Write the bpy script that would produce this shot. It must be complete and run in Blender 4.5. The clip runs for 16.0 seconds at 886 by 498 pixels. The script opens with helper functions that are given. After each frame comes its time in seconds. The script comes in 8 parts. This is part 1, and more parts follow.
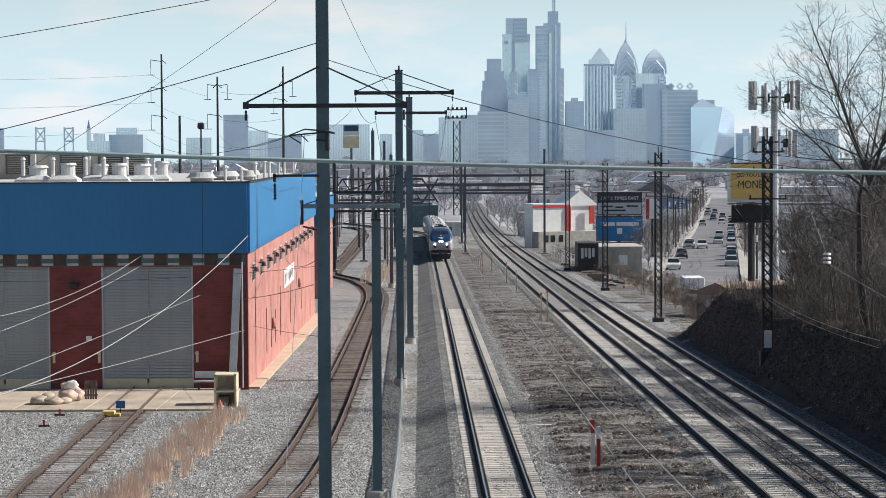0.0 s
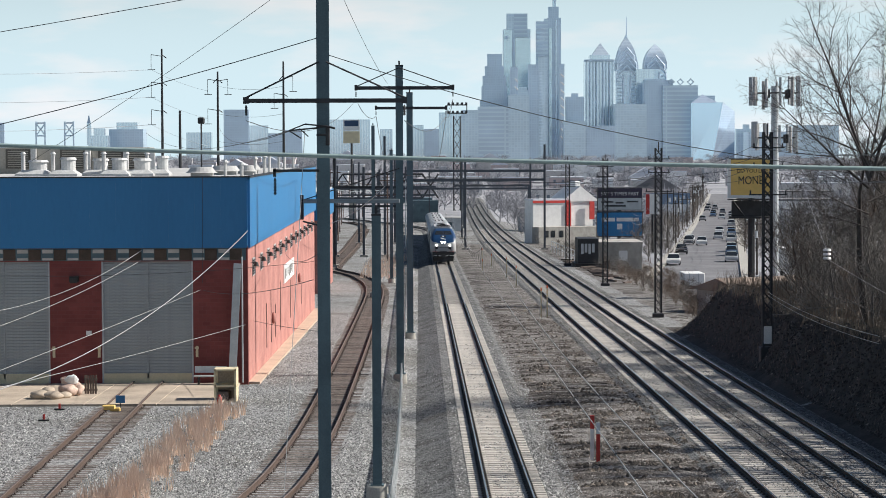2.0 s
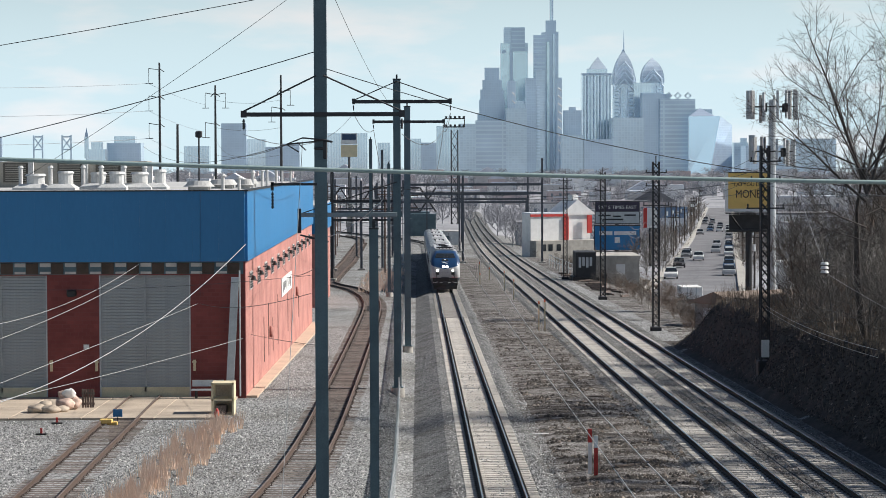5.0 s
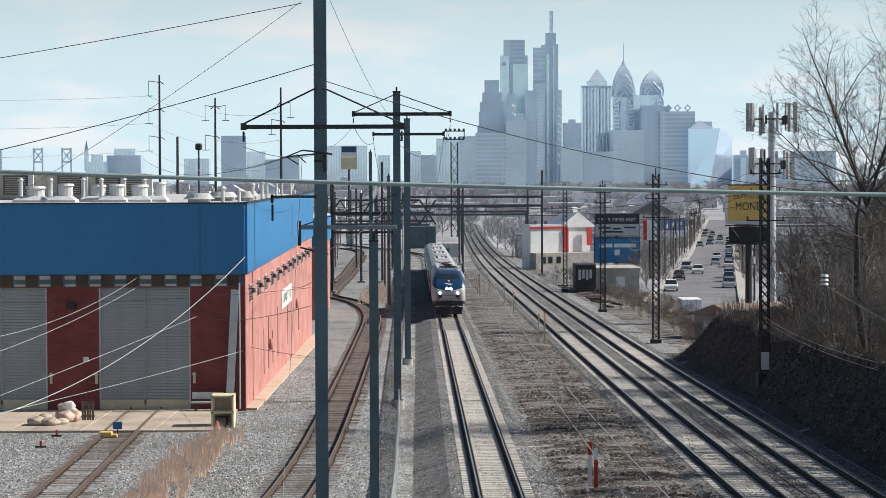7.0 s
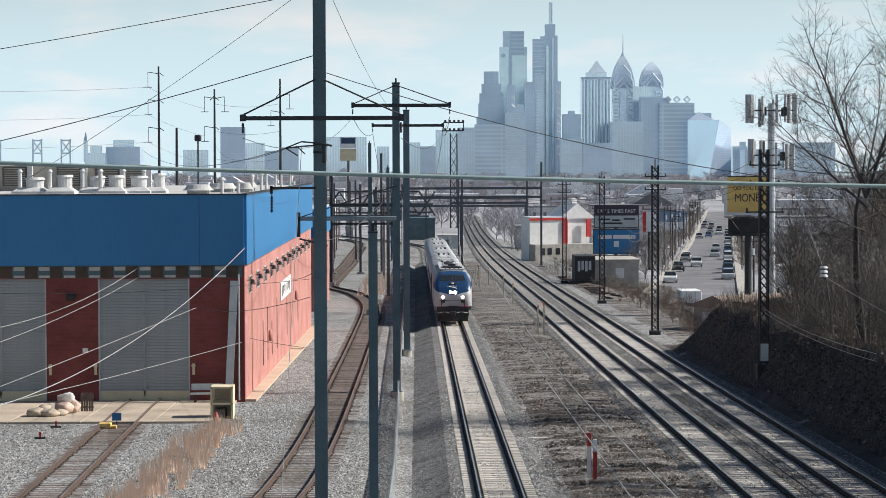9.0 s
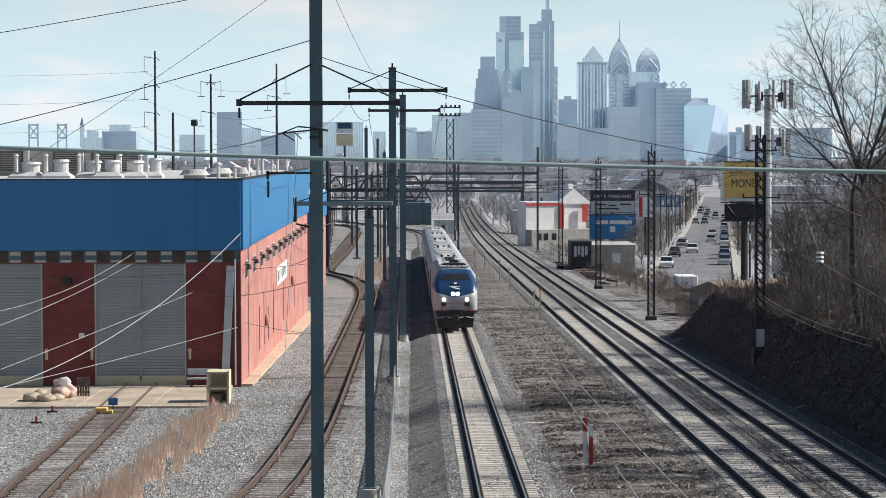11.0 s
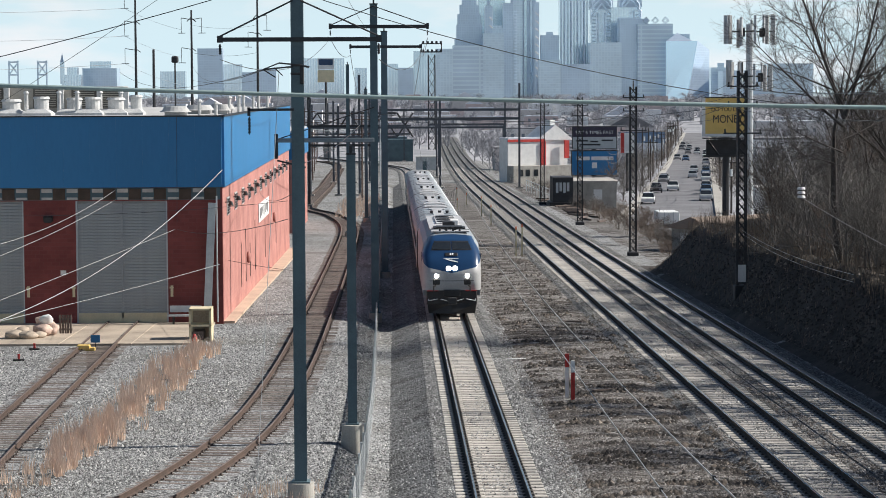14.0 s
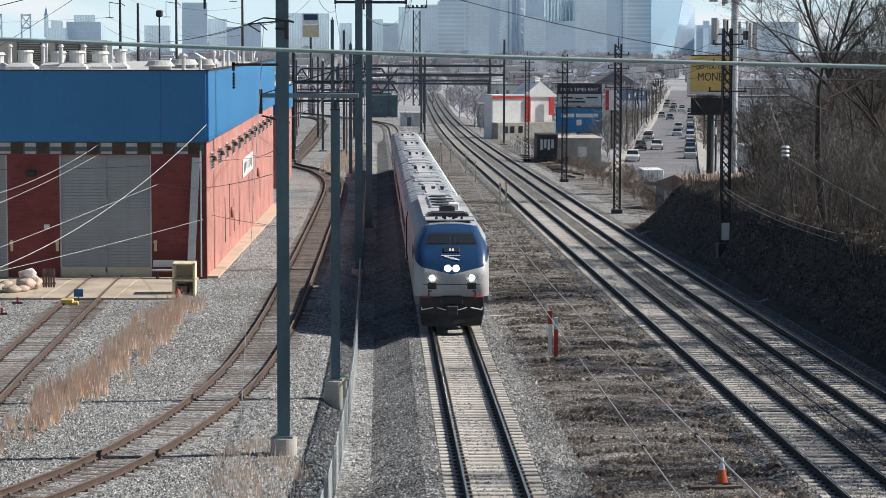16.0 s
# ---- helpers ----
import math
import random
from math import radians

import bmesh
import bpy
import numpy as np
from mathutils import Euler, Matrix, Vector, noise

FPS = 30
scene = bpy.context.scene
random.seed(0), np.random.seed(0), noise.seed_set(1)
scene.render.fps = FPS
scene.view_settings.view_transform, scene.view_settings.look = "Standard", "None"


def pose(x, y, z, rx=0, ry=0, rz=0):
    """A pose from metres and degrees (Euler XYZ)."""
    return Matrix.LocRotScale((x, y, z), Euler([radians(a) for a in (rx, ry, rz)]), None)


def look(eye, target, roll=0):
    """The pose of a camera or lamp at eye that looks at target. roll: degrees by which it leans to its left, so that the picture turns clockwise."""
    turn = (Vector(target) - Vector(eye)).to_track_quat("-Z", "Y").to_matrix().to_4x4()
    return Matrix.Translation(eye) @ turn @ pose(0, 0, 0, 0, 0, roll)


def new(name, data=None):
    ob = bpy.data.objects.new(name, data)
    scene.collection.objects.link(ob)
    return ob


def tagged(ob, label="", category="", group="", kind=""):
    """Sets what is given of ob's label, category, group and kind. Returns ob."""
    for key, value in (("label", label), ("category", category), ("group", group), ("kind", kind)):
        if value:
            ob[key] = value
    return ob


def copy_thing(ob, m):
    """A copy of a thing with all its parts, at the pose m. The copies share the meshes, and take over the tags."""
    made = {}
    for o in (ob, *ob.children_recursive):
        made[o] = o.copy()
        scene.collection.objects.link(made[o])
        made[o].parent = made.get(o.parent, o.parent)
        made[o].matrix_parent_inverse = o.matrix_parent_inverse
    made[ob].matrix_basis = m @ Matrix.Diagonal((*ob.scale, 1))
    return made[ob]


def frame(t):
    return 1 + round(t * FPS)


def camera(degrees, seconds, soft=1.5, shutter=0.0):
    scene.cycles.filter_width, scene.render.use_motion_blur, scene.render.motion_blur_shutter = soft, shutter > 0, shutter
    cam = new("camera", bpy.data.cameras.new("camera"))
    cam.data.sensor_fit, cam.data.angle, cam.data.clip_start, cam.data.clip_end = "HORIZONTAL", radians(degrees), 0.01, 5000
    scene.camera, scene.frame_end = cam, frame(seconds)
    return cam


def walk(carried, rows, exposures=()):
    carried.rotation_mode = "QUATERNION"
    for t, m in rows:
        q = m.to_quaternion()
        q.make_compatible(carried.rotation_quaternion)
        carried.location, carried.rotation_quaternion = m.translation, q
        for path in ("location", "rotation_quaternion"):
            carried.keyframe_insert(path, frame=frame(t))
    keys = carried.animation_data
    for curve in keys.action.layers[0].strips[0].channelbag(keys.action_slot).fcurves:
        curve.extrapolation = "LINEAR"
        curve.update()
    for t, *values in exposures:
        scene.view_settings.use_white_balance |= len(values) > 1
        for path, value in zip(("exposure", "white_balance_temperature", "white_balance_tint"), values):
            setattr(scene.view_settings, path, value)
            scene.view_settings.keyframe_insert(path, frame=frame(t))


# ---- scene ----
cam = camera(22.73, 16.0, soft=0.8)
EYE = (0.0, 0.0, 10.4)
PATH = [(0, -0.544, -2.482, 0.270),
        (0.5, -0.577, -2.284, 0.211),
        (1, -0.589, -2.153, 0.176),
        (1.5, -0.498, -2.315, 0.164),
        (2, -0.538, -2.606, 0.174),
        (2.5, -0.543, -2.506, 0.237),
        (3, -0.537, -2.402, 0.218),
        (3.5, -0.524, -2.295, 0.180),
        (4, -0.586, -2.293, 0.169),
        (6.5, -0.605, -2.017, 0.194),
        (7, -0.606, -1.930, 0.195),
        (7.5, -0.641, -1.977, 0.166),
        (8, -0.637, -1.909, 0.183),
        (8.5, -0.629, -1.918, 0.121),
        (9, -0.624, -2.154, 0.174),
        (11.5, -0.726, -2.821, 0.090),
        (12, -0.462, -3.293, 0.090),
        (12.5, -0.728, -2.901, 0.150),
        (13, -1.024, -3.916, 0.180),
        (13.5, -1.198, -4.276, 0.184),
        (14, -1.196, -4.193, 0.225),
        (14.5, -1.337, -4.611, 0.137),
        (15, -1.718, -5.044, 0.061),
        (15.5, -1.700, -4.970, -0.027),
        (16, -1.585, -5.329, -0.157)]
walk(cam, [(t, pose(*EYE, 90 + p, r, yw)) for t, yw, p, r in PATH])

# ---- light ----
SUN_EL, SUN_AZ = 38.0, 84.0
world = bpy.data.worlds.new("world")
scene.world = world
world.use_nodes = True
wn, wl = world.node_tree.nodes, world.node_tree.links
sky = wn.new("ShaderNodeTexSky")
sky.sky_type, sky.sun_disc = "NISHITA", False
sky.sun_elevation, sky.sun_rotation = radians(SUN_EL), radians(SUN_AZ)
sky.altitude, sky.air_density, sky.dust_density, sky.ozone_density = 50, 1.0, 1.0, 1.0
wn["Background"].inputs[1].default_value = 0.057
# winter haze low over the horizon all round, with thin cloud in it
wc = wn.new("ShaderNodeTexCoord")
ws = wn.new("ShaderNodeSeparateXYZ")
wl.new(wc.outputs["Generated"], ws.inputs[0])
wr = wn.new("ShaderNodeMapRange")
wr.interpolation_type = "SMOOTHERSTEP"
wr.inputs[1].default_value, wr.inputs[2].default_value, wr.inputs[3].default_value, wr.inputs[4].default_value = 0.0, 0.19, 0.97, 0.0
wl.new(ws.outputs[2], wr.inputs[0])
wp = wn.new("ShaderNodeMapping")
wp.inputs["Scale"].default_value = (9, 9, 34)
wl.new(wc.outputs["Generated"], wp.inputs[0])
wz = wn.new("ShaderNodeTexNoise")
wz.inputs["Scale"].default_value, wz.inputs["Detail"].default_value = 1.6, 5
wl.new(wp.outputs[0], wz.inputs["Vector"])
wq = wn.new("ShaderNodeValToRGB")
wq.color_ramp.elements[0].position, wq.color_ramp.elements[1].position = 0.50, 0.72
wq.color_ramp.elements[0].color, wq.color_ramp.elements[1].color = (9.1, 11.5, 12.6, 1), (12.2, 12.4, 12.8, 1)
wl.new(wz.outputs[0], wq.inputs[0])
wm = wn.new("ShaderNodeMix")
wm.data_type = "RGBA"
wl.new(wr.outputs[0], wm.inputs["Factor"])
wl.new(sky.outputs[0], wm.inputs["A"])
wl.new(wq.outputs[0], wm.inputs["B"])
wl.new(wm.outputs["Result"], wn["Background"].inputs[0])
sun = new("sun", bpy.data.lights.new("sun", "SUN"))
sun.data.energy, sun.data.angle, sun.data.color = 5.0, radians(0.6), (1.0, 0.95, 0.88)
_az, _el = radians(SUN_AZ), radians(SUN_EL)
_s = Vector((math.sin(_az) * math.cos(_el), math.cos(_az) * math.cos(_el), math.sin(_el)))
sun.matrix_world = look(_s * 100, (0, 0, 0))
scene.view_settings.exposure = 0.42


# ---- materials ----
def mat(name, base, dark=None, rough=0.8, metal=0.0, scale=2.0, fine=30.0, bump=0.1, mix=0.5, vary=0.0, stretch=(1, 1, 1), spec=0.5):
    """Two scales of noise between two colours, with a fine relief."""
    m = bpy.data.materials.new(name)
    m.use_nodes = True
    n, l = m.node_tree.nodes, m.node_tree.links
    b = n["Principled BSDF"]
    dark = dark or tuple(c * 0.7 for c in base)
    co = n.new("ShaderNodeTexCoord")
    mp = n.new("ShaderNodeMapping")
    mp.inputs["Scale"].default_value = stretch
    l.new(co.outputs["Object"], mp.inputs[0])
    n1, n2 = n.new("ShaderNodeTexNoise"), n.new("ShaderNodeTexNoise")
    for k, s, d in ((n1, scale, 6), (n2, fine, 3)):
        k.inputs["Scale"].default_value, k.inputs["Detail"].default_value = s, d
        l.new(mp.outputs[0], k.inputs["Vector"])
    add = n.new("ShaderNodeMath")
    add.operation = "MULTIPLY_ADD"
    l.new(n1.outputs[0], add.inputs[0])
    add.inputs[1].default_value = 1.0
    sub = n.new("ShaderNodeMath")
    sub.operation = "MULTIPLY_ADD"
    l.new(n2.outputs[0], sub.inputs[0])
    sub.inputs[1].default_value, sub.inputs[2].default_value = 0.8, -0.4
    l.new(sub.outputs[0], add.inputs[2])
    ramp = n.new("ShaderNodeValToRGB")
    ramp.color_ramp.elements[0].position, ramp.color_ramp.elements[1].position = max(0.0, mix - 0.22), min(1.0, mix + 0.22)
    ramp.color_ramp.elements[0].color, ramp.color_ramp.elements[1].color = (*dark, 1), (*base, 1)
    l.new(add.outputs[0], ramp.inputs[0])
    out = ramp.outputs[0]
    if vary:
        oi = n.new("ShaderNodeObjectInfo")
        mm = n.new("ShaderNodeMapRange")
        mm.inputs[3].default_value, mm.inputs[4].default_value = 1 - vary, 1 + vary
        l.new(oi.outputs["Random"], mm.inputs[0])
        hs = n.new("ShaderNodeHueSaturation")
        l.new(mm.outputs[0], hs.inputs["Value"])
        l.new(out, hs.inputs["Color"])
        out = hs.outputs[0]
    l.new(out, b.inputs["Base Color"])
    b.inputs["Roughness"].default_value, b.inputs["Metallic"].default_value = rough, metal
    b.inputs["Specular IOR Level"].default_value = spec
    if bump:
        bp = n.new("ShaderNodeBump")
        bp.inputs["Strength"].default_value, bp.inputs["Distance"].default_value = bump, 0.02
        l.new(n2.outputs[0], bp.inputs["Height"])
        l.new(bp.outputs[0], b.inputs["Normal"])
    return m


def glow(name, colour, strength):
    m = bpy.data.materials.new(name)
    m.use_nodes = True
    b = m.node_tree.nodes["Principled BSDF"]
    b.inputs["Base Color"].default_value = (*colour, 1)
    b.inputs["Emission Color"].default_value, b.inputs["Emission Strength"].default_value = (*colour, 1), strength
    return m


def glass(name, tint, rough=0.08, metal=0.0, spec=0.8):
    m = bpy.data.materials.new(name)
    m.use_nodes = True
    b = m.node_tree.nodes["Principled BSDF"]
    b.inputs["Base Color"].default_value, b.inputs["Roughness"].default_value = (*tint, 1), rough
    b.inputs["Metallic"].default_value, b.inputs["Specular IOR Level"].default_value = metal, spec
    return m


def gravel(name, light, dark, scale, patch, patch_col, patch_mix=0.55, stretch=(1, 1, 1)):
    """Crushed stone: cells of differing grey, with larger patches of dirt over it."""
    m = bpy.data.materials.new(name)
    m.use_nodes = True
    n, l = m.node_tree.nodes, m.node_tree.links
    b = n["Principled BSDF"]
    co = n.new("ShaderNodeTexCoord")
    v = n.new("ShaderNodeTexVoronoi")
    v.inputs["Scale"].default_value = scale
    l.new(co.outputs["Object"], v.inputs["Vector"])
    sep = n.new("ShaderNodeSeparateColor")
    l.new(v.outputs["Color"], sep.inputs[0])
    r = n.new("ShaderNodeValToRGB")
    r.color_ramp.elements[0].color, r.color_ramp.elements[1].color = (*dark, 1), (*light, 1)
    l.new(sep.outputs[0], r.inputs[0])
    mp = n.new("ShaderNodeMapping")
    mp.inputs["Scale"].default_value = stretch
    l.new(co.outputs["Object"], mp.inputs[0])
    nz = n.new("ShaderNodeTexNoise")
    nz.inputs["Scale"].default_value, nz.inputs["Detail"].default_value = patch, 8
    l.new(mp.outputs[0], nz.inputs["Vector"])
    rr = n.new("ShaderNodeValToRGB")
    rr.color_ramp.elements[0].position, rr.color_ramp.elements[1].position = patch_mix - 0.1, patch_mix + 0.1
    l.new(nz.outputs[0], rr.inputs[0])
    mx = n.new("ShaderNodeMix")
    mx.data_type, mx.blend_type = "RGBA", "MIX"
    l.new(rr.outputs[0], mx.inputs["Factor"])
    l.new(r.outputs[0], mx.inputs["A"])
    mu = n.new("ShaderNodeMix")
    mu.data_type, mu.blend_type = "RGBA", "MULTIPLY"
    mu.inputs["Factor"].default_value = 1.0
    mu.inputs["B"].default_value = (*patch_col, 1)
    l.new(r.outputs[0], mu.inputs["A"])
    l.new(mu.outputs["Result"], mx.inputs["B"])
    l.new(mx.outputs["Result"], b.inputs["Base Color"])
    b.inputs["Roughness"].default_value = 0.95
    b.inputs["Specular IOR Level"].default_value = 0.2
    bp = n.new("ShaderNodeBump")
    bp.inputs["Strength"].default_value, bp.inputs["Distance"].default_value = 0.9, 0.05
    l.new(v.outputs["Distance"], bp.inputs["Height"])
    bp.invert = True
    l.new(bp.outputs[0], b.inputs["Normal"])
    return m


M_BALLAST = gravel("ballast_stone", (0.29, 0.293, 0.29), (0.028, 0.029, 0.031), 12, 0.5, (0.66, 0.65, 0.63))
M_YARD = gravel("yard_gravel", (0.44, 0.445, 0.44), (0.065, 0.066, 0.068), 12, 0.16, (0.60, 0.58, 0.55))
M_DIRT = gravel("cinder_dirt", (0.385, 0.37, 0.355), (0.048, 0.045, 0.043), 13, 0.8, (0.27, 0.243, 0.225), 0.51, (0.30, 1.7, 1))
# Dark soil set darker still: the bank's shade is in the colour.
M_HILL = mat("shade_dark_litter_soil", (0.062, 0.052, 0.044), (0.012, 0.010, 0.009), 0.95, scale=0.7, fine=7, bump=1.0)
# Far city ground: distance haze is mixed into its colour.
M_FARGROUND = mat("hazed_city_ground", (0.36, 0.365, 0.39), (0.20, 0.205, 0.22), 0.95, scale=0.05, fine=0.6, bump=0)
M_CONC = mat("concrete", (0.46, 0.44, 0.40), (0.30, 0.285, 0.26), 0.9, scale=1.2, fine=40, bump=0.2)
M_APRON = mat("stained_concrete", (0.50, 0.415, 0.325), (0.30, 0.25, 0.20), 0.9, scale=0.5, fine=18, bump=0.15)


def loose(name, stops):
    """Loose stones, each island its own shade."""
    m = bpy.data.materials.new(name)
    m.use_nodes = True
    n, l = m.node_tree.nodes, m.node_tree.links
    b = n["Principled BSDF"]
    g = n.new("ShaderNodeNewGeometry")
    r = n.new("ShaderNodeValToRGB")
    el = r.color_ramp.elements
    while len(el) < len(stops):
        el.new(0.5)
    for e, (at, c) in zip(el, stops):
        e.position, e.color = at, (*c, 1)
    l.new(g.outputs["Random Per Island"], r.inputs[0])
    l.new(r.outputs[0], b.inputs["Base Color"])
    b.inputs["Roughness"].default_value = 0.9
    return m


M_STONE = loose("loose_ballast", [(0.0, (0.03, 0.03, 0.032)), (0.45, (0.165, 0.17, 0.17)), (0.9, (0.40, 0.405, 0.40)), (1.0, (0.64, 0.635, 0.62))])
M_CLOD = loose("loose_cinders", [(0.0, (0.035, 0.032, 0.030)), (0.6, (0.115, 0.102, 0.092)), (0.93, (0.26, 0.235, 0.215)), (1.0, (0.50, 0.48, 0.46))])
# Darker than the cinders, with the bank's shade in the tones.
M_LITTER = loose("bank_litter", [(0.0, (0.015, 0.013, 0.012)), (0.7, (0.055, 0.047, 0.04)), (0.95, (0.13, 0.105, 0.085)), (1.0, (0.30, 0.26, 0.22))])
M_TIE = mat("concrete_tie", (0.54, 0.505, 0.455), (0.33, 0.31, 0.285), 0.9, scale=2.2, fine=30, bump=0.2, vary=0.15)
M_TIEOLD = mat("soiled_concrete_tie", (0.46, 0.43, 0.395), (0.27, 0.253, 0.232), 0.9, scale=2.2, fine=30, bump=0.2, vary=0.2)
# One dark colour for seat grease and the shadow band beside the rail.
M_SEAT = mat("greasy_shaded_rail_seat", (0.055, 0.05, 0.046), (0.03, 0.028, 0.026), 0.8, scale=2, fine=30, bump=0.1)
M_WTIE = mat("creosoted_wood_tie", (0.165, 0.132, 0.114), (0.065, 0.052, 0.046), 0.9, scale=3, fine=40, bump=0.3, vary=0.3)
M_RAILSIDE = mat("rusty_rail_steel", (0.045, 0.038, 0.034), (0.03, 0.025, 0.022), 0.8, scale=4, fine=40, bump=0.1)
M_RAILTOP = mat("worn_rail_head", (0.62, 0.62, 0.62), (0.45, 0.44, 0.43), 0.25, 1.0, scale=1, fine=20, bump=0.02)
M_RUST = mat("brown_rust_rail", (0.20, 0.15, 0.13), (0.10, 0.078, 0.068), 0.8, scale=4, fine=40, bump=0.15)
M_POLE = mat("green_grey_painted_steel", (0.095, 0.155, 0.18), (0.06, 0.10, 0.12), 0.55, scale=0.9, fine=25, bump=0.05)
M_POLEL = mat("faded_grey_steel", (0.24, 0.29, 0.31), (0.17, 0.21, 0.225), 0.6, scale=0.9, fine=25, bump=0.05)
M_RUSTY = mat("rust_brown_steel", (0.13, 0.085, 0.068), (0.07, 0.048, 0.04), 0.8, scale=1.5, fine=20, bump=0.05)
M_DARK = mat("weathered_dark_steel", (0.035, 0.037, 0.042), (0.018, 0.019, 0.022), 0.6, scale=2, fine=25, bump=0.05)
# The dark steel paled and blued, with distance haze in the colour.
M_FARSTEEL = mat("hazed_far_steel", (0.095, 0.11, 0.13), (0.06, 0.07, 0.085), 0.7, scale=2, fine=25, bump=0.0)
M_WIRE = mat("wire_metal", (0.06, 0.065, 0.07), (0.035, 0.04, 0.045), 0.6, bump=0)
M_WIREL = mat("bright_wire", (0.42, 0.43, 0.44), (0.33, 0.34, 0.35), 0.5, bump=0)
M_PATINA = mat("patina_cable", (0.30, 0.38, 0.37), (0.22, 0.30, 0.30), 0.6, scale=3, fine=30, bump=0.05)
M_GALV = mat("galvanised_steel", (0.55, 0.58, 0.60), (0.42, 0.45, 0.47), 0.45, 0.3, scale=1.5, fine=20, bump=0.05)
M_BLUE = mat("blue_sheet_metal", (0.018, 0.18, 0.41), (0.014, 0.16, 0.37), 0.4, scale=0.3, fine=6, bump=0.02, stretch=(1, 1, 0.25))


def brickwork(name, c1, c2, mortar):
    """Courses of brick too small to pick apart, with soot patches."""
    m = bpy.data.materials.new(name)
    m.use_nodes = True
    n, l = m.node_tree.nodes, m.node_tree.links
    b = n["Principled BSDF"]
    co = n.new("ShaderNodeTexCoord")
    sp, cb, ad = n.new("ShaderNodeSeparateXYZ"), n.new("ShaderNodeCombineXYZ"), n.new("ShaderNodeMath")
    l.new(co.outputs["Object"], sp.inputs[0])
    l.new(sp.outputs[0], ad.inputs[0])
    l.new(sp.outputs[1], ad.inputs[1])
    l.new(ad.outputs[0], cb.inputs[0])
    l.new(sp.outputs[2], cb.inputs[1])
    br = n.new("ShaderNodeTexBrick")
    br.inputs["Scale"].default_value = 1.0
    br.inputs["Brick Width"].default_value, br.inputs["Row Height"].default_value = 0.4, 0.2
    br.inputs["Mortar Size"].default_value = 0.012
    br.inputs["Color1"].default_value, br.inputs["Color2"].default_value, br.inputs["Mortar"].default_value = (*c1, 1), (*c2, 1), (*mortar, 1)
    l.new(cb.outputs[0], br.inputs["Vector"])
    nz = n.new("ShaderNodeTexNoise")
    nz.inputs["Scale"].default_value, nz.inputs["Detail"].default_value = 0.45, 7
    l.new(co.outputs["Object"], nz.inputs["Vector"])
    rp = n.new("ShaderNodeValToRGB")
    rp.color_ramp.elements[0].position, rp.color_ramp.elements[1].position = 0.35, 0.65
    rp.color_ramp.elements[0].color, rp.color_ramp.elements[1].color = (0.72, 0.70, 0.70, 1), (1, 1, 1, 1)
    l.new(nz.outputs[0], rp.inputs[0])
    mx = n.new("ShaderNodeMix")
    mx.data_type, mx.blend_type = "RGBA", "MULTIPLY"
    mx.inputs["Factor"].default_value = 1.0
    l.new(br.outputs["Color"], mx.inputs["A"])
    l.new(rp.outputs[0], mx.inputs["B"])
    l.new(mx.outputs["Result"], b.inputs["Base Color"])
    b.inputs["Roughness"].default_value = 0.9
    bp = n.new("ShaderNodeBump")
    bp.inputs["Strength"].default_value, bp.inputs["Distance"].default_value = 0.4, 0.02
    bp.invert = True
    l.new(br.outputs["Fac"], bp.inputs["Height"])
    l.new(bp.outputs[0], b.inputs["Normal"])
    return m


# Light put into the colour: one red brick, sunlit side and shaded front.
M_BRICK = brickwork("red_brick_lit_tone", (0.51, 0.235, 0.20), (0.45, 0.195, 0.168), (0.50, 0.27, 0.235))
M_BRICK_SHADE = brickwork("red_brick_shade_tone", (0.26, 0.068, 0.062), (0.215, 0.055, 0.052), (0.235, 0.075, 0.068))
M_SHUT = mat("grey_roller_door", (0.35, 0.38, 0.395), (0.25, 0.272, 0.285), 0.5, 0.0, scale=0.5, fine=12, bump=0.03, stretch=(1, 1, 3))
M_SAND = mat("ochre_sand", (0.56, 0.42, 0.31), (0.42, 0.32, 0.25), 0.95, scale=0.5, fine=10, bump=0.2)
M_CREAM = mat("cream_paint", (0.74, 0.64, 0.43), (0.60, 0.52, 0.35), 0.7, scale=1, fine=14, bump=0.05)
M_ROOF = mat("roof_membrane", (0.50, 0.50, 0.49), (0.36, 0.36, 0.355), 0.9, scale=0.3, fine=6, bump=0.1)
M_WHITE = mat("white_painted_metal", (0.80, 0.80, 0.79), (0.66, 0.66, 0.65), 0.5, scale=1, fine=14, bump=0.03)
M_BLACK = mat("black_paint", (0.025, 0.025, 0.027), (0.014, 0.014, 0.015), 0.5, scale=2, fine=20, bump=0.03)
M_TRAINBLUE = mat("blue_loco_paint", (0.012, 0.048, 0.125), (0.010, 0.040, 0.105), 0.3, scale=1, fine=10, bump=0.01)
M_SILVER = mat("stainless_steel", (0.31, 0.345, 0.375), (0.21, 0.235, 0.255), 0.55, 0.0, scale=1.0, fine=10, bump=0.03)
M_LOCOGREY = mat("silver_loco_paint", (0.44, 0.445, 0.45), (0.34, 0.345, 0.35), 0.5, 0.0, scale=1.0, fine=12, bump=0.02)
M_LOCOROOF = mat("sooty_roof_paint", (0.52, 0.53, 0.54), (0.33, 0.33, 0.34), 0.6, scale=1.3, fine=12, bump=0.05)
M_WINDOW = glass("dark_glass", (0.02, 0.025, 0.03), 0.06)
M_LIGHT = glow("lit_headlamp", (1.0, 0.93, 0.80), 14)
M_RED = mat("red_paint", (0.55, 0.05, 0.04), (0.42, 0.035, 0.03), 0.6, bump=0.02)
M_ORANGE = mat("orange_plastic", (0.75, 0.16, 0.05), (0.6, 0.11, 0.03), 0.6, bump=0.02)
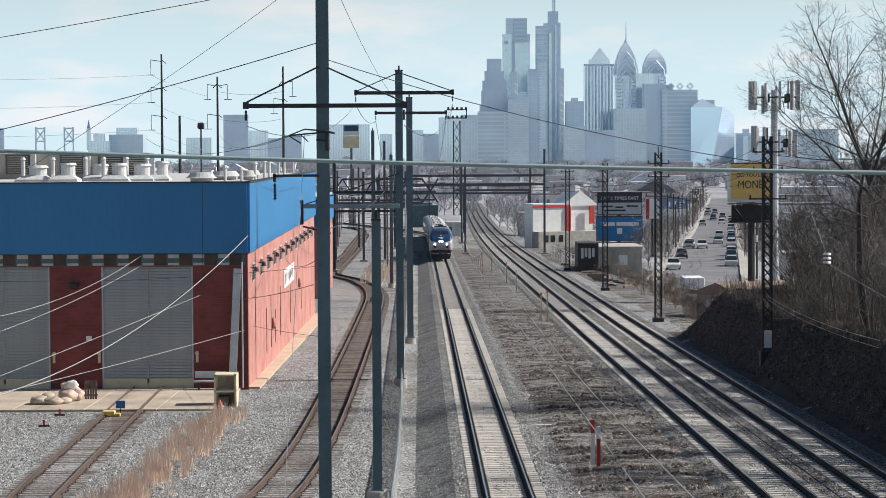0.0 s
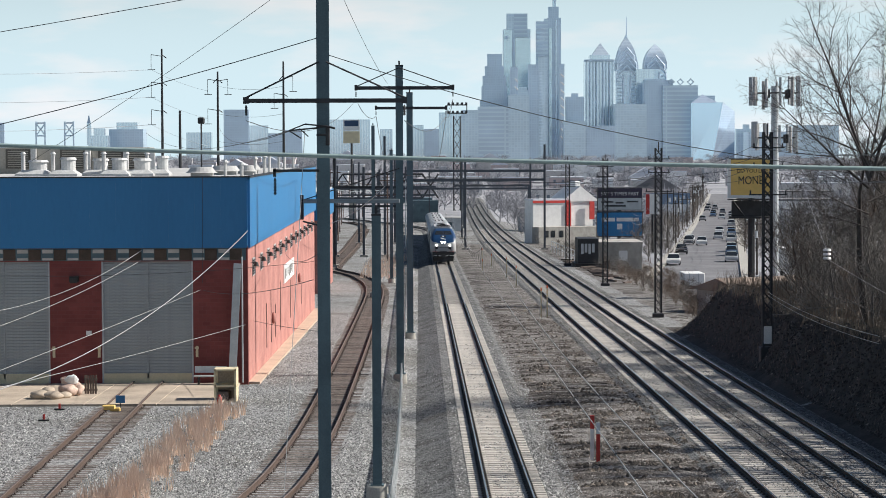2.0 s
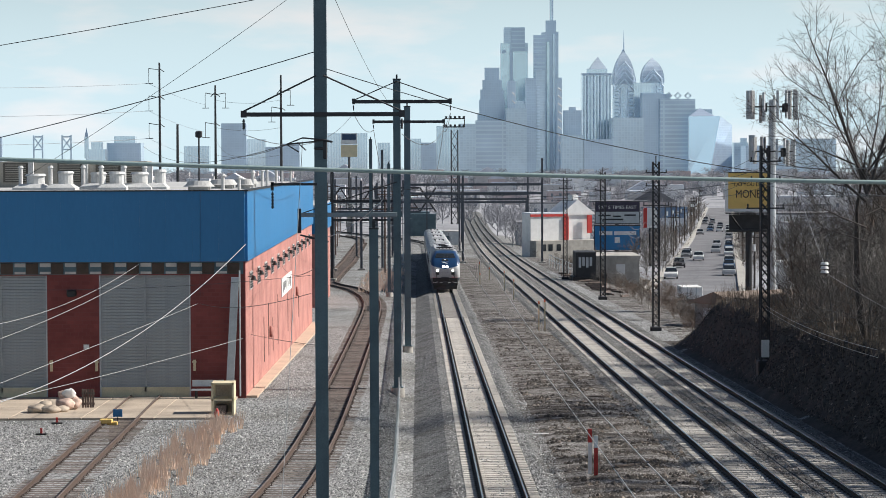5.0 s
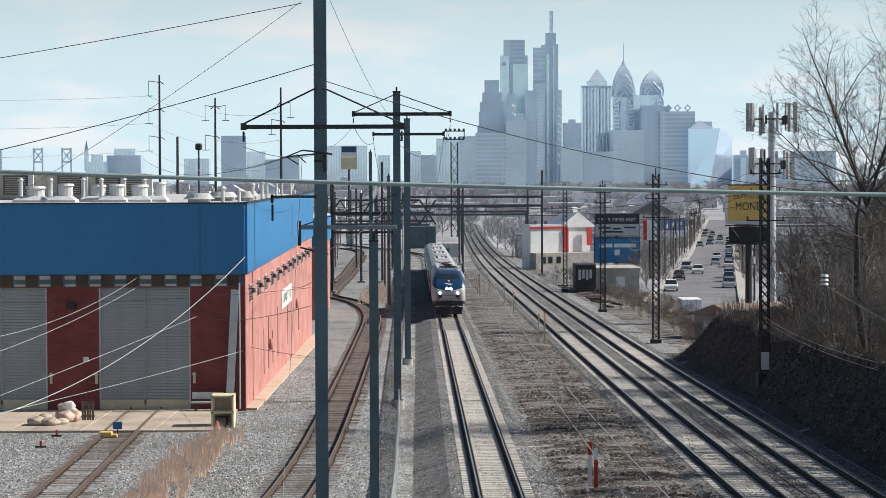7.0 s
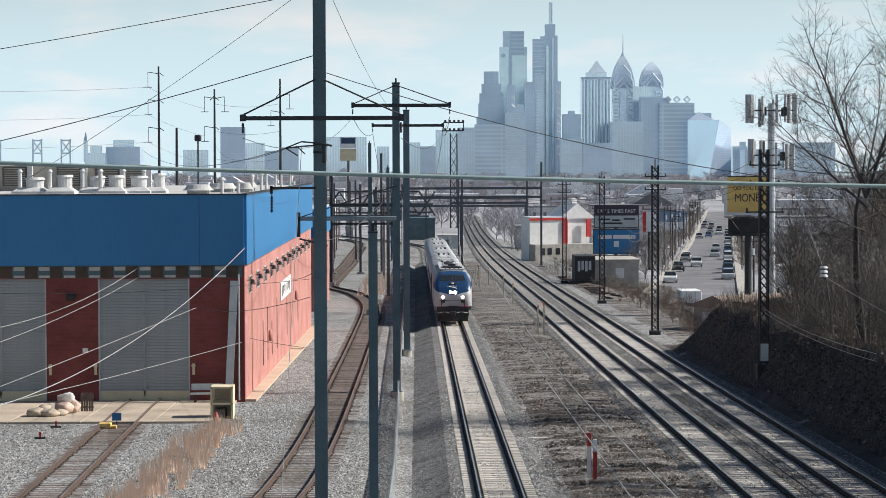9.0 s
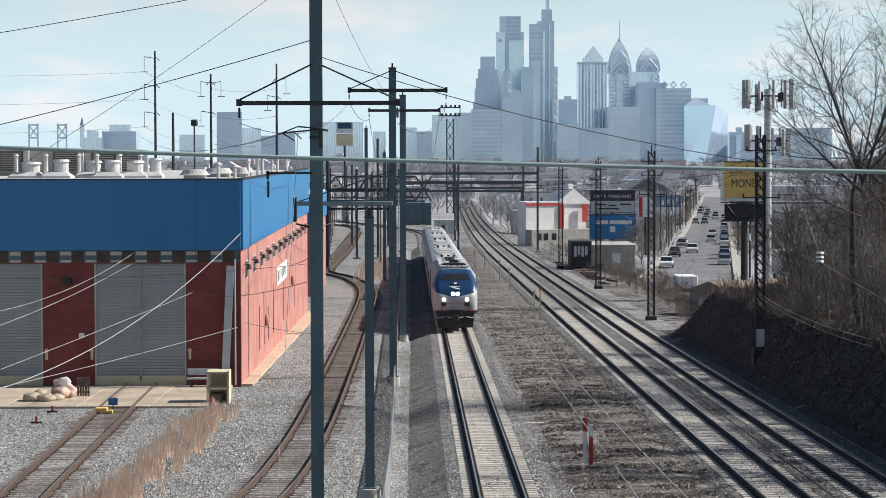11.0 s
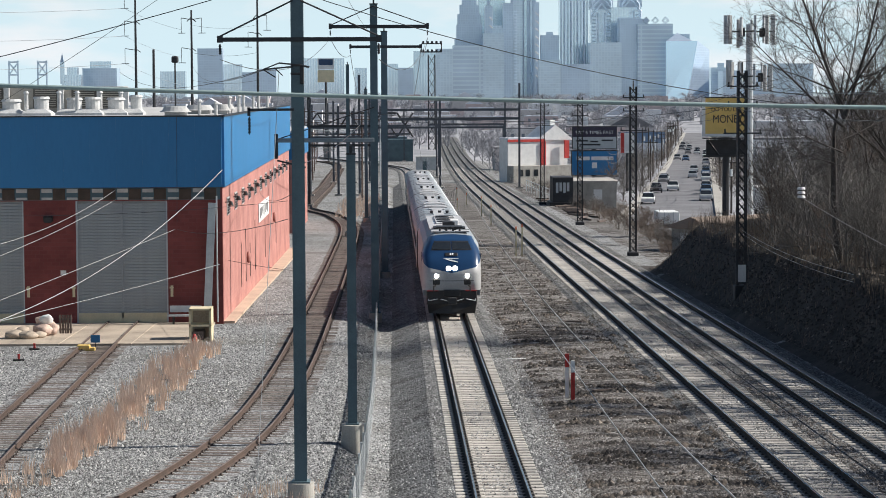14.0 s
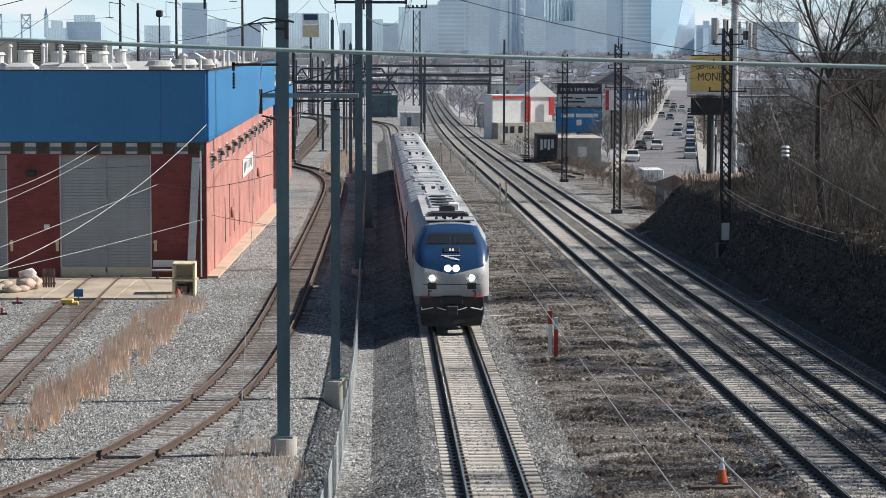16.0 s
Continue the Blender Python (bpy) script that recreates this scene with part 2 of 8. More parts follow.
M_YELLOW = mat("yellow_board", (0.78, 0.54, 0.17), (0.70, 0.48, 0.15), 0.6, bump=0.02)
M_BARK = mat("grey_bark", (0.085, 0.074, 0.066), (0.032, 0.028, 0.026), 0.95, scale=3, fine=30, bump=0.6, stretch=(1, 1, 0.3))
M_TWIG = mat("bare_twigs", (0.17, 0.158, 0.148), (0.08, 0.073, 0.068), 0.95, bump=0, vary=0.25)
M_TWIGD = mat("grey_brown_limbs", (0.12, 0.106, 0.097), (0.055, 0.048, 0.044), 0.95, bump=0, scale=3)
M_TWIGR = mat("reddish_brush", (0.17, 0.13, 0.105), (0.09, 0.07, 0.057), 0.95, bump=0, vary=0.25)


def thin(name, base, dark):
    """Thin dry blades that let light through."""
    m = mat(name, base, dark, 0.95, bump=0, vary=0.2)
    n, l = m.node_tree.nodes, m.node_tree.links
    b, out = n["Principled BSDF"], n["Material Output"]
    src = b.inputs["Base Color"].links[0].from_socket
    tr, mx = n.new("ShaderNodeBsdfTranslucent"), n.new("ShaderNodeMixShader")
    l.new(src, tr.inputs[0])
    mx.inputs[0].default_value = 0.3
    l.new(b.outputs[0], mx.inputs[1])
    l.new(tr.outputs[0], mx.inputs[2])
    l.new(mx.outputs[0], out.inputs[0])
    return m


M_GRASS = thin("dry_grass", (0.96, 0.77, 0.63), (0.74, 0.55, 0.43))


# ---- mesh helpers ----
def part(name, bm, material, parent=None, label="", smooth=False):
    me = bpy.data.meshes.new(name)
    bm.normal_update()
    bm.to_mesh(me)
    bm.free()
    if smooth:
        me.shade_smooth()
    me.materials.append(material)
    ob = new(name, me)
    if parent is not None:
        ob.parent = parent
    if label:
        ob["label"] = label
    return ob


def thing(name, label, category, m=None, group="", kind=""):
    ob = new(name)
    ob.empty_display_size = 0.2
    if m is not None:
        ob.matrix_basis = m
    return tagged(ob, label, category, group, kind)


def box(bm, x0, x1, y0, y1, z0, z1, m=None, bevel=0.0):
    r = bmesh.ops.create_cube(bm, size=1.0)
    vs = r["verts"]
    for v in vs:
        v.co = Vector((x0 + (v.co.x + 0.5) * (x1 - x0), y0 + (v.co.y + 0.5) * (y1 - y0), z0 + (v.co.z + 0.5) * (z1 - z0)))
    if bevel:
        es = list({e for v in vs for e in v.link_edges})
        r = bmesh.ops.bevel(bm, geom=es, offset=bevel, segments=1, affect="EDGES")
        vs = r["verts"]
    if m is not None:
        bmesh.ops.transform(bm, matrix=m, verts=vs)
    return bm


def rod(bm, a, b, r, r2=None, seg=6):
    """A round bar from a to b."""
    a, b = Vector(a), Vector(b)
    d = b - a
    q = d.to_track_quat("Z", "Y").to_matrix().to_4x4()
    m = Matrix.Translation((a + b) / 2) @ q
    bmesh.ops.create_cone(bm, cap_ends=True, segments=seg, radius1=r, radius2=r if r2 is None else r2, depth=d.length, matrix=m)
    return bm


def boxes(*dims, bevel=0.0):
    bm = bmesh.new()
    for d in dims:
        box(bm, *d, bevel=bevel)
    return bm


def rods(*items, seg=6):
    bm = bmesh.new()
    for it in items:
        rod(bm, *it, seg=seg)
    return bm


def mesh_ob(name, verts, faces, material, parent=None, smooth=False):
    me = bpy.data.meshes.new(name)
    me.from_pydata(verts, [], faces)
    me.update()
    if smooth:
        me.shade_smooth()
    me.materials.append(material)
    ob = new(name, me)
    if parent is not None:
        ob.parent = parent
    return ob


def tube_path(name, pts, r, material, parent=None, seg=5):
    """A wire along points."""
    verts, faces = [], []
    pts = [Vector(p) for p in pts]
    for i, p in enumerate(pts):
        d = (pts[min(i + 1, len(pts) - 1)] - pts[max(i - 1, 0)]).normalized()
        u = d.cross(Vector((0, 0, 1)))
        u = u.normalized() if u.length > 1e-4 else Vector((1, 0, 0))
        w = u.cross(d)
        for k in range(seg):
            a = 2 * math.pi * k / seg
            verts.append(p + (u * math.cos(a) + w * math.sin(a)) * r)
        if i:
            for k in range(seg):
                j = (k + 1) % seg
                faces.append(((i - 1) * seg + k, (i - 1) * seg + j, i * seg + j, i * seg + k))
    return mesh_ob(name, verts, faces, material, parent, smooth=True)


def sag(a, b, s, n=14):
    a, b = Vector(a), Vector(b)
    return [a.lerp(b, i / n) - Vector((0, 0, 4 * s * (i / n) * (1 - i / n))) for i in range(n + 1)]


def wire(name, a, b, s, r, material, label, category="cable", n=14):
    return tagged(tube_path(name, sag(a, b, s, n), r, material), label, category)


def interp(pts, y):
    """Smooth curve through (y, x) points."""
    ys = [p[0] for p in pts]
    if y <= ys[0]:
        k = (pts[1][1] - pts[0][1]) / (ys[1] - ys[0])
        return pts[0][1] + k * (y - ys[0])
    if y >= ys[-1]:
        k = (pts[-1][1] - pts[-2][1]) / (ys[-1] - ys[-2])
        return pts[-1][1] + k * (y - ys[-1])
    for i in range(len(ys) - 1):
        if ys[i] <= y <= ys[i + 1]:
            def sl(j):
                if j <= 0:
                    return (pts[1][1] - pts[0][1]) / (ys[1] - ys[0])
                if j >= len(ys) - 1:
                    return (pts[-1][1] - pts[-2][1]) / (ys[-1] - ys[-2])
                return (pts[j + 1][1] - pts[j - 1][1]) / (ys[j + 1] - ys[j - 1])
            h = ys[i + 1] - ys[i]
            s = (y - ys[i]) / h
            return ((2 * s**3 - 3 * s**2 + 1) * pts[i][1] + (s**3 - 2 * s**2 + s) * h * sl(i)
                    + (-2 * s**3 + 3 * s**2) * pts[i + 1][1] + (s**3 - s**2) * h * sl(i + 1))


def smoothstep(a, b, x):
    s = min(1.0, max(0.0, (x - a) / (b - a)))
    return s * s * (3 - 2 * s)


GRADE = 0.018


def grade(y):
    """Height of the rail heads: a steady fall, easing to level far out."""
    if y < 420:
        return -GRADE * y
    if y < 900:
        s = (y - 420) / 480
        return -GRADE * (420 + 480 * (s - s * s / 2))
    return -GRADE * 660


# The plan below is laid out with a fall of 1.8 in 100; the line's fall is estimated as 1.27 in 100.
# Points are shrunk toward the camera's eye, which keeps its view the same; settle() does so to the finished place.
EYE_POINT = Vector((0.0, 0.0, 10.4))
EYE_PULL = 0.00051


def stretch_at(y):
    """How much longer the plan is than the place at y of the plan."""
    return 1 + EYE_PULL * min(max(y, 0.0), 420.0)


def toward_eye(p):
    p = Vector(p)
    return EYE_POINT + (p - EYE_POINT) / stretch_at(p.y)


def plan_y(y):
    """The plan's y of a y in the shrunk place."""
    return y / (1 - EYE_PULL * y) if y < 420 / stretch_at(420) else y * stretch_at(420)


MAIN = [(20, 2.95), (200, 2.95), (350, 2.85), (450, 2.75), (512, 2.5), (544, 1.6), (566, -0.5), (590, -4.0), (640, -14), (720, -34)]
TRACK_A = [(20, 12.6), (100, 12.65), (200, 12.8), (400, 13.5), (700, 16.5), (1000, 20)]
TRACK_B = [(20, 16.25), (100, 16.3), (200, 16.5), (400, 17.4), (700, 20.3), (1000, 24)]
YARD = [(42, -15), (56, -8.9), (63, -7.0), (75, -5.4), (90, -4.75), (113, -4.55), (186, -4.6), (225, -4.9), (245, -5.8), (258, -7.0), (266, -7.9), (274, -9.3),
        (282, -11.0), (290, -12.1), (317, -12.5), (389, -12.8), (417, -13.2), (500, -14.3), (557, -15.0), (592, -16.1), (616, -18.2), (640, -22.5)]
SHOP = [(40, -12.0), (76, -13.6), (105, -14.5), (119, -14.9), (125, -14.9)]


def ground_z(x, y):
    """Height of the ground sheet."""
    g = grade(y)
    z = g - 0.32 * stretch_at(y)
    if y < 420:
        # ditch beside the main track, as far as the fence
        ditch = smoothstep(1.1, 0.0, x) * smoothstep(-2.2, -1.0, x)
        z -= 0.42 * ditch
        # left of the fence the yard
        z += 0.122 * smoothstep(-1.0, -2.6, x)
        # soil between the tracks
        soil = smoothstep(5.2, 6.5, x) * smoothstep(11.0, 9.6, x)
        z += 0.10 * soil
        z += soil * (0.10 * noise.noise((x * 0.45, y * 0.9, 2.0)) + 0.05 * noise.noise((x * 1.1, y * 2.0, 8.0)))
    # wooded embankment
    if x > 18.0 and y < 240:
        edge = 18.7 + 0.5 * noise.noise((0.0, y * 0.08, 3.0))
        end = 1 - smoothstep(157, 169, y + 2.5 * noise.noise((x * 0.2, 0, 9.0)))
        up = 3.8 * smoothstep(edge, edge + 3.0, x) + 2.4 * smoothstep(edge + 4, edge + 22, x)
        z += up * end * (1 + 0.10 * noise.noise((x * 0.5, y * 0.25, 0.0)))
        z += 0.25 * noise.noise((x * 0.9, y * 0.5, 5.0)) * smoothstep(edge, edge + 2, x)
    # street side falls away
    if x > 22 and y >= 150:
        z -= 1.6 * smoothstep(22, 32, x) * smoothstep(165, 230, y)
    return z


# ---- ground ----
def span(*stops):
    out = []
    for a, b, s in stops:
        n = max(1, round((b - a) / s))
        out += [a + (b - a) * i / n for i in range(n)]
    return out + [stops[-1][1]]


def build_ground():
    xs = span((-3000, -300, 450), (-300, -60, 40), (-60, -12, 6), (-12, -3, 1.5), (-3, 6, 0.35), (6, 11, 0.45), (11, 18, 1.2), (18, 30, 0.6), (30, 60, 3), (60, 300, 30), (300, 3000, 450))
    ys = span((-60, 30, 15), (30, 45, 3), (45, 150, 0.7), (150, 190, 1.6), (190, 260, 5), (260, 500, 15), (500, 1000, 50), (1000, 4900, 390))
    verts = [(x, y, ground_z(x, y)) for y in ys for x in xs]
    nx = len(xs)
    faces, mi = [], []
    for j in range(len(ys) - 1):
        for i in range(nx - 1):
            faces.append((j * nx + i, j * nx + i + 1, (j + 1) * nx + i + 1, (j + 1) * nx + i))
            x, y = (xs[i] + xs[i + 1]) / 2, (ys[j] + ys[j + 1]) / 2
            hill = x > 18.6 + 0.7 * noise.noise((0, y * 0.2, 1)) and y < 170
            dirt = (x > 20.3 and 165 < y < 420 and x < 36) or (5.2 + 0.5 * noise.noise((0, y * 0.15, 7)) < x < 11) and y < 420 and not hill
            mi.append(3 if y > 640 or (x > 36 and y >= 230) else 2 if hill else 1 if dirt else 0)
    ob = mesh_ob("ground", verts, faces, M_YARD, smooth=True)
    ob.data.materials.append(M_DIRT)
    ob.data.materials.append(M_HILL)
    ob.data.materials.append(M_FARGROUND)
    ob.data.polygons.foreach_set("material_index", mi)
    tagged(ob, "grey gravel yard with cinder dirt and a soil bank", "ground", kind="structure")


def path_frame(pts, y):
    """Point and heading on a track at y."""
    x = interp(pts, y)
    dx = (interp(pts, y + 0.5) - interp(pts, y - 0.5))
    d = Vector((dx, 1.0, 0)).normalized()
    return Vector((x, y, grade(y))), d


def sweep(name, pts, y0, y1, outline, material, parent, step=3.0, lift=0.0):
    """Sweeps an outline (sideways, up) along a track."""
    n = max(2, round((y1 - y0) / step))
    verts, faces, k = [], [], len(outline)
    for i in range(n + 1):
        y = y0 + (y1 - y0) * i / n
        p, d = path_frame(pts, y)
        side = Vector((d.y, -d.x, 0))
        w = stretch_at(y)
        for sx, sz in outline:
            verts.append(p + side * sx * w + Vector((0, 0, (sz + lift) * w)))
        if i:
            for j in range(k):
                q = (j + 1) % k
                faces.append(((i - 1) * k + j, i * k + j, i * k + q, (i - 1) * k + q))
    faces.append(tuple(range(k)))
    faces.append(tuple(reversed(range(n * k, n * k + k))))
    return mesh_ob(name, verts, faces, material, parent)


def rail_outline(c):
    return [(c - 0.075, -0.18), (c + 0.075, -0.18), (c + 0.075, -0.165), (c + 0.012, -0.14), (c + 0.012, -0.05), (c + 0.037, -0.04),
            (c + 0.037, -0.006), (c - 0.037, -0.006), (c - 0.037, -0.04), (c - 0.012, -0.05), (c - 0.012, -0.14), (c - 0.075, -0.165)]


def tie_mesh(name, concrete):
    bm = bmesh.new()
    if concrete:
        box(bm, -1.28, -0.45, -0.145, 0.145, -0.40, -0.185, bevel=0.02)
        box(bm, 0.45, 1.28, -0.145, 0.145, -0.40, -0.185, bevel=0.02)
        box(bm, -0.45, 0.45, -0.13, 0.13, -0.40, -0.197, bevel=0.015)
        for c in (-0.7525, 0.7525):
            box(bm, c - 0.17, c + 0.17, -0.13, 0.13, -0.19, -0.179)
            for s in (-0.11, 0.11):
                box(bm, c + s - 0.03, c + s + 0.03, -0.05, 0.05, -0.179, -0.135)
    else:
        box(bm, -1.3, 1.3, -0.115, 0.115, -0.40, -0.19, bevel=0.012)
        for c in (-0.7525, 0.7525):
            box(bm, c - 0.18, c + 0.18, -0.09, 0.09, -0.19, -0.175)
            for s in (-0.12, 0.12):
                box(bm, c + s - 0.02, c + s + 0.02, -0.06, 0.06, -0.175, -0.12)
    me = bpy.data.meshes.new(name)
    bm.to_mesh(me)
    bm.free()
    me.materials.append(M_TIE if concrete else M_WTIE)
    me.materials.append(M_SEAT)
    if concrete:
        for pl in me.polygons:
            if 0.56 < abs(pl.center.x) < 0.95 and pl.center.z > -0.184:
                pl.material_index = 1
    return me


TIES = []
M_OILDIRT = gravel("oily_brown_ballast", (0.22, 0.196, 0.178), (0.04, 0.036, 0.033), 14, 0.9, (0.45, 0.40, 0.36))
M_RUSTSIDE = mat("dark_rusty_rail", (0.095, 0.062, 0.048), (0.055, 0.038, 0.030), 0.85, scale=4, fine=40, bump=0.1)


def build_track(name, pts, y0, y1, label, concrete, bed=None, side=None):
    tr = thing(name, label, "railway track", kind="structure")
    for c in (-0.7525, 0.7525):
        sweep("rail", pts, y0, y1, rail_outline(c), side or M_RAILSIDE, tr)
        sweep("rail_head", pts, y0, y1, [(c - 0.030, -0.007), (c + 0.030, -0.007), (c + 0.026, 0.0), (c - 0.026, 0.0)], M_RAILTOP if concrete else M_RUST, tr)
    if bed:
        sweep("ballast_bed", pts, y0, y1, bed, M_BALLAST if concrete else M_OILDIRT, tr)
    TIES.append((tr, pts, y0, y1, concrete))
    return tr


def build_ties():
    mc, mw = tie_mesh("tie", True), tie_mesh("tie", False)
    mo = mc.copy()
    mo.materials[0] = M_TIEOLD
    for tr, pts, y0, y1, concrete in TIES:
        step, me = (0.56, mc if pts is MAIN else mo) if concrete else (0.54, mw)
        y, k = y0 + 0.3, 0
        rest_v, rest_f = [], []
        rng = random.Random(int(pts[0][1] * 10))
        while y < min(y1, 560):
            p, d = path_frame(pts, y)
            a = math.atan2(-d.x, d.y) + (0 if concrete else rng.uniform(-0.02, 0.02))
            m = Matrix.Translation(p + Vector((0 if concrete else rng.uniform(-0.05, 0.05), 0, rng.uniform(-0.006, 0.003) if concrete else rng.uniform(-0.018, 0.006)))) @ Matrix.Rotation(a, 4, "Z") @ Matrix.Scale(stretch_at(y), 4)
            if k < 300:
                ob = new("tie", me)
                ob.parent, ob.matrix_basis = tr, m
            else:
                b0 = len(rest_v)
                rest_v += [m @ Vector((sx * 1.28, sy * 0.12, sz)) for sz in (-0.4, -0.19) for sy in (-1, 1) for sx in (-1, 1)]
                rest_f += [(b0 + 4, b0 + 5, b0 + 7, b0 + 6), (b0, b0 + 4, b0 + 6, b0 + 2), (b0 + 1, b0 + 3, b0 + 7, b0 + 5), (b0, b0 + 1, b0 + 5, b0 + 4)]
            y += step * stretch_at(y)
            k += 1
        if rest_v:
            ob = mesh_ob("far_ties", rest_v, rest_f, M_TIEOLD if concrete else M_WTIE, tr)
            tagged(ob, kind="stuff")


build_ground()
build_track("track_1", MAIN, 24, 900, "concrete-tie railway track with polished rails on grey ballast", True,
            [(-3.5, -0.85), (-1.75, -0.216), (1.75, -0.216), (2.6, -0.5)])
M_TIEDUST = gravel("dusty_tan_fill", (0.42, 0.395, 0.36), (0.12, 0.11, 0.10), 16, 0.6, (0.62, 0.58, 0.54))
sweep("tie_fill", MAIN, 24, 420, [(-0.66, -0.32), (-0.60, -0.212), (0.60, -0.212), (0.66, -0.32)], M_TIEDUST, bpy.data.objects["track_1"])
build_track("track_2", TRACK_A, 24, 1000, "concrete-tie railway track with dark rails", True, [(-2.6, -0.5), (-1.7, -0.218), (1.7, -0.218), (2.2, -0.5)])
build_track("track_3", TRACK_B, 24, 1000, "concrete-tie railway track beside a soil bank", True, [(-2.0, -0.5), (-1.7, -0.218), (1.8, -0.218), (2.8, -0.6)])
build_track("track_4", YARD, 44, 640, "rusty yard track on wooden ties curving past a pole", False, [(-0.80, -0.3), (-0.70, -0.204), (0.70, -0.204), (0.80, -0.3)], M_RUSTSIDE)
build_track("track_5", SHOP, 40, 122, "rusty track on old wooden ties leading to a shop door", False, [(-0.80, -0.3), (-0.70, -0.204), (0.70, -0.204), (0.80, -0.3)], M_RUSTSIDE)


# ---- train shop ----
BX0, BX1, BY0, BY1 = -52.0, -9.48, 119.3, 193.0
BZ0, BZ1, BZB = -3.6, 8.93, 5.08


def build_shop():
    h = thing("maintenance_shop", "red brick railway workshop with a blue metal parapet", "building")
    doors = [(-25.2, -20.2), (-17.4, -12.45)]
    dz = 4.35
    # The front takes the brick's shaded tone, the side its sunlit tone.
    # front wall with doorways
    x = BX0
    for a, b in doors + [(BX1, BX1)]:
        part("brick_pier", boxes((x, a, BY0, BY0 + 0.4, BZ0, dz)), M_BRICK_SHADE, h, "red brick pier between the doorways")
        x = b
    part("lintel_wall", boxes((BX0, BX1, BY0, BY0 + 0.4, dz, BZB + 0.1)), M_BRICK_SHADE, h)
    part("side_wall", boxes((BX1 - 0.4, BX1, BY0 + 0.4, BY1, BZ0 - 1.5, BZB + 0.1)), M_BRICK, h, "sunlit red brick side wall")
    part("back_wall", boxes((BX0, BX1 - 0.4, BY1 - 0.4, BY1, BZ0 - 1.5, BZB), (BX0, BX0 + 0.4, BY0 + 0.4, BY1 - 0.4, BZ0 - 1.5, BZB)), M_BRICK, h)
    part("roof", boxes((BX0, BX1, BY0, BY1, BZ1 - 0.35, BZ1 - 0.15)), M_ROOF, h, "flat grey roof")
    # blue parapet: sheets with a cap
    n = 30
    for i in range(n):
        a, b = BX0 + (BX1 - BX0) * i / n, BX0 + (BX1 - BX0) * (i + 1) / n
        part("parapet_panel", boxes((a + 0.001, b - 0.001, BY0 - 0.14, BY0 + 0.06, BZB, BZ1 - 0.05)), M_BLUE, h)
    n = 50
    for i in range(n):
        a, b = BY0 + 0.06 + (BY1 - BY0) * i / n, BY0 + 0.06 + (BY1 - BY0) * (i + 1) / n
        part("parapet_panel", boxes((BX1 - 0.06, BX1 + 0.14, a + 0.001, b - 0.001, BZB, BZ1 - 0.05)), M_BLUE, h)
    part("parapet_cap", boxes((BX0, BX1 + 0.2, BY0 - 0.2, BY0 + 0.2, BZ1 - 0.05, BZ1 + 0.02), (BX1 - 0.2, BX1 + 0.2, BY0 + 0.2, BY1, BZ1 - 0.05, BZ1 + 0.02)), M_BLACK, h, "dark coping strip")
    # chequered course below the parapet
    part("course_backing", boxes((BX0, BX1 - 0.1, BY0 - 0.015, BY0 + 0.1, 4.40, 5.06)), M_POLE, h, "dark band behind the chequered blocks")
    x, k = BX1 - 0.3, 0
    dk = mat("brown_block", (0.10, 0.07, 0.055), (0.06, 0.045, 0.035), 0.9, bump=0.1)
    lt = mat("pale_block", (0.55, 0.52, 0.49), (0.42, 0.40, 0.38), 0.9, bump=0.1)
    while x > BX0 + 1:
        if k % 2 == 0:
            part("dark_block", boxes((x - 0.66, x, BY0 - 0.05, BY0 + 0.1, 4.42, 5.02), bevel=0.02), dk, h)
        else:
            part("pale_block", boxes((x - 0.60, x, BY0 - 0.03, BY0 + 0.1, 4.80, 5.02), bevel=0.02), lt, h)
            part("pale_block", boxes((x - 0.60, x, BY0 - 0.03, BY0 + 0.1, 4.42, 4.56), bevel=0.02), lt, h)
        x -= 0.68
        k += 1
    for a, b in doors:
        d = new("roller_door")
        d.parent = h
        part("curtain", boxes((a, b, BY0 + 0.2, BY0 + 0.26, -2.45, dz)), M_SHUT, d, "ribbed grey steel curtain")
        me = part("slat", boxes((a, b, BY0 + 0.16, BY0 + 0.21, 0.006, 0.154), bevel=0.012), M_SHUT, d).data
        d.children[-1].matrix_basis = pose(0, 0, -2.0)
        for i in range(1, 39):
            o = new("slat", me)
            o.parent, o.matrix_basis = d, pose(0, 0, -2.0 + i * 0.16)
        part("guide", boxes((a - 0.02, a + 0.08, BY0 + 0.05, BY0 + 0.16, -2.4, dz)), M_GALV, d)
        part("guide", boxes((b - 0.08, b + 0.02, BY0 + 0.05, BY0 + 0.16, -2.4, dz)), M_GALV, d)
        part("centre_post", boxes(((a + b) / 2 - 0.05, (a + b) / 2 + 0.05, BY0 + 0.10, BY0 + 0.17, -2.0, dz)), M_SHUT, d)
        part("bottom_panel", boxes((a, b, BY0 + 0.10, BY0 + 0.18, -2.5, -1.74)), M_CREAM, d, "dirty cream bottom panel")
    # side wall fittings: louvred vents under the parapet, lamps, a sign
    y = BY0 + 3.0
    k = 0
    while y < BY1 - 3:
        v = new("vent")
        v.parent = h
        part("frame", boxes((BX1, BX1 + 0.05, y, y + 1.7, 3.35, 4.35)), M_ROOF, v)
        for j in range(6):
            part("slat", boxes((BX1 + 0.05, BX1 + 0.10, y + 0.1, y + 1.6, 3.45 + j * 0.145, 3.54 + j * 0.145)), M_DARK, v)
        l = new("wall_lamp")
        l.parent = h
        part("arm", rods(((BX1, y - 1.0, 4.15), (BX1 + 0.30, y - 1.0, 4.2), 0.025)), M_BLACK, l)
        bm = bmesh.new()
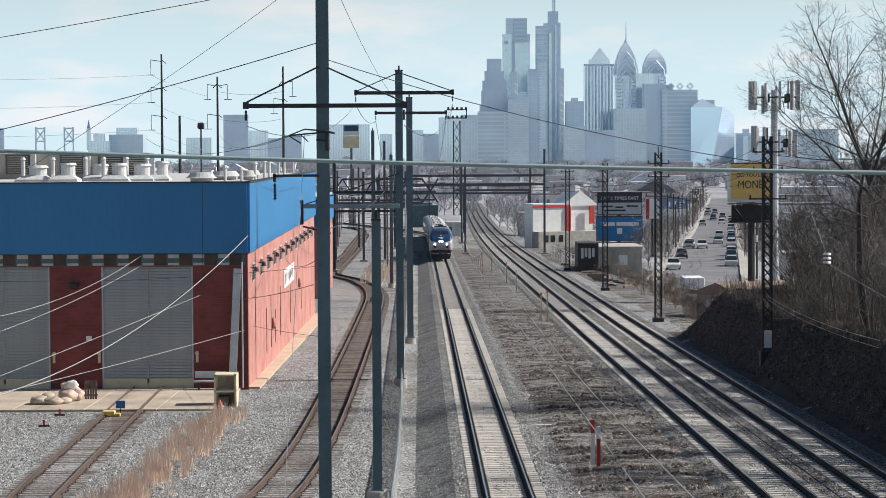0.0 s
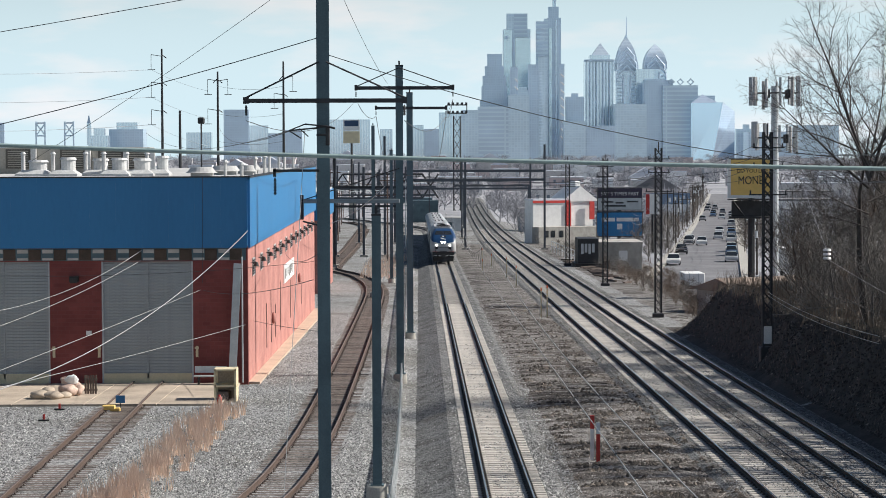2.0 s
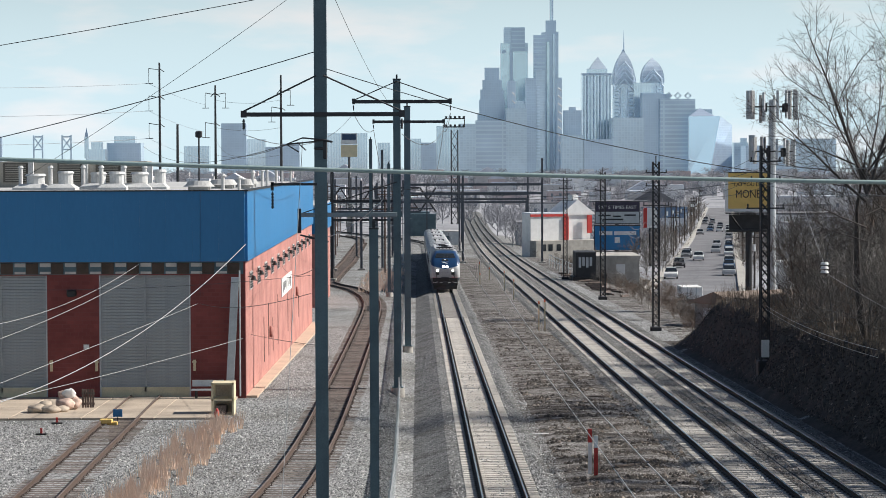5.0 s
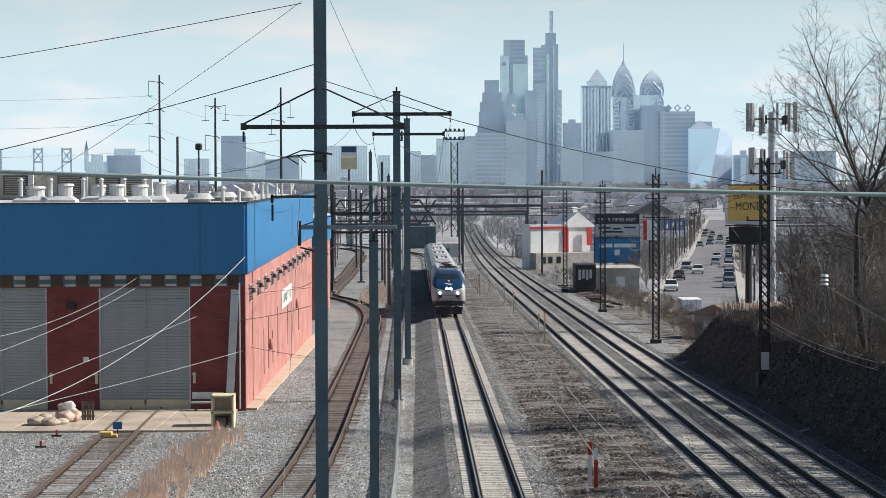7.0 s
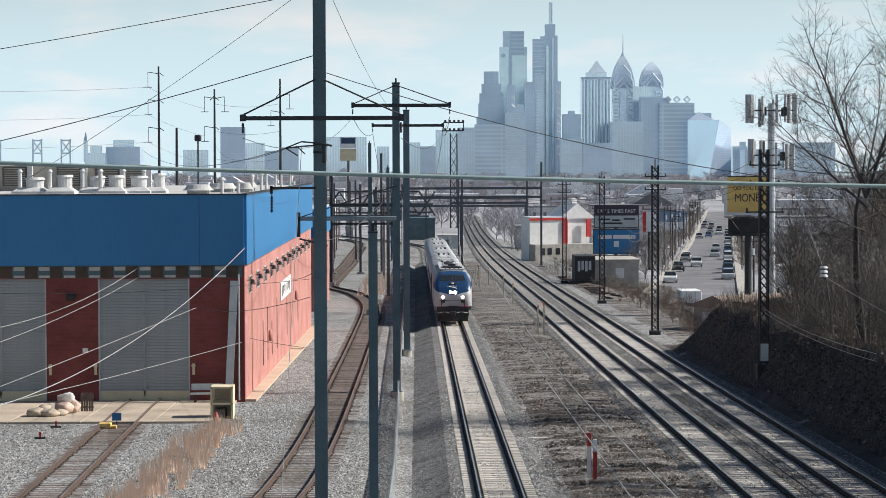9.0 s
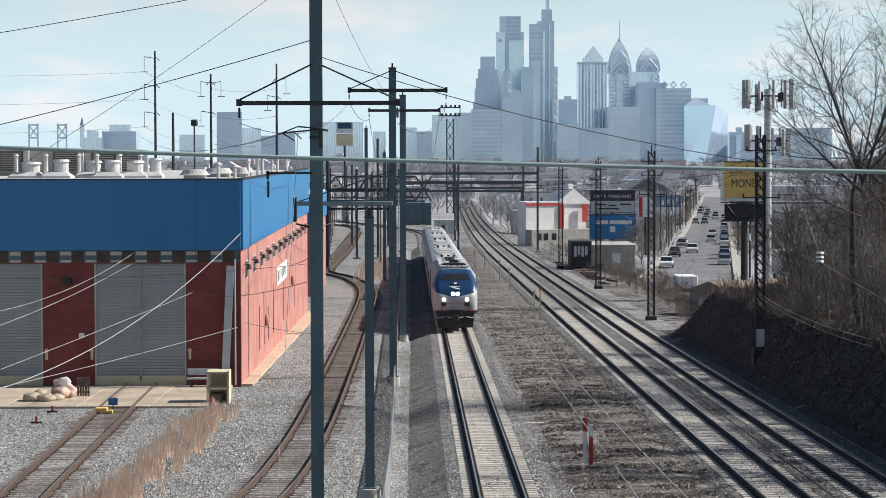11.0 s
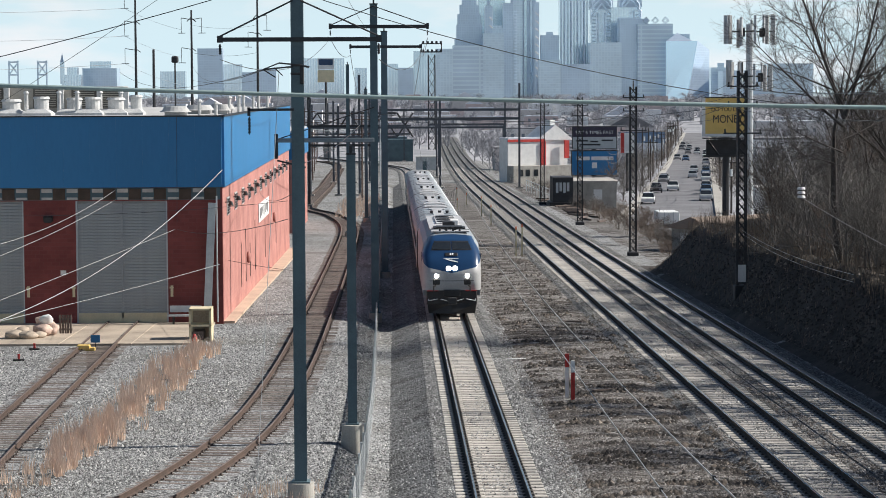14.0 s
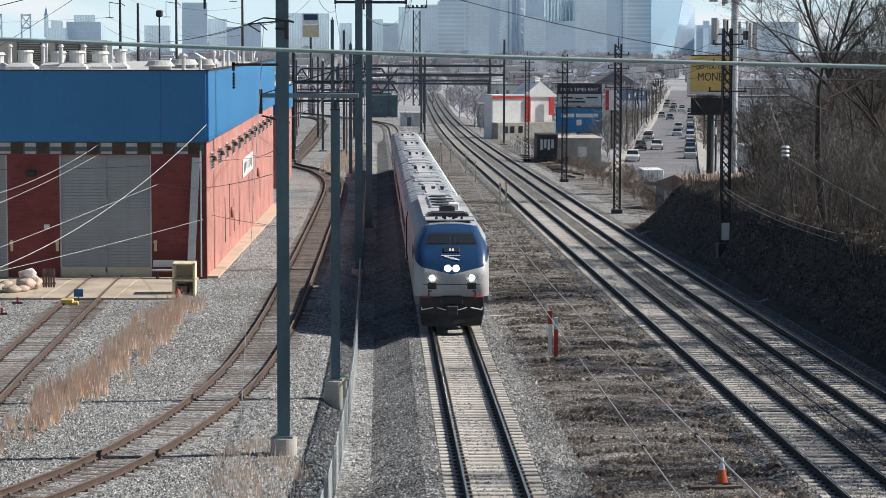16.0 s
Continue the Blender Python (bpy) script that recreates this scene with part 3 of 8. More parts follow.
        bmesh.ops.create_cone(bm, cap_ends=True, segments=10, radius1=0.17, radius2=0.08, depth=0.24, matrix=Matrix.Translation((BX1 + 0.32, y - 1.0, 4.08)))
        part("shade", bm, M_BLACK, l, "black lamp shade")
        y += 5.9
        k += 1
    s = part("wall_sign", boxes((BX1, BX1 + 0.06, 150.0, 161.5, 1.25, 2.5)), M_WHITE, h, "white sign board with dark marks")
    for j in range(7):
        part("sign_bar", boxes((BX1 + 0.06, BX1 + 0.07, 151.0 + j * 1.4, 151.6 + j * 1.4, 1.5 + 0.1 * (j % 3), 2.2)), M_BLACK, s)
    for y, z in ((138.5, -0.2), (168, 0.6)):
        bm = bmesh.new()
        bmesh.ops.create_uvsphere(bm, u_segments=12, v_segments=8, radius=0.38, matrix=Matrix.Translation((BX1 + 0.1, y, z)) @ Matrix.Diagonal((0.4, 1, 1, 1)))
        part("gas_bell", bm, M_BRICK, h, smooth=True)
    for y in (133, 137, 141, 146, 157, 171):
        part("conduit", rods(((BX1 + 0.04, y, -1.6), (BX1 + 0.03, y, 0.5 + (y % 3) * 0.6), 0.018)), M_BLACK, h)
    bm = bmesh.new()
    box(bm, BX1, BX1 + 0.6, BY0 + 0.2, BY1, -0.6, 0.12)
    for v in bm.verts:
        v.co.z += grade(v.co.y) - 0.2
        if v.co.y > BY1 - 1:
            v.co.x += 0.5 if v.co.x > BX1 + 0.1 else 0
    part("base_strip", bm, M_SAND, h, "sandy ochre strip at the foot of the wall")
    part("wall_lantern", boxes((-19.1, -18.6, BY0 - 0.3, BY0, 3.25, 3.55), (-19.05, -18.65, BY0 - 0.32, BY0 - 0.3, 3.2, 3.5), bevel=0.02), M_BLACK, h, "black wall lantern")
    for x in (-20.0, -17.55, -12.25):
        part("door_lever", boxes((x - 0.07, x + 0.07, BY0 - 0.06, BY0, -0.85, -0.25), (x - 0.12, x + 0.1, BY0 - 0.08, BY0, -0.4, -0.32)), M_CREAM, h)
    part("notice", boxes((-18.25, -17.95, BY0 - 0.03, BY0, 0.35, 0.6)), M_WHITE, h)
    return h


build_shop()


# ---- concrete apron and yard clutter ----
def build_apron():
    ap = thing("apron", "stained tan concrete apron before the shop doors", "pavement", kind="structure")
    x = -45.0
    while x < -9.9:
        w = 3.55
        for a, b in ((107.6, 113.3), (113.3, 119.25)):
            za, zb = grade(a) - 0.10, grade(b) - 0.10
            bm = bmesh.new()
            box(bm, x + 0.02, min(x + w, -9.9) - 0.02, a + 0.02, b - 0.02, -0.4, 0.0, bevel=0.015)
            for v in bm.verts:
                v.co.z += za + (zb - za) * (v.co.y - a) / (b - a)
            part("slab", bm, M_APRON, ap)
        x += w


build_apron()


# ---- catenary poles ----
def loft(bm, rings, caps=(True, True)):
    rows = [[bm.verts.new(p) for p in r] for r in rings]
    k = len(rows[0])
    for a, b in zip(rows, rows[1:]):
        for j in range(k):
            q = (j + 1) % k
            bm.faces.new((a[j], a[q], b[q], b[j]))
    if caps[0]:
        bm.faces.new(list(reversed(rows[0])))
    if caps[1]:
        bm.faces.new(rows[-1])
    bmesh.ops.recalc_face_normals(bm, faces=bm.faces)
    return bm


def h_column(x, y, z0, z1, w):
    """A wide-flange column as one welded section."""
    f, t, h = w / 2, 0.028, w / 2
    ring = [(-f, -h), (f, -h), (f, -h + t), (t / 2, -h + t), (t / 2, h - t), (f, h - t), (f, h), (-f, h), (-f, h - t), (-t / 2, h - t), (-t / 2, -h + t), (-f, -h + t)]
    return loft(bmesh.new(), [[(x + a, y + b, z) for a, b in ring] for z in (z0, z1)])


def insulator(bm, top, length=0.7, r=0.10, n=5):
    top = Vector(top)
    rod(bm, top, top - Vector((0, 0, length)), 0.02)
    for i in range(n):
        z = top.z - length * (i + 0.8) / (n + 0.6)
        bmesh.ops.create_cone(bm, cap_ends=True, segments=8, radius1=r, radius2=r * 0.5, depth=0.07, matrix=Matrix.Translation((top.x, top.y, z)))


def steel_pole(x, y, ztop, w, arms, label, foot=0.5, footw=0.75, base=None):
    """A steel H pole on a concrete footing, with crossarms (z, left, right, thickness)."""
    p = thing("catenary_pole", label, "catenary pole", group="catenary poles")
    z0 = base if base is not None else ground_z(x, y)
    part("footing", rods(((x, y, z0 - 0.4), (x, y, z0 + foot), footw / 2 * 1.05, footw / 2), seg=28), M_CONC, p, "worn round concrete footing")
    part("base_plate", boxes((x - w * 0.75, x + w * 0.75, y - w * 0.75, y + w * 0.75, z0 + foot, z0 + foot + 0.05)), M_POLE, p)
    part("column", h_column(x, y, z0 + foot, ztop, w), M_POLE, p)
    part("cap", boxes((x - w * 0.55, x + w * 0.55, y - w * 0.55, y + w * 0.55, ztop, ztop + 0.06), (x - 0.05, x + 0.05, y - 0.05, y + 0.05, ztop + 0.06, ztop + 0.3)), M_DARK, p)
    for z, a, b, th in arms:
        arm = part("crossarm", boxes((a, b, y - w / 2 - 0.12, y - w / 2 - 0.02, z - th / 2, z + th / 2)), M_DARK, p)
        for e in (a, b):
            part("arm_bracket", boxes((e - 0.08, e + 0.08, y - w / 2 - 0.14, y - w / 2 + 0.0, z - th * 0.7, z + th * 0.9)), M_DARK, arm)
            bm = bmesh.new()
            insulator(bm, (e, y - w / 2 - 0.07, z - th), 0.3, 0.045, 4)
            part("insulator", bm, M_DARK, arm)
        part("brace", rods(((x, y - w / 2 - 0.05, z + 1.2), (a + 0.3, y - w / 2 - 0.07, z + 0.05), 0.02), ((x, y - w / 2 - 0.05, z + 1.2), (b - 0.3, y - w / 2 - 0.07, z + 0.05), 0.02)), M_DARK, arm) if th > 0.2 else None
    return p


def build_poles():
    p1 = steel_pole(-2.8, 62.4, 18.5, 0.35, [(11.76, -4.95, -0.5, 0.12)], "tall blue-grey steel catenary pole on a concrete footing")
    # short bracket arms and clamps on the nearest pole
    part("bracket_arm", boxes((-4.2, -2.9, 62.1, 62.2, 9.76, 9.83), (-4.2, -4.12, 62.1, 62.2, 9.62, 9.86)), M_DARK, p1)
    bm = bmesh.new()
    insulator(bm, (-4.15, 62.15, 9.6), 0.5, 0.05, 5)
    part("insulator", bm, M_DARK, p1)
    part("clamp", boxes((-2.99, -2.61, 62.2, 62.6, 10.76, 10.84), (-2.99, -2.61, 62.2, 62.6, 11.0, 11.06), (-2.72, -2.6, 62.1, 62.2, 10.5, 11.05), bevel=0.03), M_DARK, p1)
    part("hardware", rods(((-2.9, 62.1, 11.0), (-3.75, 62.1, 10.92), 0.022), ((-3.75, 62.1, 10.92), (-3.3, 62.1, 11.1), 0.018), ((-3.75, 62.1, 10.92), (-3.4, 62.1, 10.7), 0.018), ((-3.3, 62.1, 11.1), (-2.7, 62.0, 11.04), 0.022), ((-3.45, 62.1, 10.98), (-3.2, 62.1, 10.75), 0.016), ((-2.75, 62.0, 11.05), (-2.45, 62.0, 10.98), 0.03)), M_DARK, p1)
    steel_pole(-1.55, 73.7, 8.17, 0.30, [], "short blue-grey steel post on a tall concrete footing", foot=0.95, footw=0.75)
    p3 = steel_pole(-1.30, 125.6, 15.1, 0.42, [(13.85, -3.75, 1.75, 0.20)], "blue-grey steel catenary pole with a wide crossarm")
    steel_pole(-0.93, 163.0, 14.5, 0.46, [(13.4, -3.4, 1.75, 0.2)], "blue-grey steel catenary pole with a crossarm")
    steel_pole(-4.8, 215.0, 12.6, 0.32, [], "dark steel catenary pole beside the yard track")
    steel_pole(-3.5, 248.0, 10.2, 0.36, [], "dark steel catenary pole")


def lattice_pole(x, y, ztop, w, solid=False):
    """A riveted lattice mast: four angles, crossed bars, short arms."""
    z0 = ground_z(x, y) - 0.1
    p = thing("lattice_mast", "dark riveted lattice mast with short crossarms", "catenary mast", group="lattice masts")
    part("footing", boxes((x - w * 0.9, x + w * 0.9, y - w * 0.9, y + w * 0.9, z0 - 0.5, z0 + 0.45), bevel=0.05), M_DARK, p)
    h = w / 2
    for sx in (-h, h):
        for sy in (-h, h):
            part("corner_angle", boxes((x + sx - 0.05, x + sx + 0.05, y + sy - 0.05, y + sy + 0.05, z0 + 0.4, ztop)), M_DARK, p)
    n = int((ztop - z0 - 0.5) / (w * 1.15))
    for k in range(n):
        a = z0 + 0.45 + (ztop - z0 - 0.5) * k / n
        b = z0 + 0.45 + (ztop - z0 - 0.5) * (k + 1) / n
        part("lacing", rods(((x - h, y - h, a), (x + h, y - h, b), 0.03), ((x + h, y - h, a), (x - h, y - h, b), 0.03),
                            ((x - h, y + h, b), (x + h, y + h, a), 0.03), ((x - h, y - h, a), (x - h, y + h, b), 0.03), seg=4), M_DARK, p)
    part("spike", rods(((x, y, ztop - 0.3), (x, y, ztop + 0.5), 0.05)), M_DARK, p)
    for z, l in ((ztop - 0.9, 0.9), (ztop - 2.0, 0.9), (ztop - 3.6, 1.1)):
        arm = part("crossarm", boxes((x - l, x + l, y - h - 0.1, y - h, z - 0.04, z + 0.04)), M_DARK, p)
        bm = bmesh.new()
        for e in (-l + 0.08, l - 0.08):
            rod(bm, (x + e, y - h - 0.05, z), (x + e, y - h - 0.05, z + 0.25), 0.05)
        part("insulator", bm, M_DARK, arm)
    return p


def build_lattice():
    a = lattice_pole(19.9, 127, 11.3, 0.46)
    part("plate", boxes((19.68, 20.12, 126.6, 126.72, -0.9, 0.1)), M_WHITE, a, "white plate with plain bars")
    lattice_pole(19.5, 182, 10.4, 0.50)
    lattice_pole(20.0, 241, 9.3, 0.52)
    lattice_pole(20.1, 305, 8.7, 0.52)


build_poles()
build_lattice()


# ---- fence along the main track ----
def fence_x(y):
    return interp([(40, -1.85), (46, -1.6), (53, -1.37), (62, -1.2), (76, -1.02), (94, -1.0), (150, -1.28), (400, -2.1)], y)


def build_fence():
    f = thing("fence", "pale grey metal paling fence along the ballast bank", "fence")
    # one panel of upright pales between two rails serves the whole fence
    xs, zs = [0.05], (0.03, 0.12, 1.28, 1.36)
    for i in range(13):
        xs += [xs[-1] + 0.115, xs[-1] + 0.17]
    xs = xs[:-1]
    bm = bmesh.new()
    grid = [[bm.verts.new((0, y, z + (0.03 * (i // 2 % 2) if z > 1.3 else 0))) for z in zs] for i, y in enumerate(xs)]
    for i in range(len(xs) - 1):
        for j in range(3):
            if j != 1 or i % 2 == 0:
                bm.faces.new((grid[i][j], grid[i + 1][j], grid[i + 1][j + 1], grid[i][j + 1]))
    bmesh.ops.solidify(bm, geom=bm.faces[:], thickness=0.03)
    sheet = bpy.data.meshes.new("panel")
    bm.to_mesh(sheet)
    bm.free()
    sheet.materials.append(M_GALV)
    y, k = 43.0, 0
    while y < 335:
        y1 = y + 2.3
        xa, xb = fence_x(y), fence_x(y1)
        z = min(ground_z(xa, y), ground_z(xb, y1))
        p = new("panel", sheet)
        p.parent = f
        p.matrix_basis = pose(xa, y, z, 0, 0, -math.degrees(math.atan2(xb - xa, 2.3)))
        part("post", boxes((xa - 0.10, xa - 0.035, y - 0.03, y + 0.03, z - 0.2, z + 1.36), bevel=0.008), M_GALV, f)
        y, k = y1, k + 1


build_fence()


# ---- skyline ----
def facade(name, glassc, wallc, fx, fz, gl=0.5, rough=0.25, metal=0.75):
    """Storeys and bays of a far tower: glass with paler spandrels."""
    m = bpy.data.materials.new(name)
    m.use_nodes = True
    n, l = m.node_tree.nodes, m.node_tree.links
    b = n["Principled BSDF"]
    co = n.new("ShaderNodeTexCoord")
    br = n.new("ShaderNodeTexBrick")
    br.offset = 0
    br.inputs["Scale"].default_value = 1.0
    br.inputs["Brick Width"].default_value, br.inputs["Row Height"].default_value = fx, fz
    br.inputs["Mortar Size"].default_value, br.inputs["Mortar Smooth"].default_value = gl, 0.1
    br.inputs["Color1"].default_value, br.inputs["Color2"].default_value = (*glassc, 1), (*[c * 0.92 for c in glassc], 1)
    br.inputs["Mortar"].default_value = (*wallc, 1)
    sp = n.new("ShaderNodeSeparateXYZ")
    cb = n.new("ShaderNodeCombineXYZ")
    l.new(co.outputs["Object"], sp.inputs[0])
    ad = n.new("ShaderNodeMath")
    l.new(sp.outputs[0], ad.inputs[0])
    l.new(sp.outputs[1], ad.inputs[1])
    l.new(ad.outputs[0], cb.inputs[0])
    l.new(sp.outputs[2], cb.inputs[1])
    l.new(cb.outputs[0], br.inputs["Vector"])
    nz = n.new("ShaderNodeTexNoise")
    nz.inputs["Scale"].default_value = 0.02
    l.new(co.outputs["Object"], nz.inputs["Vector"])
    mx = n.new("ShaderNodeMix")
    mx.data_type, mx.blend_type = "RGBA", "MULTIPLY"
    mx.inputs["Factor"].default_value = 0.3
    l.new(br.outputs["Color"], mx.inputs["A"])
    l.new(nz.outputs[0], mx.inputs["B"])
    l.new(mx.outputs["Result"], b.inputs["Base Color"])
    b.inputs["Roughness"].default_value = rough
    b.inputs["Metallic"].default_value = metal
    return m


# Distance haze is put into these pale, bluish facade colours.
SK_GREY = facade("hazed_grey_facade", (0.64, 0.76, 0.90), (0.69, 0.81, 0.93), 4.0, 4.0, 0.6, 0.3, 0.72)
SK_BLUE = facade("hazed_blue_facade", (0.74, 0.87, 0.98), (0.79, 0.91, 1.0), 5.0, 4.0, 0.5, 0.3, 0.72)
SK_GLASS = facade("hazed_blue_glass", (0.80, 0.94, 1.0), (0.84, 0.96, 1.0), 9.0, 4.0, 0.25, 0.2, 0.9)
SK_GLASS2 = facade("hazed_deep_glass", (0.74, 0.86, 0.97), (0.80, 0.90, 0.98), 9.0, 4.0, 0.25, 0.22, 0.85)
SK_PALE = facade("hazed_stone", (0.72, 0.84, 0.93), (0.80, 0.90, 0.96), 4.5, 60.0, 1.0, 0.12, 0.8)
SK_BAND = facade("hazed_banded_facade", (0.66, 0.78, 0.91), (0.76, 0.88, 0.97), 80.0, 7.0, 1.3, 0.3, 0.72)
SK_ROWS = facade("hazed_rows_facade", (0.60, 0.71, 0.83), (0.86, 0.92, 0.96), 12.0, 6.0, 1.1, 0.3, 0.7)
SK_CROWN = facade("hazed_crown_glass", (0.62, 0.74, 0.86), (0.70, 0.81, 0.91), 9.0, 5.0, 0.5, 0.5, 0.1)
SK_RIB = mat("hazed_rib", (0.76, 0.86, 0.95), (0.68, 0.79, 0.89), 0.7, scale=0.05, fine=0.4, bump=0)
FLOOR_Z = -14.0


def tower(name, material, y, blocks, label):
    """A far tower of stacked blocks (x0, x1, top), highest first; widths give the depths."""
    s = thing(name, label, "skyscraper" if name == "skyscraper" else "building")
    k = y / 4650
    blocks = [(a * k, b * k, 10.4 + (z - 10.4) * k) for a, b, z in blocks]
    w0 = blocks[-1][1] - blocks[-1][0]
    for i, (a, b, z) in enumerate(blocks):
        low = blocks[i + 1][2] if i + 1 < len(blocks) else FLOOR_Z
        d = (b - a) * 0.8
        part("wall", boxes((a, b, y + (w0 * 0.8 - d) / 2, y + (w0 * 0.8 + d) / 2, low, z)), material, s)
    return s


def cone_part(name, x, y, z0, z1, r, material, parent, seg=4, turn=45, r2=0.05):
    bm = bmesh.new()
    bmesh.ops.create_cone(bm, cap_ends=True, segments=seg, radius1=r, radius2=r2, depth=z1 - z0,
                          matrix=Matrix.Translation((x, y, (z0 + z1) / 2)) @ Matrix.Rotation(radians(turn), 4, "Z"))
    return part(name, bm, material, parent)


def gable(name, x0, x1, y0, y1, z0, z1, material, parent):
    v = [(x0, y0, z0), (x1, y0, z0), ((x0 + x1) / 2, y0, z1), (x0, y1, z0), (x1, y1, z0), ((x0 + x1) / 2, y1, z1)]
    return mesh_ob(name, v, [(0, 1, 2), (5, 4, 3), (0, 2, 5, 3), (1, 4, 5, 2), (0, 3, 4, 1)], material, parent)


def build_skyline():
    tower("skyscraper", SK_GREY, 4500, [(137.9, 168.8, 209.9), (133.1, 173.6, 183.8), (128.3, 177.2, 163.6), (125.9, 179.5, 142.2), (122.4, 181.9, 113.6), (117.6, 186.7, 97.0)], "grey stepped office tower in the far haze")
    tower("skyscraper", SK_ROWS, 4440, [(123.6, 187.9, 99.3)], "grey block with pale rows along its storeys")
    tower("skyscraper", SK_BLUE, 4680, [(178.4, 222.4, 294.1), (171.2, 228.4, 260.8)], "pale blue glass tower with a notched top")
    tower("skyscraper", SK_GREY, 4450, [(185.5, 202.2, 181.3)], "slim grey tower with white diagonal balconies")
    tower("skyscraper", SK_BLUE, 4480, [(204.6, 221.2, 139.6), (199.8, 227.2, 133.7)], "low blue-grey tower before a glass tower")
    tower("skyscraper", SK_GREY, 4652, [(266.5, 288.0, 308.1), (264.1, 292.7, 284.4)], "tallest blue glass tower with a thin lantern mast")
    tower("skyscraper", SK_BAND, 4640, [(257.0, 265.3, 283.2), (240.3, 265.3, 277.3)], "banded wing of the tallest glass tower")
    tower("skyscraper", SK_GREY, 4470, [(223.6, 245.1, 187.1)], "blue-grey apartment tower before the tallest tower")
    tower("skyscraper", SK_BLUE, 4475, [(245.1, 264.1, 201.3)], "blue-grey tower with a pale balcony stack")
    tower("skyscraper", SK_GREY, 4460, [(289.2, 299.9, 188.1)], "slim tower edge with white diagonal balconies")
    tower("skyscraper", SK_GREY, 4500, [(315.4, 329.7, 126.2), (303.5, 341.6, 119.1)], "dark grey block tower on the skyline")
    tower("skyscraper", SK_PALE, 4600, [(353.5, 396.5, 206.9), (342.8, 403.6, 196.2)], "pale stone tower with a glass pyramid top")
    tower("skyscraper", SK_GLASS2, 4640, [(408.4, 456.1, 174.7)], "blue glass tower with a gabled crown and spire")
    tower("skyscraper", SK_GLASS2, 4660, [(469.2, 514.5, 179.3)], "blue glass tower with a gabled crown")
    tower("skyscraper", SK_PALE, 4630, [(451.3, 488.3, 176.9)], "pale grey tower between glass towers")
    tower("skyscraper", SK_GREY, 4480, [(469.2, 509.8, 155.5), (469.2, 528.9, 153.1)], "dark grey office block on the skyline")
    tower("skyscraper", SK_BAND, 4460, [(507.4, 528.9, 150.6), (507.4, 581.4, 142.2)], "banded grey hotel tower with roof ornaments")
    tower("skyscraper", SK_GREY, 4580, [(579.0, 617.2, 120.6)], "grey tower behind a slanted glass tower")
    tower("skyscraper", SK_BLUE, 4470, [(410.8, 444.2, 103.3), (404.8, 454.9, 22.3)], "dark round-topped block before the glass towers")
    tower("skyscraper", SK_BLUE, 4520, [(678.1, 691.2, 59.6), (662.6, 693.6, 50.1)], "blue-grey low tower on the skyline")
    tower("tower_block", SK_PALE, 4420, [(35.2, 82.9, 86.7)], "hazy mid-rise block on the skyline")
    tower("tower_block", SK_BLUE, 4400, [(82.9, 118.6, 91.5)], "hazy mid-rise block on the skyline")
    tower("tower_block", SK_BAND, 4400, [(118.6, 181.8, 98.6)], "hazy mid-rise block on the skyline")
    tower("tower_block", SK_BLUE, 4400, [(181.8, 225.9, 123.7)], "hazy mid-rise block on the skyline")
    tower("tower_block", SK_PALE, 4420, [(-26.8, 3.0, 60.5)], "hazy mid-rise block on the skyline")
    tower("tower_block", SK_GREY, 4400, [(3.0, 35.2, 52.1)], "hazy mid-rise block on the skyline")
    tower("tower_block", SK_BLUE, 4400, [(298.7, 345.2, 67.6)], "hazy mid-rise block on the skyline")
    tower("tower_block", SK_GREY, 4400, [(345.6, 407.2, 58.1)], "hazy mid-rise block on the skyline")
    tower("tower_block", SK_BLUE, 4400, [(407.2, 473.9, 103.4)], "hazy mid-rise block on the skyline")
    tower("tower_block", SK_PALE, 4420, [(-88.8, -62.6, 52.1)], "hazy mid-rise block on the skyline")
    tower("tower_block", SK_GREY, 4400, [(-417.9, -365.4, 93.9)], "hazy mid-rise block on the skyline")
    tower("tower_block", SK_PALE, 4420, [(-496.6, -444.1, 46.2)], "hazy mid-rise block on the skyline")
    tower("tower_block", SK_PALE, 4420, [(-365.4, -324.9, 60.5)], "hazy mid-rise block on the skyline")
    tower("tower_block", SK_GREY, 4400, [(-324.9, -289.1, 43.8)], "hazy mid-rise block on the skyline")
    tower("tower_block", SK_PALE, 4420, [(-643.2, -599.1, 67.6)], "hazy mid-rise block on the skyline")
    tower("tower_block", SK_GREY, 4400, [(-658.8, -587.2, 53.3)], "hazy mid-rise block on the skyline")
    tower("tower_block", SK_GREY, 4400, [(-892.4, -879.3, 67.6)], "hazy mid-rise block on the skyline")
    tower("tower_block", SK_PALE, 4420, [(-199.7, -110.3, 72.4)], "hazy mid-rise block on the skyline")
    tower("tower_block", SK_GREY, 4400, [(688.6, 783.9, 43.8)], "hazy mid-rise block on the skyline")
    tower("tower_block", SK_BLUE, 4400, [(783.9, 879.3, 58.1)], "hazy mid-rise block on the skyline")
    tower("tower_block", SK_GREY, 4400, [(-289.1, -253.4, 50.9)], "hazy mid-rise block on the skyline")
    by = {o["label"]: o for o in scene.objects if o.name.startswith("skyscraper")}
    # glass sheets of the notched tower
    t = by["pale blue glass tower with a notched top"]
    yg = 4676
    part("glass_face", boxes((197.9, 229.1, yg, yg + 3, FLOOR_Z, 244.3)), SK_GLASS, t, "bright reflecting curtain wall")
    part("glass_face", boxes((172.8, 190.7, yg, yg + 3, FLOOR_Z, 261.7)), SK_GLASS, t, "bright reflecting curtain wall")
    part("core_line", boxes((191.3, 197.3, yg - 1, yg + 2, FLOOR_Z, 246.7)), SK_GREY, t, "grey strip between glass sheets")
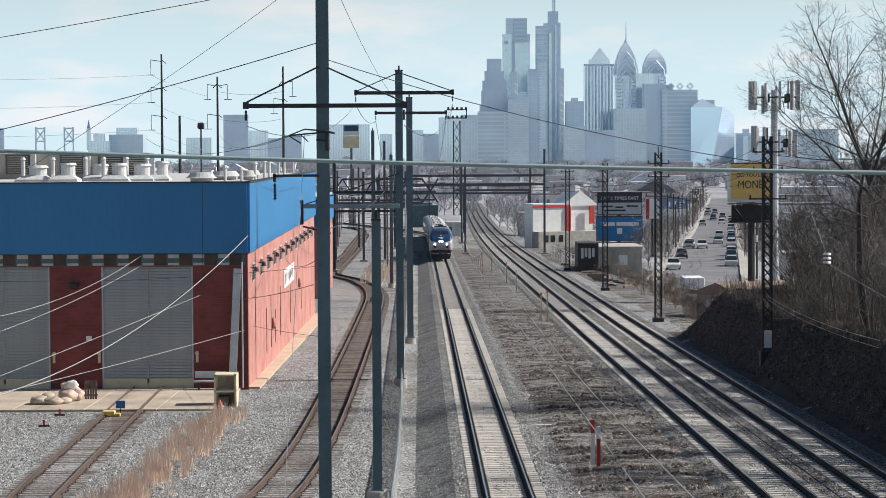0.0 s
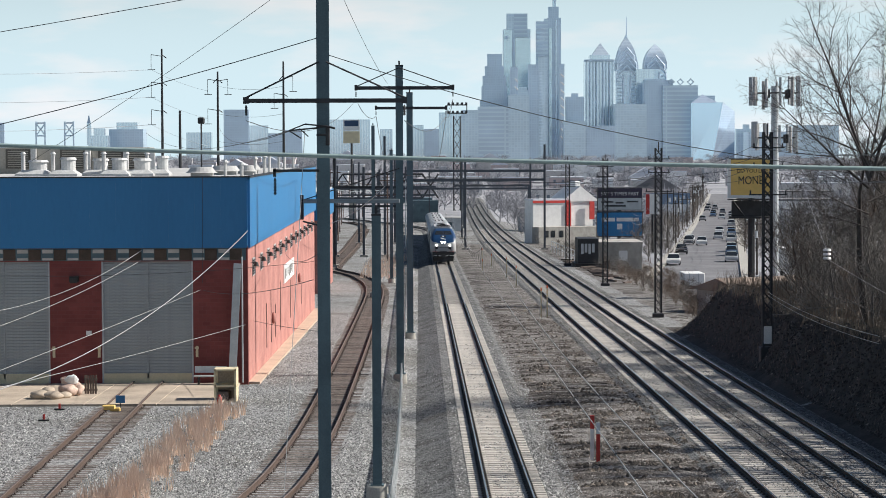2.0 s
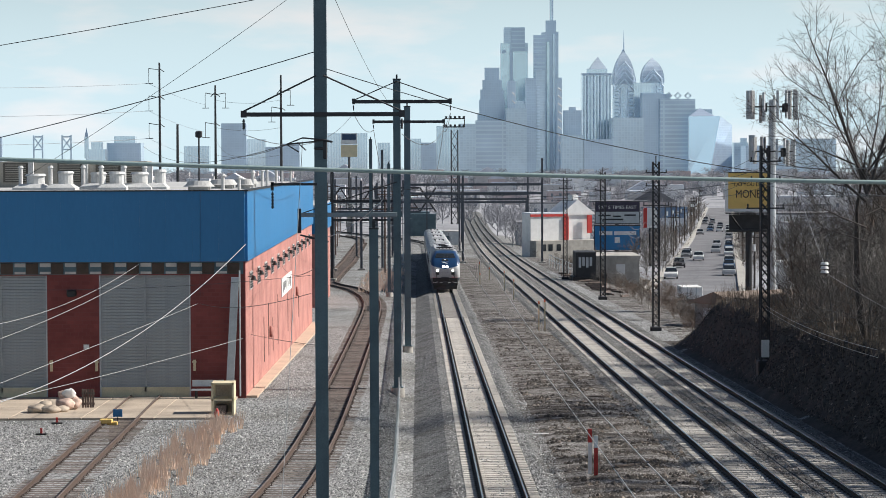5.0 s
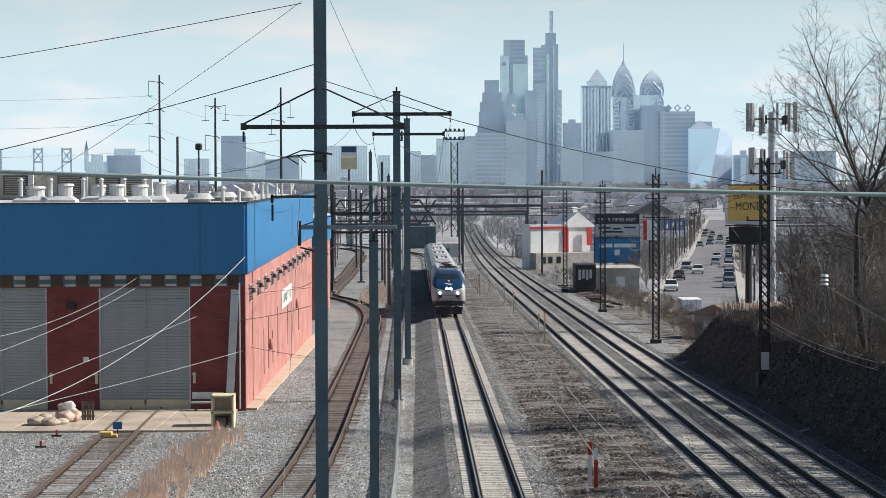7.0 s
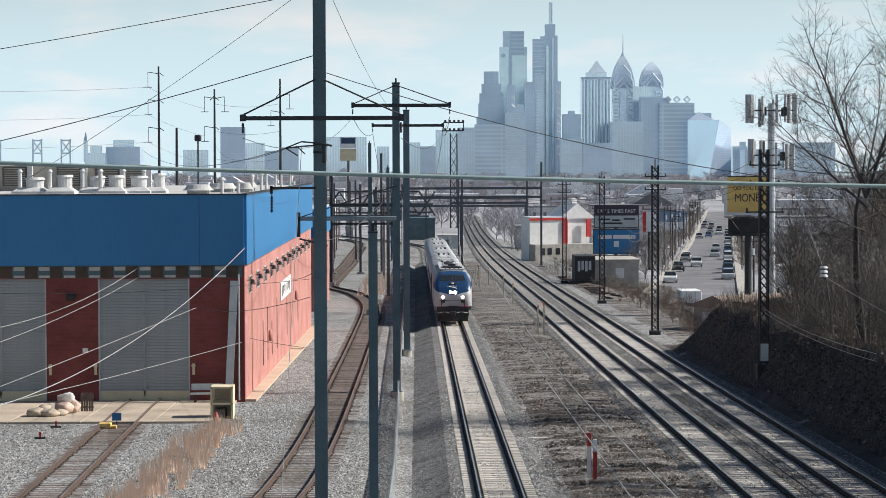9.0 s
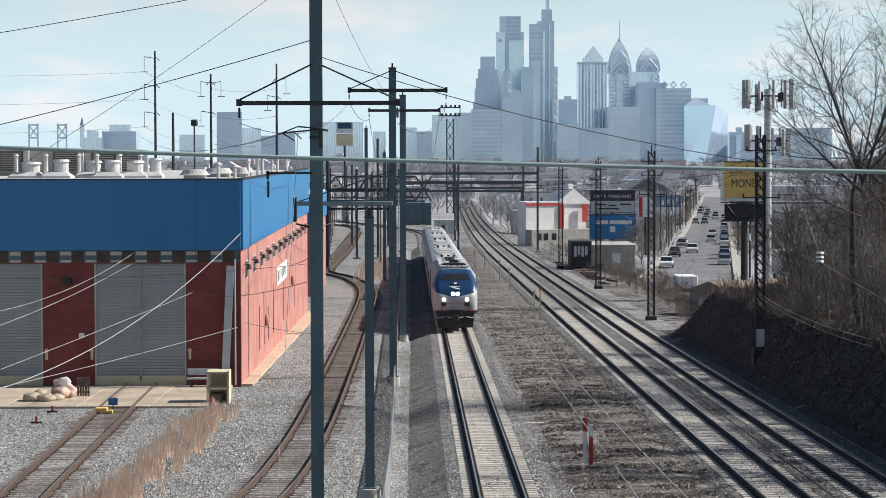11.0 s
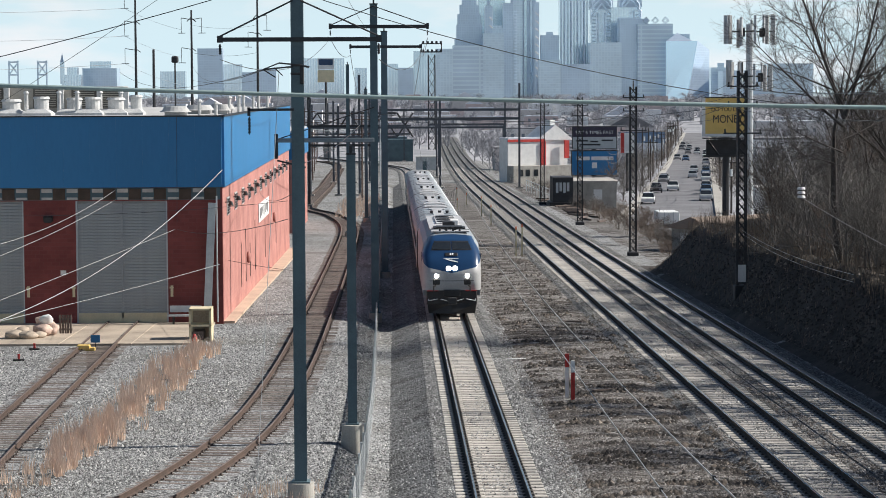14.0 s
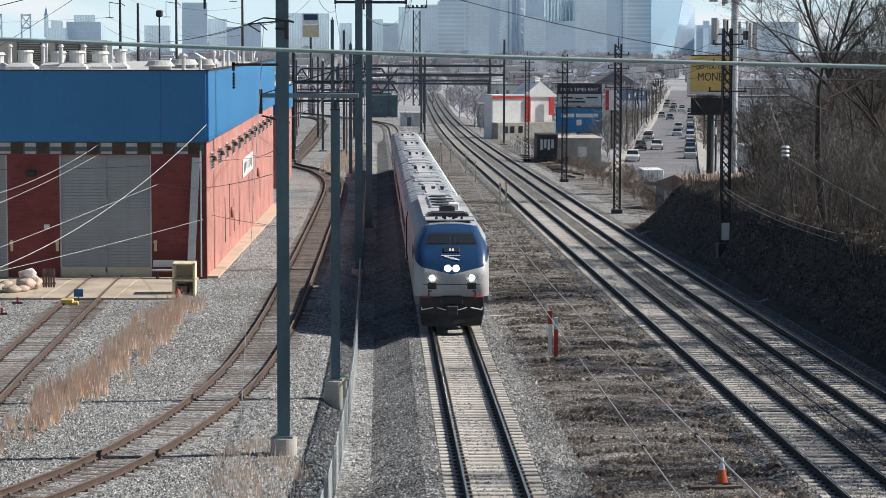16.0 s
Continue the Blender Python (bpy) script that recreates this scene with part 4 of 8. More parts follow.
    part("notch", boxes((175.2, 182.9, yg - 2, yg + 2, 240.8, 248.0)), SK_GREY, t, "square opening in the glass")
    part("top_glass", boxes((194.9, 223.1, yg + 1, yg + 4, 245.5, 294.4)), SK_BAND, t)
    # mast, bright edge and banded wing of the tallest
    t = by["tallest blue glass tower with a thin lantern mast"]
    # Light left half and dark right half, set in two facade colours.
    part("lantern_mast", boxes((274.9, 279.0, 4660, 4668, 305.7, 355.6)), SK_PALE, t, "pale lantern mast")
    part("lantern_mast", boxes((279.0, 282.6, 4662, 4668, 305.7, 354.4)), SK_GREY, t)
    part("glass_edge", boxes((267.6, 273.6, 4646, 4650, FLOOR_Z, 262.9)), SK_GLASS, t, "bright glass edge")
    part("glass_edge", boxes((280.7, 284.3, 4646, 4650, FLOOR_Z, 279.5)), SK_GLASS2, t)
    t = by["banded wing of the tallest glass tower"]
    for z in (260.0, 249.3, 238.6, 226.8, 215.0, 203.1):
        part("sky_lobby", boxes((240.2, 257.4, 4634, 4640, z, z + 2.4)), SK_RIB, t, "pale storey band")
    t = by["blue-grey tower with a pale balcony stack"]
    z = 161.9
    while z > 14:
        part("balcony", boxes((236.7, 243.6, 4470, 4474, z, z + 2.6)), SK_RIB, t)
        z -= 6.4
    # pyramid with its ribs and ribbed shaft
    t = by["pale stone tower with a glass pyramid top"]
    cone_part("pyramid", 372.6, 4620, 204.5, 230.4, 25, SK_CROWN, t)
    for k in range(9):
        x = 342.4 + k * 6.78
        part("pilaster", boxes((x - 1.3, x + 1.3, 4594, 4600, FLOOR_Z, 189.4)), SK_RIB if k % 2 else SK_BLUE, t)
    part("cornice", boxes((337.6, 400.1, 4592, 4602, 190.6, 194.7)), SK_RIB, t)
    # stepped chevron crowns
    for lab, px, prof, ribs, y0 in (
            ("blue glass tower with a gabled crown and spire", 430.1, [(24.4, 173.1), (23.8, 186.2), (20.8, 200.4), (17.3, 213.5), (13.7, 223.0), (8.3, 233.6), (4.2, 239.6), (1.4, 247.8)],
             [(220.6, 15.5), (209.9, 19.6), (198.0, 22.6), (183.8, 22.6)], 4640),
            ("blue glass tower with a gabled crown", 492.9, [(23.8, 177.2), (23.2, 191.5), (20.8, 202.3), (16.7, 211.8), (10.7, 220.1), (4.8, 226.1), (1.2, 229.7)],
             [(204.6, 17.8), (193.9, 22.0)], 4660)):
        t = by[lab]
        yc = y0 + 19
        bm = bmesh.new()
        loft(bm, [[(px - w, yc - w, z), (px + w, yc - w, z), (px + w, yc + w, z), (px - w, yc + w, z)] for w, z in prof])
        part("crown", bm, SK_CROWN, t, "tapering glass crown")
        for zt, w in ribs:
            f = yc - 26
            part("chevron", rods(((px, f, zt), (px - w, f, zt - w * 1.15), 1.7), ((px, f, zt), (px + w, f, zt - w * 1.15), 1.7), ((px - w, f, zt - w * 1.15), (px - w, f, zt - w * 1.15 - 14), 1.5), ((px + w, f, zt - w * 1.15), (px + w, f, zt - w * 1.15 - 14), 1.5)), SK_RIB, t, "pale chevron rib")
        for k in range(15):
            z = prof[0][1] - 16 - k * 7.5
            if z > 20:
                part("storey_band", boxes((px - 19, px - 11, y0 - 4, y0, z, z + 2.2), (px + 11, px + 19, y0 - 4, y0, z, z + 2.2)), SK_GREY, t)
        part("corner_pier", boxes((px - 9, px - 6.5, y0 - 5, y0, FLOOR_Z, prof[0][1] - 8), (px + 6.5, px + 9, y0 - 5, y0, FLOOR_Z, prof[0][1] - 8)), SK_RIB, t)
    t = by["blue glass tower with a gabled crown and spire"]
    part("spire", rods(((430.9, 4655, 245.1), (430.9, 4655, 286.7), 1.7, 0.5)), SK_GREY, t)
    t = by["banded grey hotel tower with roof ornaments"]
    for x in (504.1, 522.4, 543.0):
        bm = bmesh.new()
        for a in (0, 90, 180, 270):
            box(bm, -5, 5, 4462, 4466, 3.4, 5, Matrix.Translation((x, 0, 143.8)) @ Matrix.Rotation(radians(45 + a), 4, "Y"))
        part("ornament", bm, SK_GREY, t, "open diamond roof ornament")
    # slanted glass tower
    t = thing("skyscraper", "slanted glass tower with one bright and one dark face", "skyscraper")
    v = [(536.6, 4400, FLOOR_Z), (579.5, 4400, FLOOR_Z), (629.2, 4440, FLOOR_Z), (571.4, 4460, FLOOR_Z),
         (536.6, 4400, 100.2), (600.1, 4402, 101.1), (629.2, 4440, 83.7), (566.8, 4460, 118.4)]
    # Bright and dark sides put into colour: two materials for one glass.
    mesh_ob("bright_face", v, [(0, 1, 5, 4), (3, 0, 4, 7)], glass("bright_side_glass", (0.66, 0.79, 0.91), 0.12, 0.95), t)
    mesh_ob("dark_face", v, [(1, 2, 6, 5), (2, 3, 7, 6), (4, 5, 6, 7)], SK_GREY, t)
    # white diagonal balcony lines on two slim towers
    for lab, x0, x1, ztop, st in (("slim grey tower with white diagonal balconies", 186.2, 192.5, 150.8, 16.0), ("slim tower edge with white diagonal balconies", 278.4, 285.8, 159.7, 15.6)):
        t = by[lab]
        z = ztop
        while z > 20:
            part("balcony", rods(((x0, 4440, z), (x1, 4440, z - 6.5), 1.2)), M_WHITE, t)
            z -= st
    t = thing("tower_block", "hazy stepped block with a small clock spire", "building")
    part("wall", boxes((-650, -612, 4300, 4330, FLOOR_Z, 38), (-640, -620, 4304, 4326, 38, 52)), SK_PALE, t)
    part("spire_base", boxes((-652, -644, 4296, 4304, 20, 62)), SK_PALE, t)
    cone_part("spire", -648, 4300, 62, 80, 5, SK_BLUE, t)
    # suspension bridge towers far off
    for x in (-777, -719):
        b = thing("bridge_tower", "hazy steel bridge tower with cross bracing", "bridge")
        for s in (-9, 9):
            part("leg", boxes((x + s - 1.6, x + s + 1.6, 4500, 4504, FLOOR_Z, 68)), SK_BLUE, b)
        part("bracing", rods(((x - 9, 4502, 40), (x + 9, 4502, 64), 1.2), ((x + 9, 4502, 40), (x - 9, 4502, 64), 1.2), ((x - 9, 4502, 65), (x + 9, 4502, 65), 1.6), ((x - 9, 4502, 39), (x + 9, 4502, 39), 1.4)), SK_BLUE, b)


build_skyline()


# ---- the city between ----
# Pale, bluish wall and roof colours have distance haze put into them.
WALLS = [mat("hazed_wall_" + n, c, None, 0.9, scale=0.2, fine=2, bump=0) for n, c in (
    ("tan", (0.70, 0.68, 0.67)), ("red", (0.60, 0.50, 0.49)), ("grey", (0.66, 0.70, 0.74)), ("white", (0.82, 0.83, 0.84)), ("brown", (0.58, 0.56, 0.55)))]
M_FARROOF = mat("far_hazed_roof", (0.64, 0.67, 0.73), (0.52, 0.55, 0.61), 0.9, scale=0.2, fine=3, bump=0)
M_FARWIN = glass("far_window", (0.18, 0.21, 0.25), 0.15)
# The woods' grey is paled and blued to carry haze.
M_WOODS = mat("far_hazed_woods", (0.30, 0.305, 0.335), (0.20, 0.205, 0.23), 0.95, scale=0.15, fine=1.2, bump=0)


# Roof tone for nearer houses, without the haze painted into the far roofs.
M_NEARROOF = mat("near_roof", (0.22, 0.22, 0.235), (0.14, 0.14, 0.15), 0.9, scale=0.2, fine=3, bump=0)


def town_house(x, y, w, d, h, wall, roof_gable, rng):
    z0 = ground_z(x, y) - 0.5
    # Nearer roofs get the darker copy, farther ones the hazed copy.
    tiles = M_NEARROOF if y < 900 else M_FARROOF
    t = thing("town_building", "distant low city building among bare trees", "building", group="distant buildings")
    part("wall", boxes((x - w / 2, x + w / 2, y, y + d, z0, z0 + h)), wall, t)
    if roof_gable:
        gable("roof", x - w / 2 - 0.4, x + w / 2 + 0.4, y - 0.4, y + d, z0 + h, z0 + h + w * 0.3, tiles, t)
    else:
        part("roof", boxes((x - w / 2 - 0.2, x + w / 2 + 0.2, y - 0.2, y + d, z0 + h, z0 + h + 0.5)), tiles, t)
    nw, nf = max(1, int(w / 4)), max(1, int(h / 3.4))
    if y > 1100:
        nw, nf = min(nw, 3), min(nf, 1)
    for i in range(min(nw, 6)):
        for j in range(min(nf, 3)):
            cx, cz = x - w / 2 + w * (i + 0.5) / min(nw, 6), z0 + 1.2 + (h - 1) * j / nf
            part("window", boxes((cx - 0.6, cx + 0.6, y - 0.06, y, cz + 0.3, cz + 1.9)), M_FARWIN, t)


def build_town():
    rng = random.Random(11)
    n = 0
    for row in list(np.linspace(560, 3200, 30)):
        k = 9 if row < 1500 else 7
        for i in range(k):
            y = row + rng.uniform(-45, 45)
            x = (rng.uniform(-0.22, 0.23)) * y + rng.uniform(-6, 6)
            near = -45 < x < 40 and y < 1000
            street = abs(x - (38 + (y - 303) * 0.14)) < 22 and y < 1400
            if near or street:
                continue
            w, h = rng.uniform(7, 18) * (1 + y / 4000), rng.uniform(5, 9) * (1 + y / 4500)
            town_house(x, y, w, rng.uniform(8, 16), h, rng.choice(WALLS), rng.random() < 0.15, rng)
            n += 1


build_town()


# ---- trees ----
def branch_mesh(seed, height, spread, levels=5, lean=0.0, trunk=0.16, first=0.25, droop=0.0, kids=(4, 6), twig=0.003, split=False):
    """Bare tree: tapered limbs that fork to thin twigs."""
    rng = random.Random(seed)
    verts, faces, level = [], [], []

    def limb(p, d, length, r, lev):
        seg = 6 if lev == 0 else 4 if lev < 3 else 3
        steps = 5 if lev == 0 else 4 if lev < 3 else 3
        ring0 = len(verts)
        pts = []
        q, dd = Vector(p), Vector(d)
        for i in range(steps + 1):
            s = i / steps
            rr = r * (1 - 0.72 * s) + twig
            u = dd.cross(Vector((0.3, 0.9, 0.2))).normalized()
            w = u.cross(dd)
            for k in range(seg):
                a = 2 * math.pi * k / seg
                verts.append(q + (u * math.cos(a) + w * math.sin(a)) * rr)
            pts.append((Vector(q), Vector(dd), rr))
            if i:
                for k in range(seg):
                    j = (k + 1) % seg
                    faces.append((ring0 + (i - 1) * seg + k, ring0 + (i - 1) * seg + j, ring0 + i * seg + j, ring0 + i * seg + k))
                    level.append(lev)
            wob = 0.10 if lev == 0 else 0.22
            dd = (dd + Vector((rng.uniform(-wob, wob), rng.uniform(-wob, wob), rng.uniform(-wob, wob) + (0.06 if lev else 0) - droop * lev))).normalized()
            q = q + dd * (length / steps)
        if lev >= levels:
            return
        n = rng.randint(*kids) + (4 if lev == 0 else 0)
        for c in range(n):
            s = rng.uniform(first if lev == 0 else 0.2, 1.0)
            i = min(steps, int(s * steps))
            bp, bd, br = pts[i]
            side = Vector((rng.uniform(-1, 1), rng.uniform(-1, 1), rng.uniform(-0.15, 0.6))).normalized()
            nd = (bd * rng.uniform(0.45, 0.9) + side * spread).normalized()
            limb(bp, nd, length * (rng.uniform(0.6, 0.85) if lev == 0 else rng.uniform(0.4, 0.62)) * (1.15 - 0.4 * s), max(0.005, br * 0.52), lev + 1)

    limb((0, 0, -0.3), (lean, 0, 1), height * 0.6, trunk, 0)
    if split:
        return verts, [q for q, v in zip(faces, level) if v == 0], [q for q, v in zip(faces, level) if v > 0]
    return verts, faces


def build_tree(label, group="", **k):
    """A bare tree of two parts: trunk and crown."""
    v, trunk, crown = branch_mesh(split=True, **k)
    t = thing("bare_tree", label, "tree", group=group)
    for name, fs in (("trunk", trunk), ("crown", crown)):
        used = sorted({i for q in fs for i in q})
        at = {q: i for i, q in enumerate(used)}
        mesh_ob(name, [tuple(v[i]) for i in used], [tuple(at[i] for i in q) for q in fs], M_BARK, t, smooth=True)
    return t


def grand_tree(label):
    """An old spreading tree: a straight trunk, two leaders and long side limbs that divide into fine twigs."""
    rng = random.Random(8)
    t = thing("bare_tree", label, "tree")
    verts, faces = [], []

    def limb(p, d, length, r, lev, kids, curl=0.05):
        seg, steps = (7, 7) if lev == 0 else (5, 6) if lev == 1 else (4, 5) if lev == 2 else (3, 3)
        p, d, at0, pts = Vector(p), Vector(d).normalized(), len(verts), []
        for i in range(steps + 1):
            rr = 0.82 * r * (1 - 0.92 * i / steps) + 0.0035
            u = d.cross(Vector((0.31, 0.87, 0.21))).normalized()
            w = u.cross(d)
            verts.extend(tuple(p + (u * math.cos(a) + w * math.sin(a)) * rr) for a in [2 * math.pi * k / seg for k in range(seg)])
            pts.append((p.copy(), d.copy(), rr))
            if i:
                q = at0 + (i - 1) * seg
                faces.extend((q + k, q + (k + 1) % seg, q + seg + (k + 1) % seg, q + seg + k) for k in range(seg))
            b = 0.07 if lev < 2 else 0.16
            d = (d + Vector((rng.uniform(-b, b), rng.uniform(-b, b), rng.uniform(-b, b) + curl))).normalized()
            p = p + d * (length / steps)
        if lev >= 4:
            return
        turn = rng.uniform(0, 6.28)
        for c in range(kids[lev]):
            s = 0.22 + 0.78 * (c + rng.random()) / kids[lev]
            bp, bd, br = pts[min(steps, int(s * steps))]
            turn += 2.4 + rng.uniform(-0.4, 0.4)
            u = bd.cross(Vector((0.31, 0.87, 0.21))).normalized()
            side = u * math.cos(turn) + u.cross(bd) * math.sin(turn)
            a = rng.uniform(0.55, 0.95)
            limb(bp, bd * math.cos(a) + side * math.sin(a), length * rng.uniform(0.42, 0.6) * (1.15 - 0.5 * s), br * 0.5 + 0.001, lev + 1, kids)

    kids = (8, 11, 9, 5)
    limb((0, 0, -0.4), (0.02, 0, 1), 10.4, 0.36, 4, kids, 0.0)
    trunk = (list(verts), list(faces))
    verts, faces = [], []
    for p, d, length, r in (((0.1, 0, 7.2), (-0.26, 0.1, 1), 9.4, 0.14), ((0.15, 0, 7.4), (0.28, -0.1, 1), 9.4, 0.13), ((0, 0, 6.9), (-0.95, 0.05, 0.80), 6.9, 0.10), ((0.1, 0, 7.6), (0.95, 0.1, 0.8), 7.0, 0.09),
                            ((0, 0, 5.6), (-0.9, -0.3, 0.35), 4.2, 0.055), ((0, 0, 6.2), (0.9, 0.3, 0.4), 5.2, 0.06), ((0.05, 0, 7.9), (-0.6, -0.5, 0.9), 6.6, 0.08), ((0.1, 0, 8.2), (0.3, 0.7, 0.9), 6.6, 0.08),
                            ((0.1, 0, 8.4), (0.6, -0.4, 1.0), 7.0, 0.08), ((0, 0, 4.9), (-0.8, 0.4, 0.25), 3.2, 0.04)):
        limb(p, d, length, r, 1, kids)
    mesh_ob("trunk", *trunk, M_BARK, t, smooth=True)
    mesh_ob("crown", verts, faces, M_TWIGD, t, smooth=True)
    return t


def tree_data(name, material, **k):
    v, f = branch_mesh(**k)
    me = bpy.data.meshes.new(name)
    me.from_pydata([tuple(p) for p in v], [], f)
    me.materials.append(material)
    me.shade_smooth()
    return me


def build_trees():
    t = grand_tree("large bare deciduous tree on the bank")
    t.matrix_basis = pose(22.3, 110, ground_z(22.3, 110), 0, 0, 0)
    mid = [build_tree("slender bare tree on the wooded bank", "bank trees", seed=20 + i, height=15, spread=0.6, levels=4, trunk=0.13, first=0.25, kids=(5, 6)) for i in range(3)]
    rng = random.Random(3)
    # The last four stand out of view, there for their shadows.
    for i, (x, y) in enumerate(((26.5, 121), (24.9, 98), (29, 132), (31, 112), (28.5, 143), (24.5, 90), (35, 150), (36, 128), (25.8, 114), (24.2, 72), (25.2, 62), (26.5, 82), (25.0, 52))):
        s = rng.uniform(0.75, 1.15) if i < 8 else rng.uniform(1.1, 1.35)
        m = pose(x, y, ground_z(x, y), 0, 0, rng.uniform(0, 360))
        o = mid[i] if i < 3 else copy_thing(rng.choice(mid), m)
        o.matrix_basis = m @ Matrix.Diagonal((s, s, s, 1))
    shrub = [tree_data("sapling", M_TWIGR if i == 1 else M_TWIG, seed=40 + i, height=5.5, spread=0.9, levels=3, trunk=0.035, first=0.05, kids=(4, 7)) for i in range(6)]
    for k in range(165):
        y = rng.uniform(78, 156)
        x = max(21.8, 0.166 * y + 0.6) + rng.random() ** 1.2 * 11
        o = tagged(new("sapling", rng.choice(shrub)), "leafless sapling and brush on the bank", "shrub", "bank brush")
        s = rng.uniform(0.6, 1.65)
        o.matrix_basis = pose(x, y, ground_z(x, y), rng.uniform(-8, 8), rng.uniform(-8, 8), rng.uniform(0, 360)) @ Matrix.Diagonal((s, s, s * rng.uniform(0.8, 1.3), 1))
    # Unseen young trees, added to dapple the right-hand tracks with shade.
    for k in range(20):
        y = rng.uniform(44, 78)
        x = rng.uniform(22.5, 27)
        o = tagged(new("bank_tree", rng.choice(shrub)), "unseen young tree added to shade the tracks", "tree", "bank trees")
        s = rng.uniform(1.5, 2.3)
        o.matrix_basis = pose(x, y, ground_z(x, y), 0, 0, rng.uniform(0, 360)) @ Matrix.Diagonal((s, s, s, 1))
    for k in range(60):
        y = 168 + 330 * rng.random() ** 1.3
        x = 21.3 + rng.random() * 8
        o = tagged(new("sapling", rng.choice(shrub)), "leafless brush beside the track", "shrub", "trackside brush")
        s = rng.uniform(0.35, 0.7)
        o.matrix_basis = pose(x, y, ground_z(x, y), 0, 0, rng.uniform(0, 360)) @ Matrix.Diagonal((s, s, s, 1))


def build_woods():
    """Bare winter trees over the far city, joined."""
    rng = np.random.default_rng(12)
    V, F, base = [], [], 0
    kinds = []
    for i in range(5):
        v, f = branch_mesh(seed=70 + i, height=11, spread=0.75, levels=2, trunk=0.10, first=0.2, kids=(6, 8), twig=0.022)
        kinds.append((np.array([tuple(q) for q in v], dtype=np.float32), np.array(f, dtype=np.int32)))
    n = 0
    while n < 1700:
        y = 470 + 3000 * rng.random() ** 1.8
        x = rng.uniform(-0.25, 0.26) * y
        road = abs(x - (38 + (y - 303) * 0.14)) < 13 and y < 1400
        rails = -24 < x < 26 + 0.004 * y and y < 800 and not (21 < x < 27)
        if road or rails or (x < -5 and y < 420):
            continue
        kv, kf = kinds[int(rng.integers(5))]
        a, s = rng.uniform(0, 6.28), rng.uniform(0.55, 1.15) * (1 + y / 5000)
        c, q = math.cos(a) * s, math.sin(a) * s
        w = np.empty_like(kv)
        k = 1 + y / 2500
        w[:, 0], w[:, 1], w[:, 2] = (kv[:, 0] * c - kv[:, 1] * q) * k + x, (kv[:, 0] * q + kv[:, 1] * c) * k + y, kv[:, 2] * s + ground_z(x, y)
        V.append(w)
        F.append(kf + base)
        base += len(kv)
        n += 1
    v, f = np.concatenate(V), np.concatenate(F)
    me = bpy.data.meshes.new("far_woods")
    me.vertices.add(len(v))
    me.vertices.foreach_set("co", v.reshape(-1))
    me.loops.add(f.size)
    me.loops.foreach_set("vertex_index", f.reshape(-1))
    me.polygons.add(len(f))
    me.polygons.foreach_set("loop_start", np.arange(0, f.size, 4, dtype=np.int32))
    me.update(calc_edges=True)
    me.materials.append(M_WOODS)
    tagged(new("far_woods", me), "bare winter woods across the city in haze-tinted grey", "woods", kind="stuff")


build_trees()
build_woods()


# ---- train ----
def car_section(y, half, zlow, zside, ztop, n=8):
    """Cross-section of a rounded rail car body."""
    pts = [(-half * 0.97, y, zlow), (-half, y, zlow + 0.5), (-half, y, zside)]
    for i in range(1, n):
        a = math.pi * (1 - i / n)
        pts.append((half * math.copysign(abs(math.cos(a)) ** 0.6, math.cos(a)), y, zside + (ztop - zside) * math.sin(a) ** 0.75))
    pts += [(half, y, zside), (half, y, zlow + 0.5), (half * 0.97, y, zlow)]
    return pts


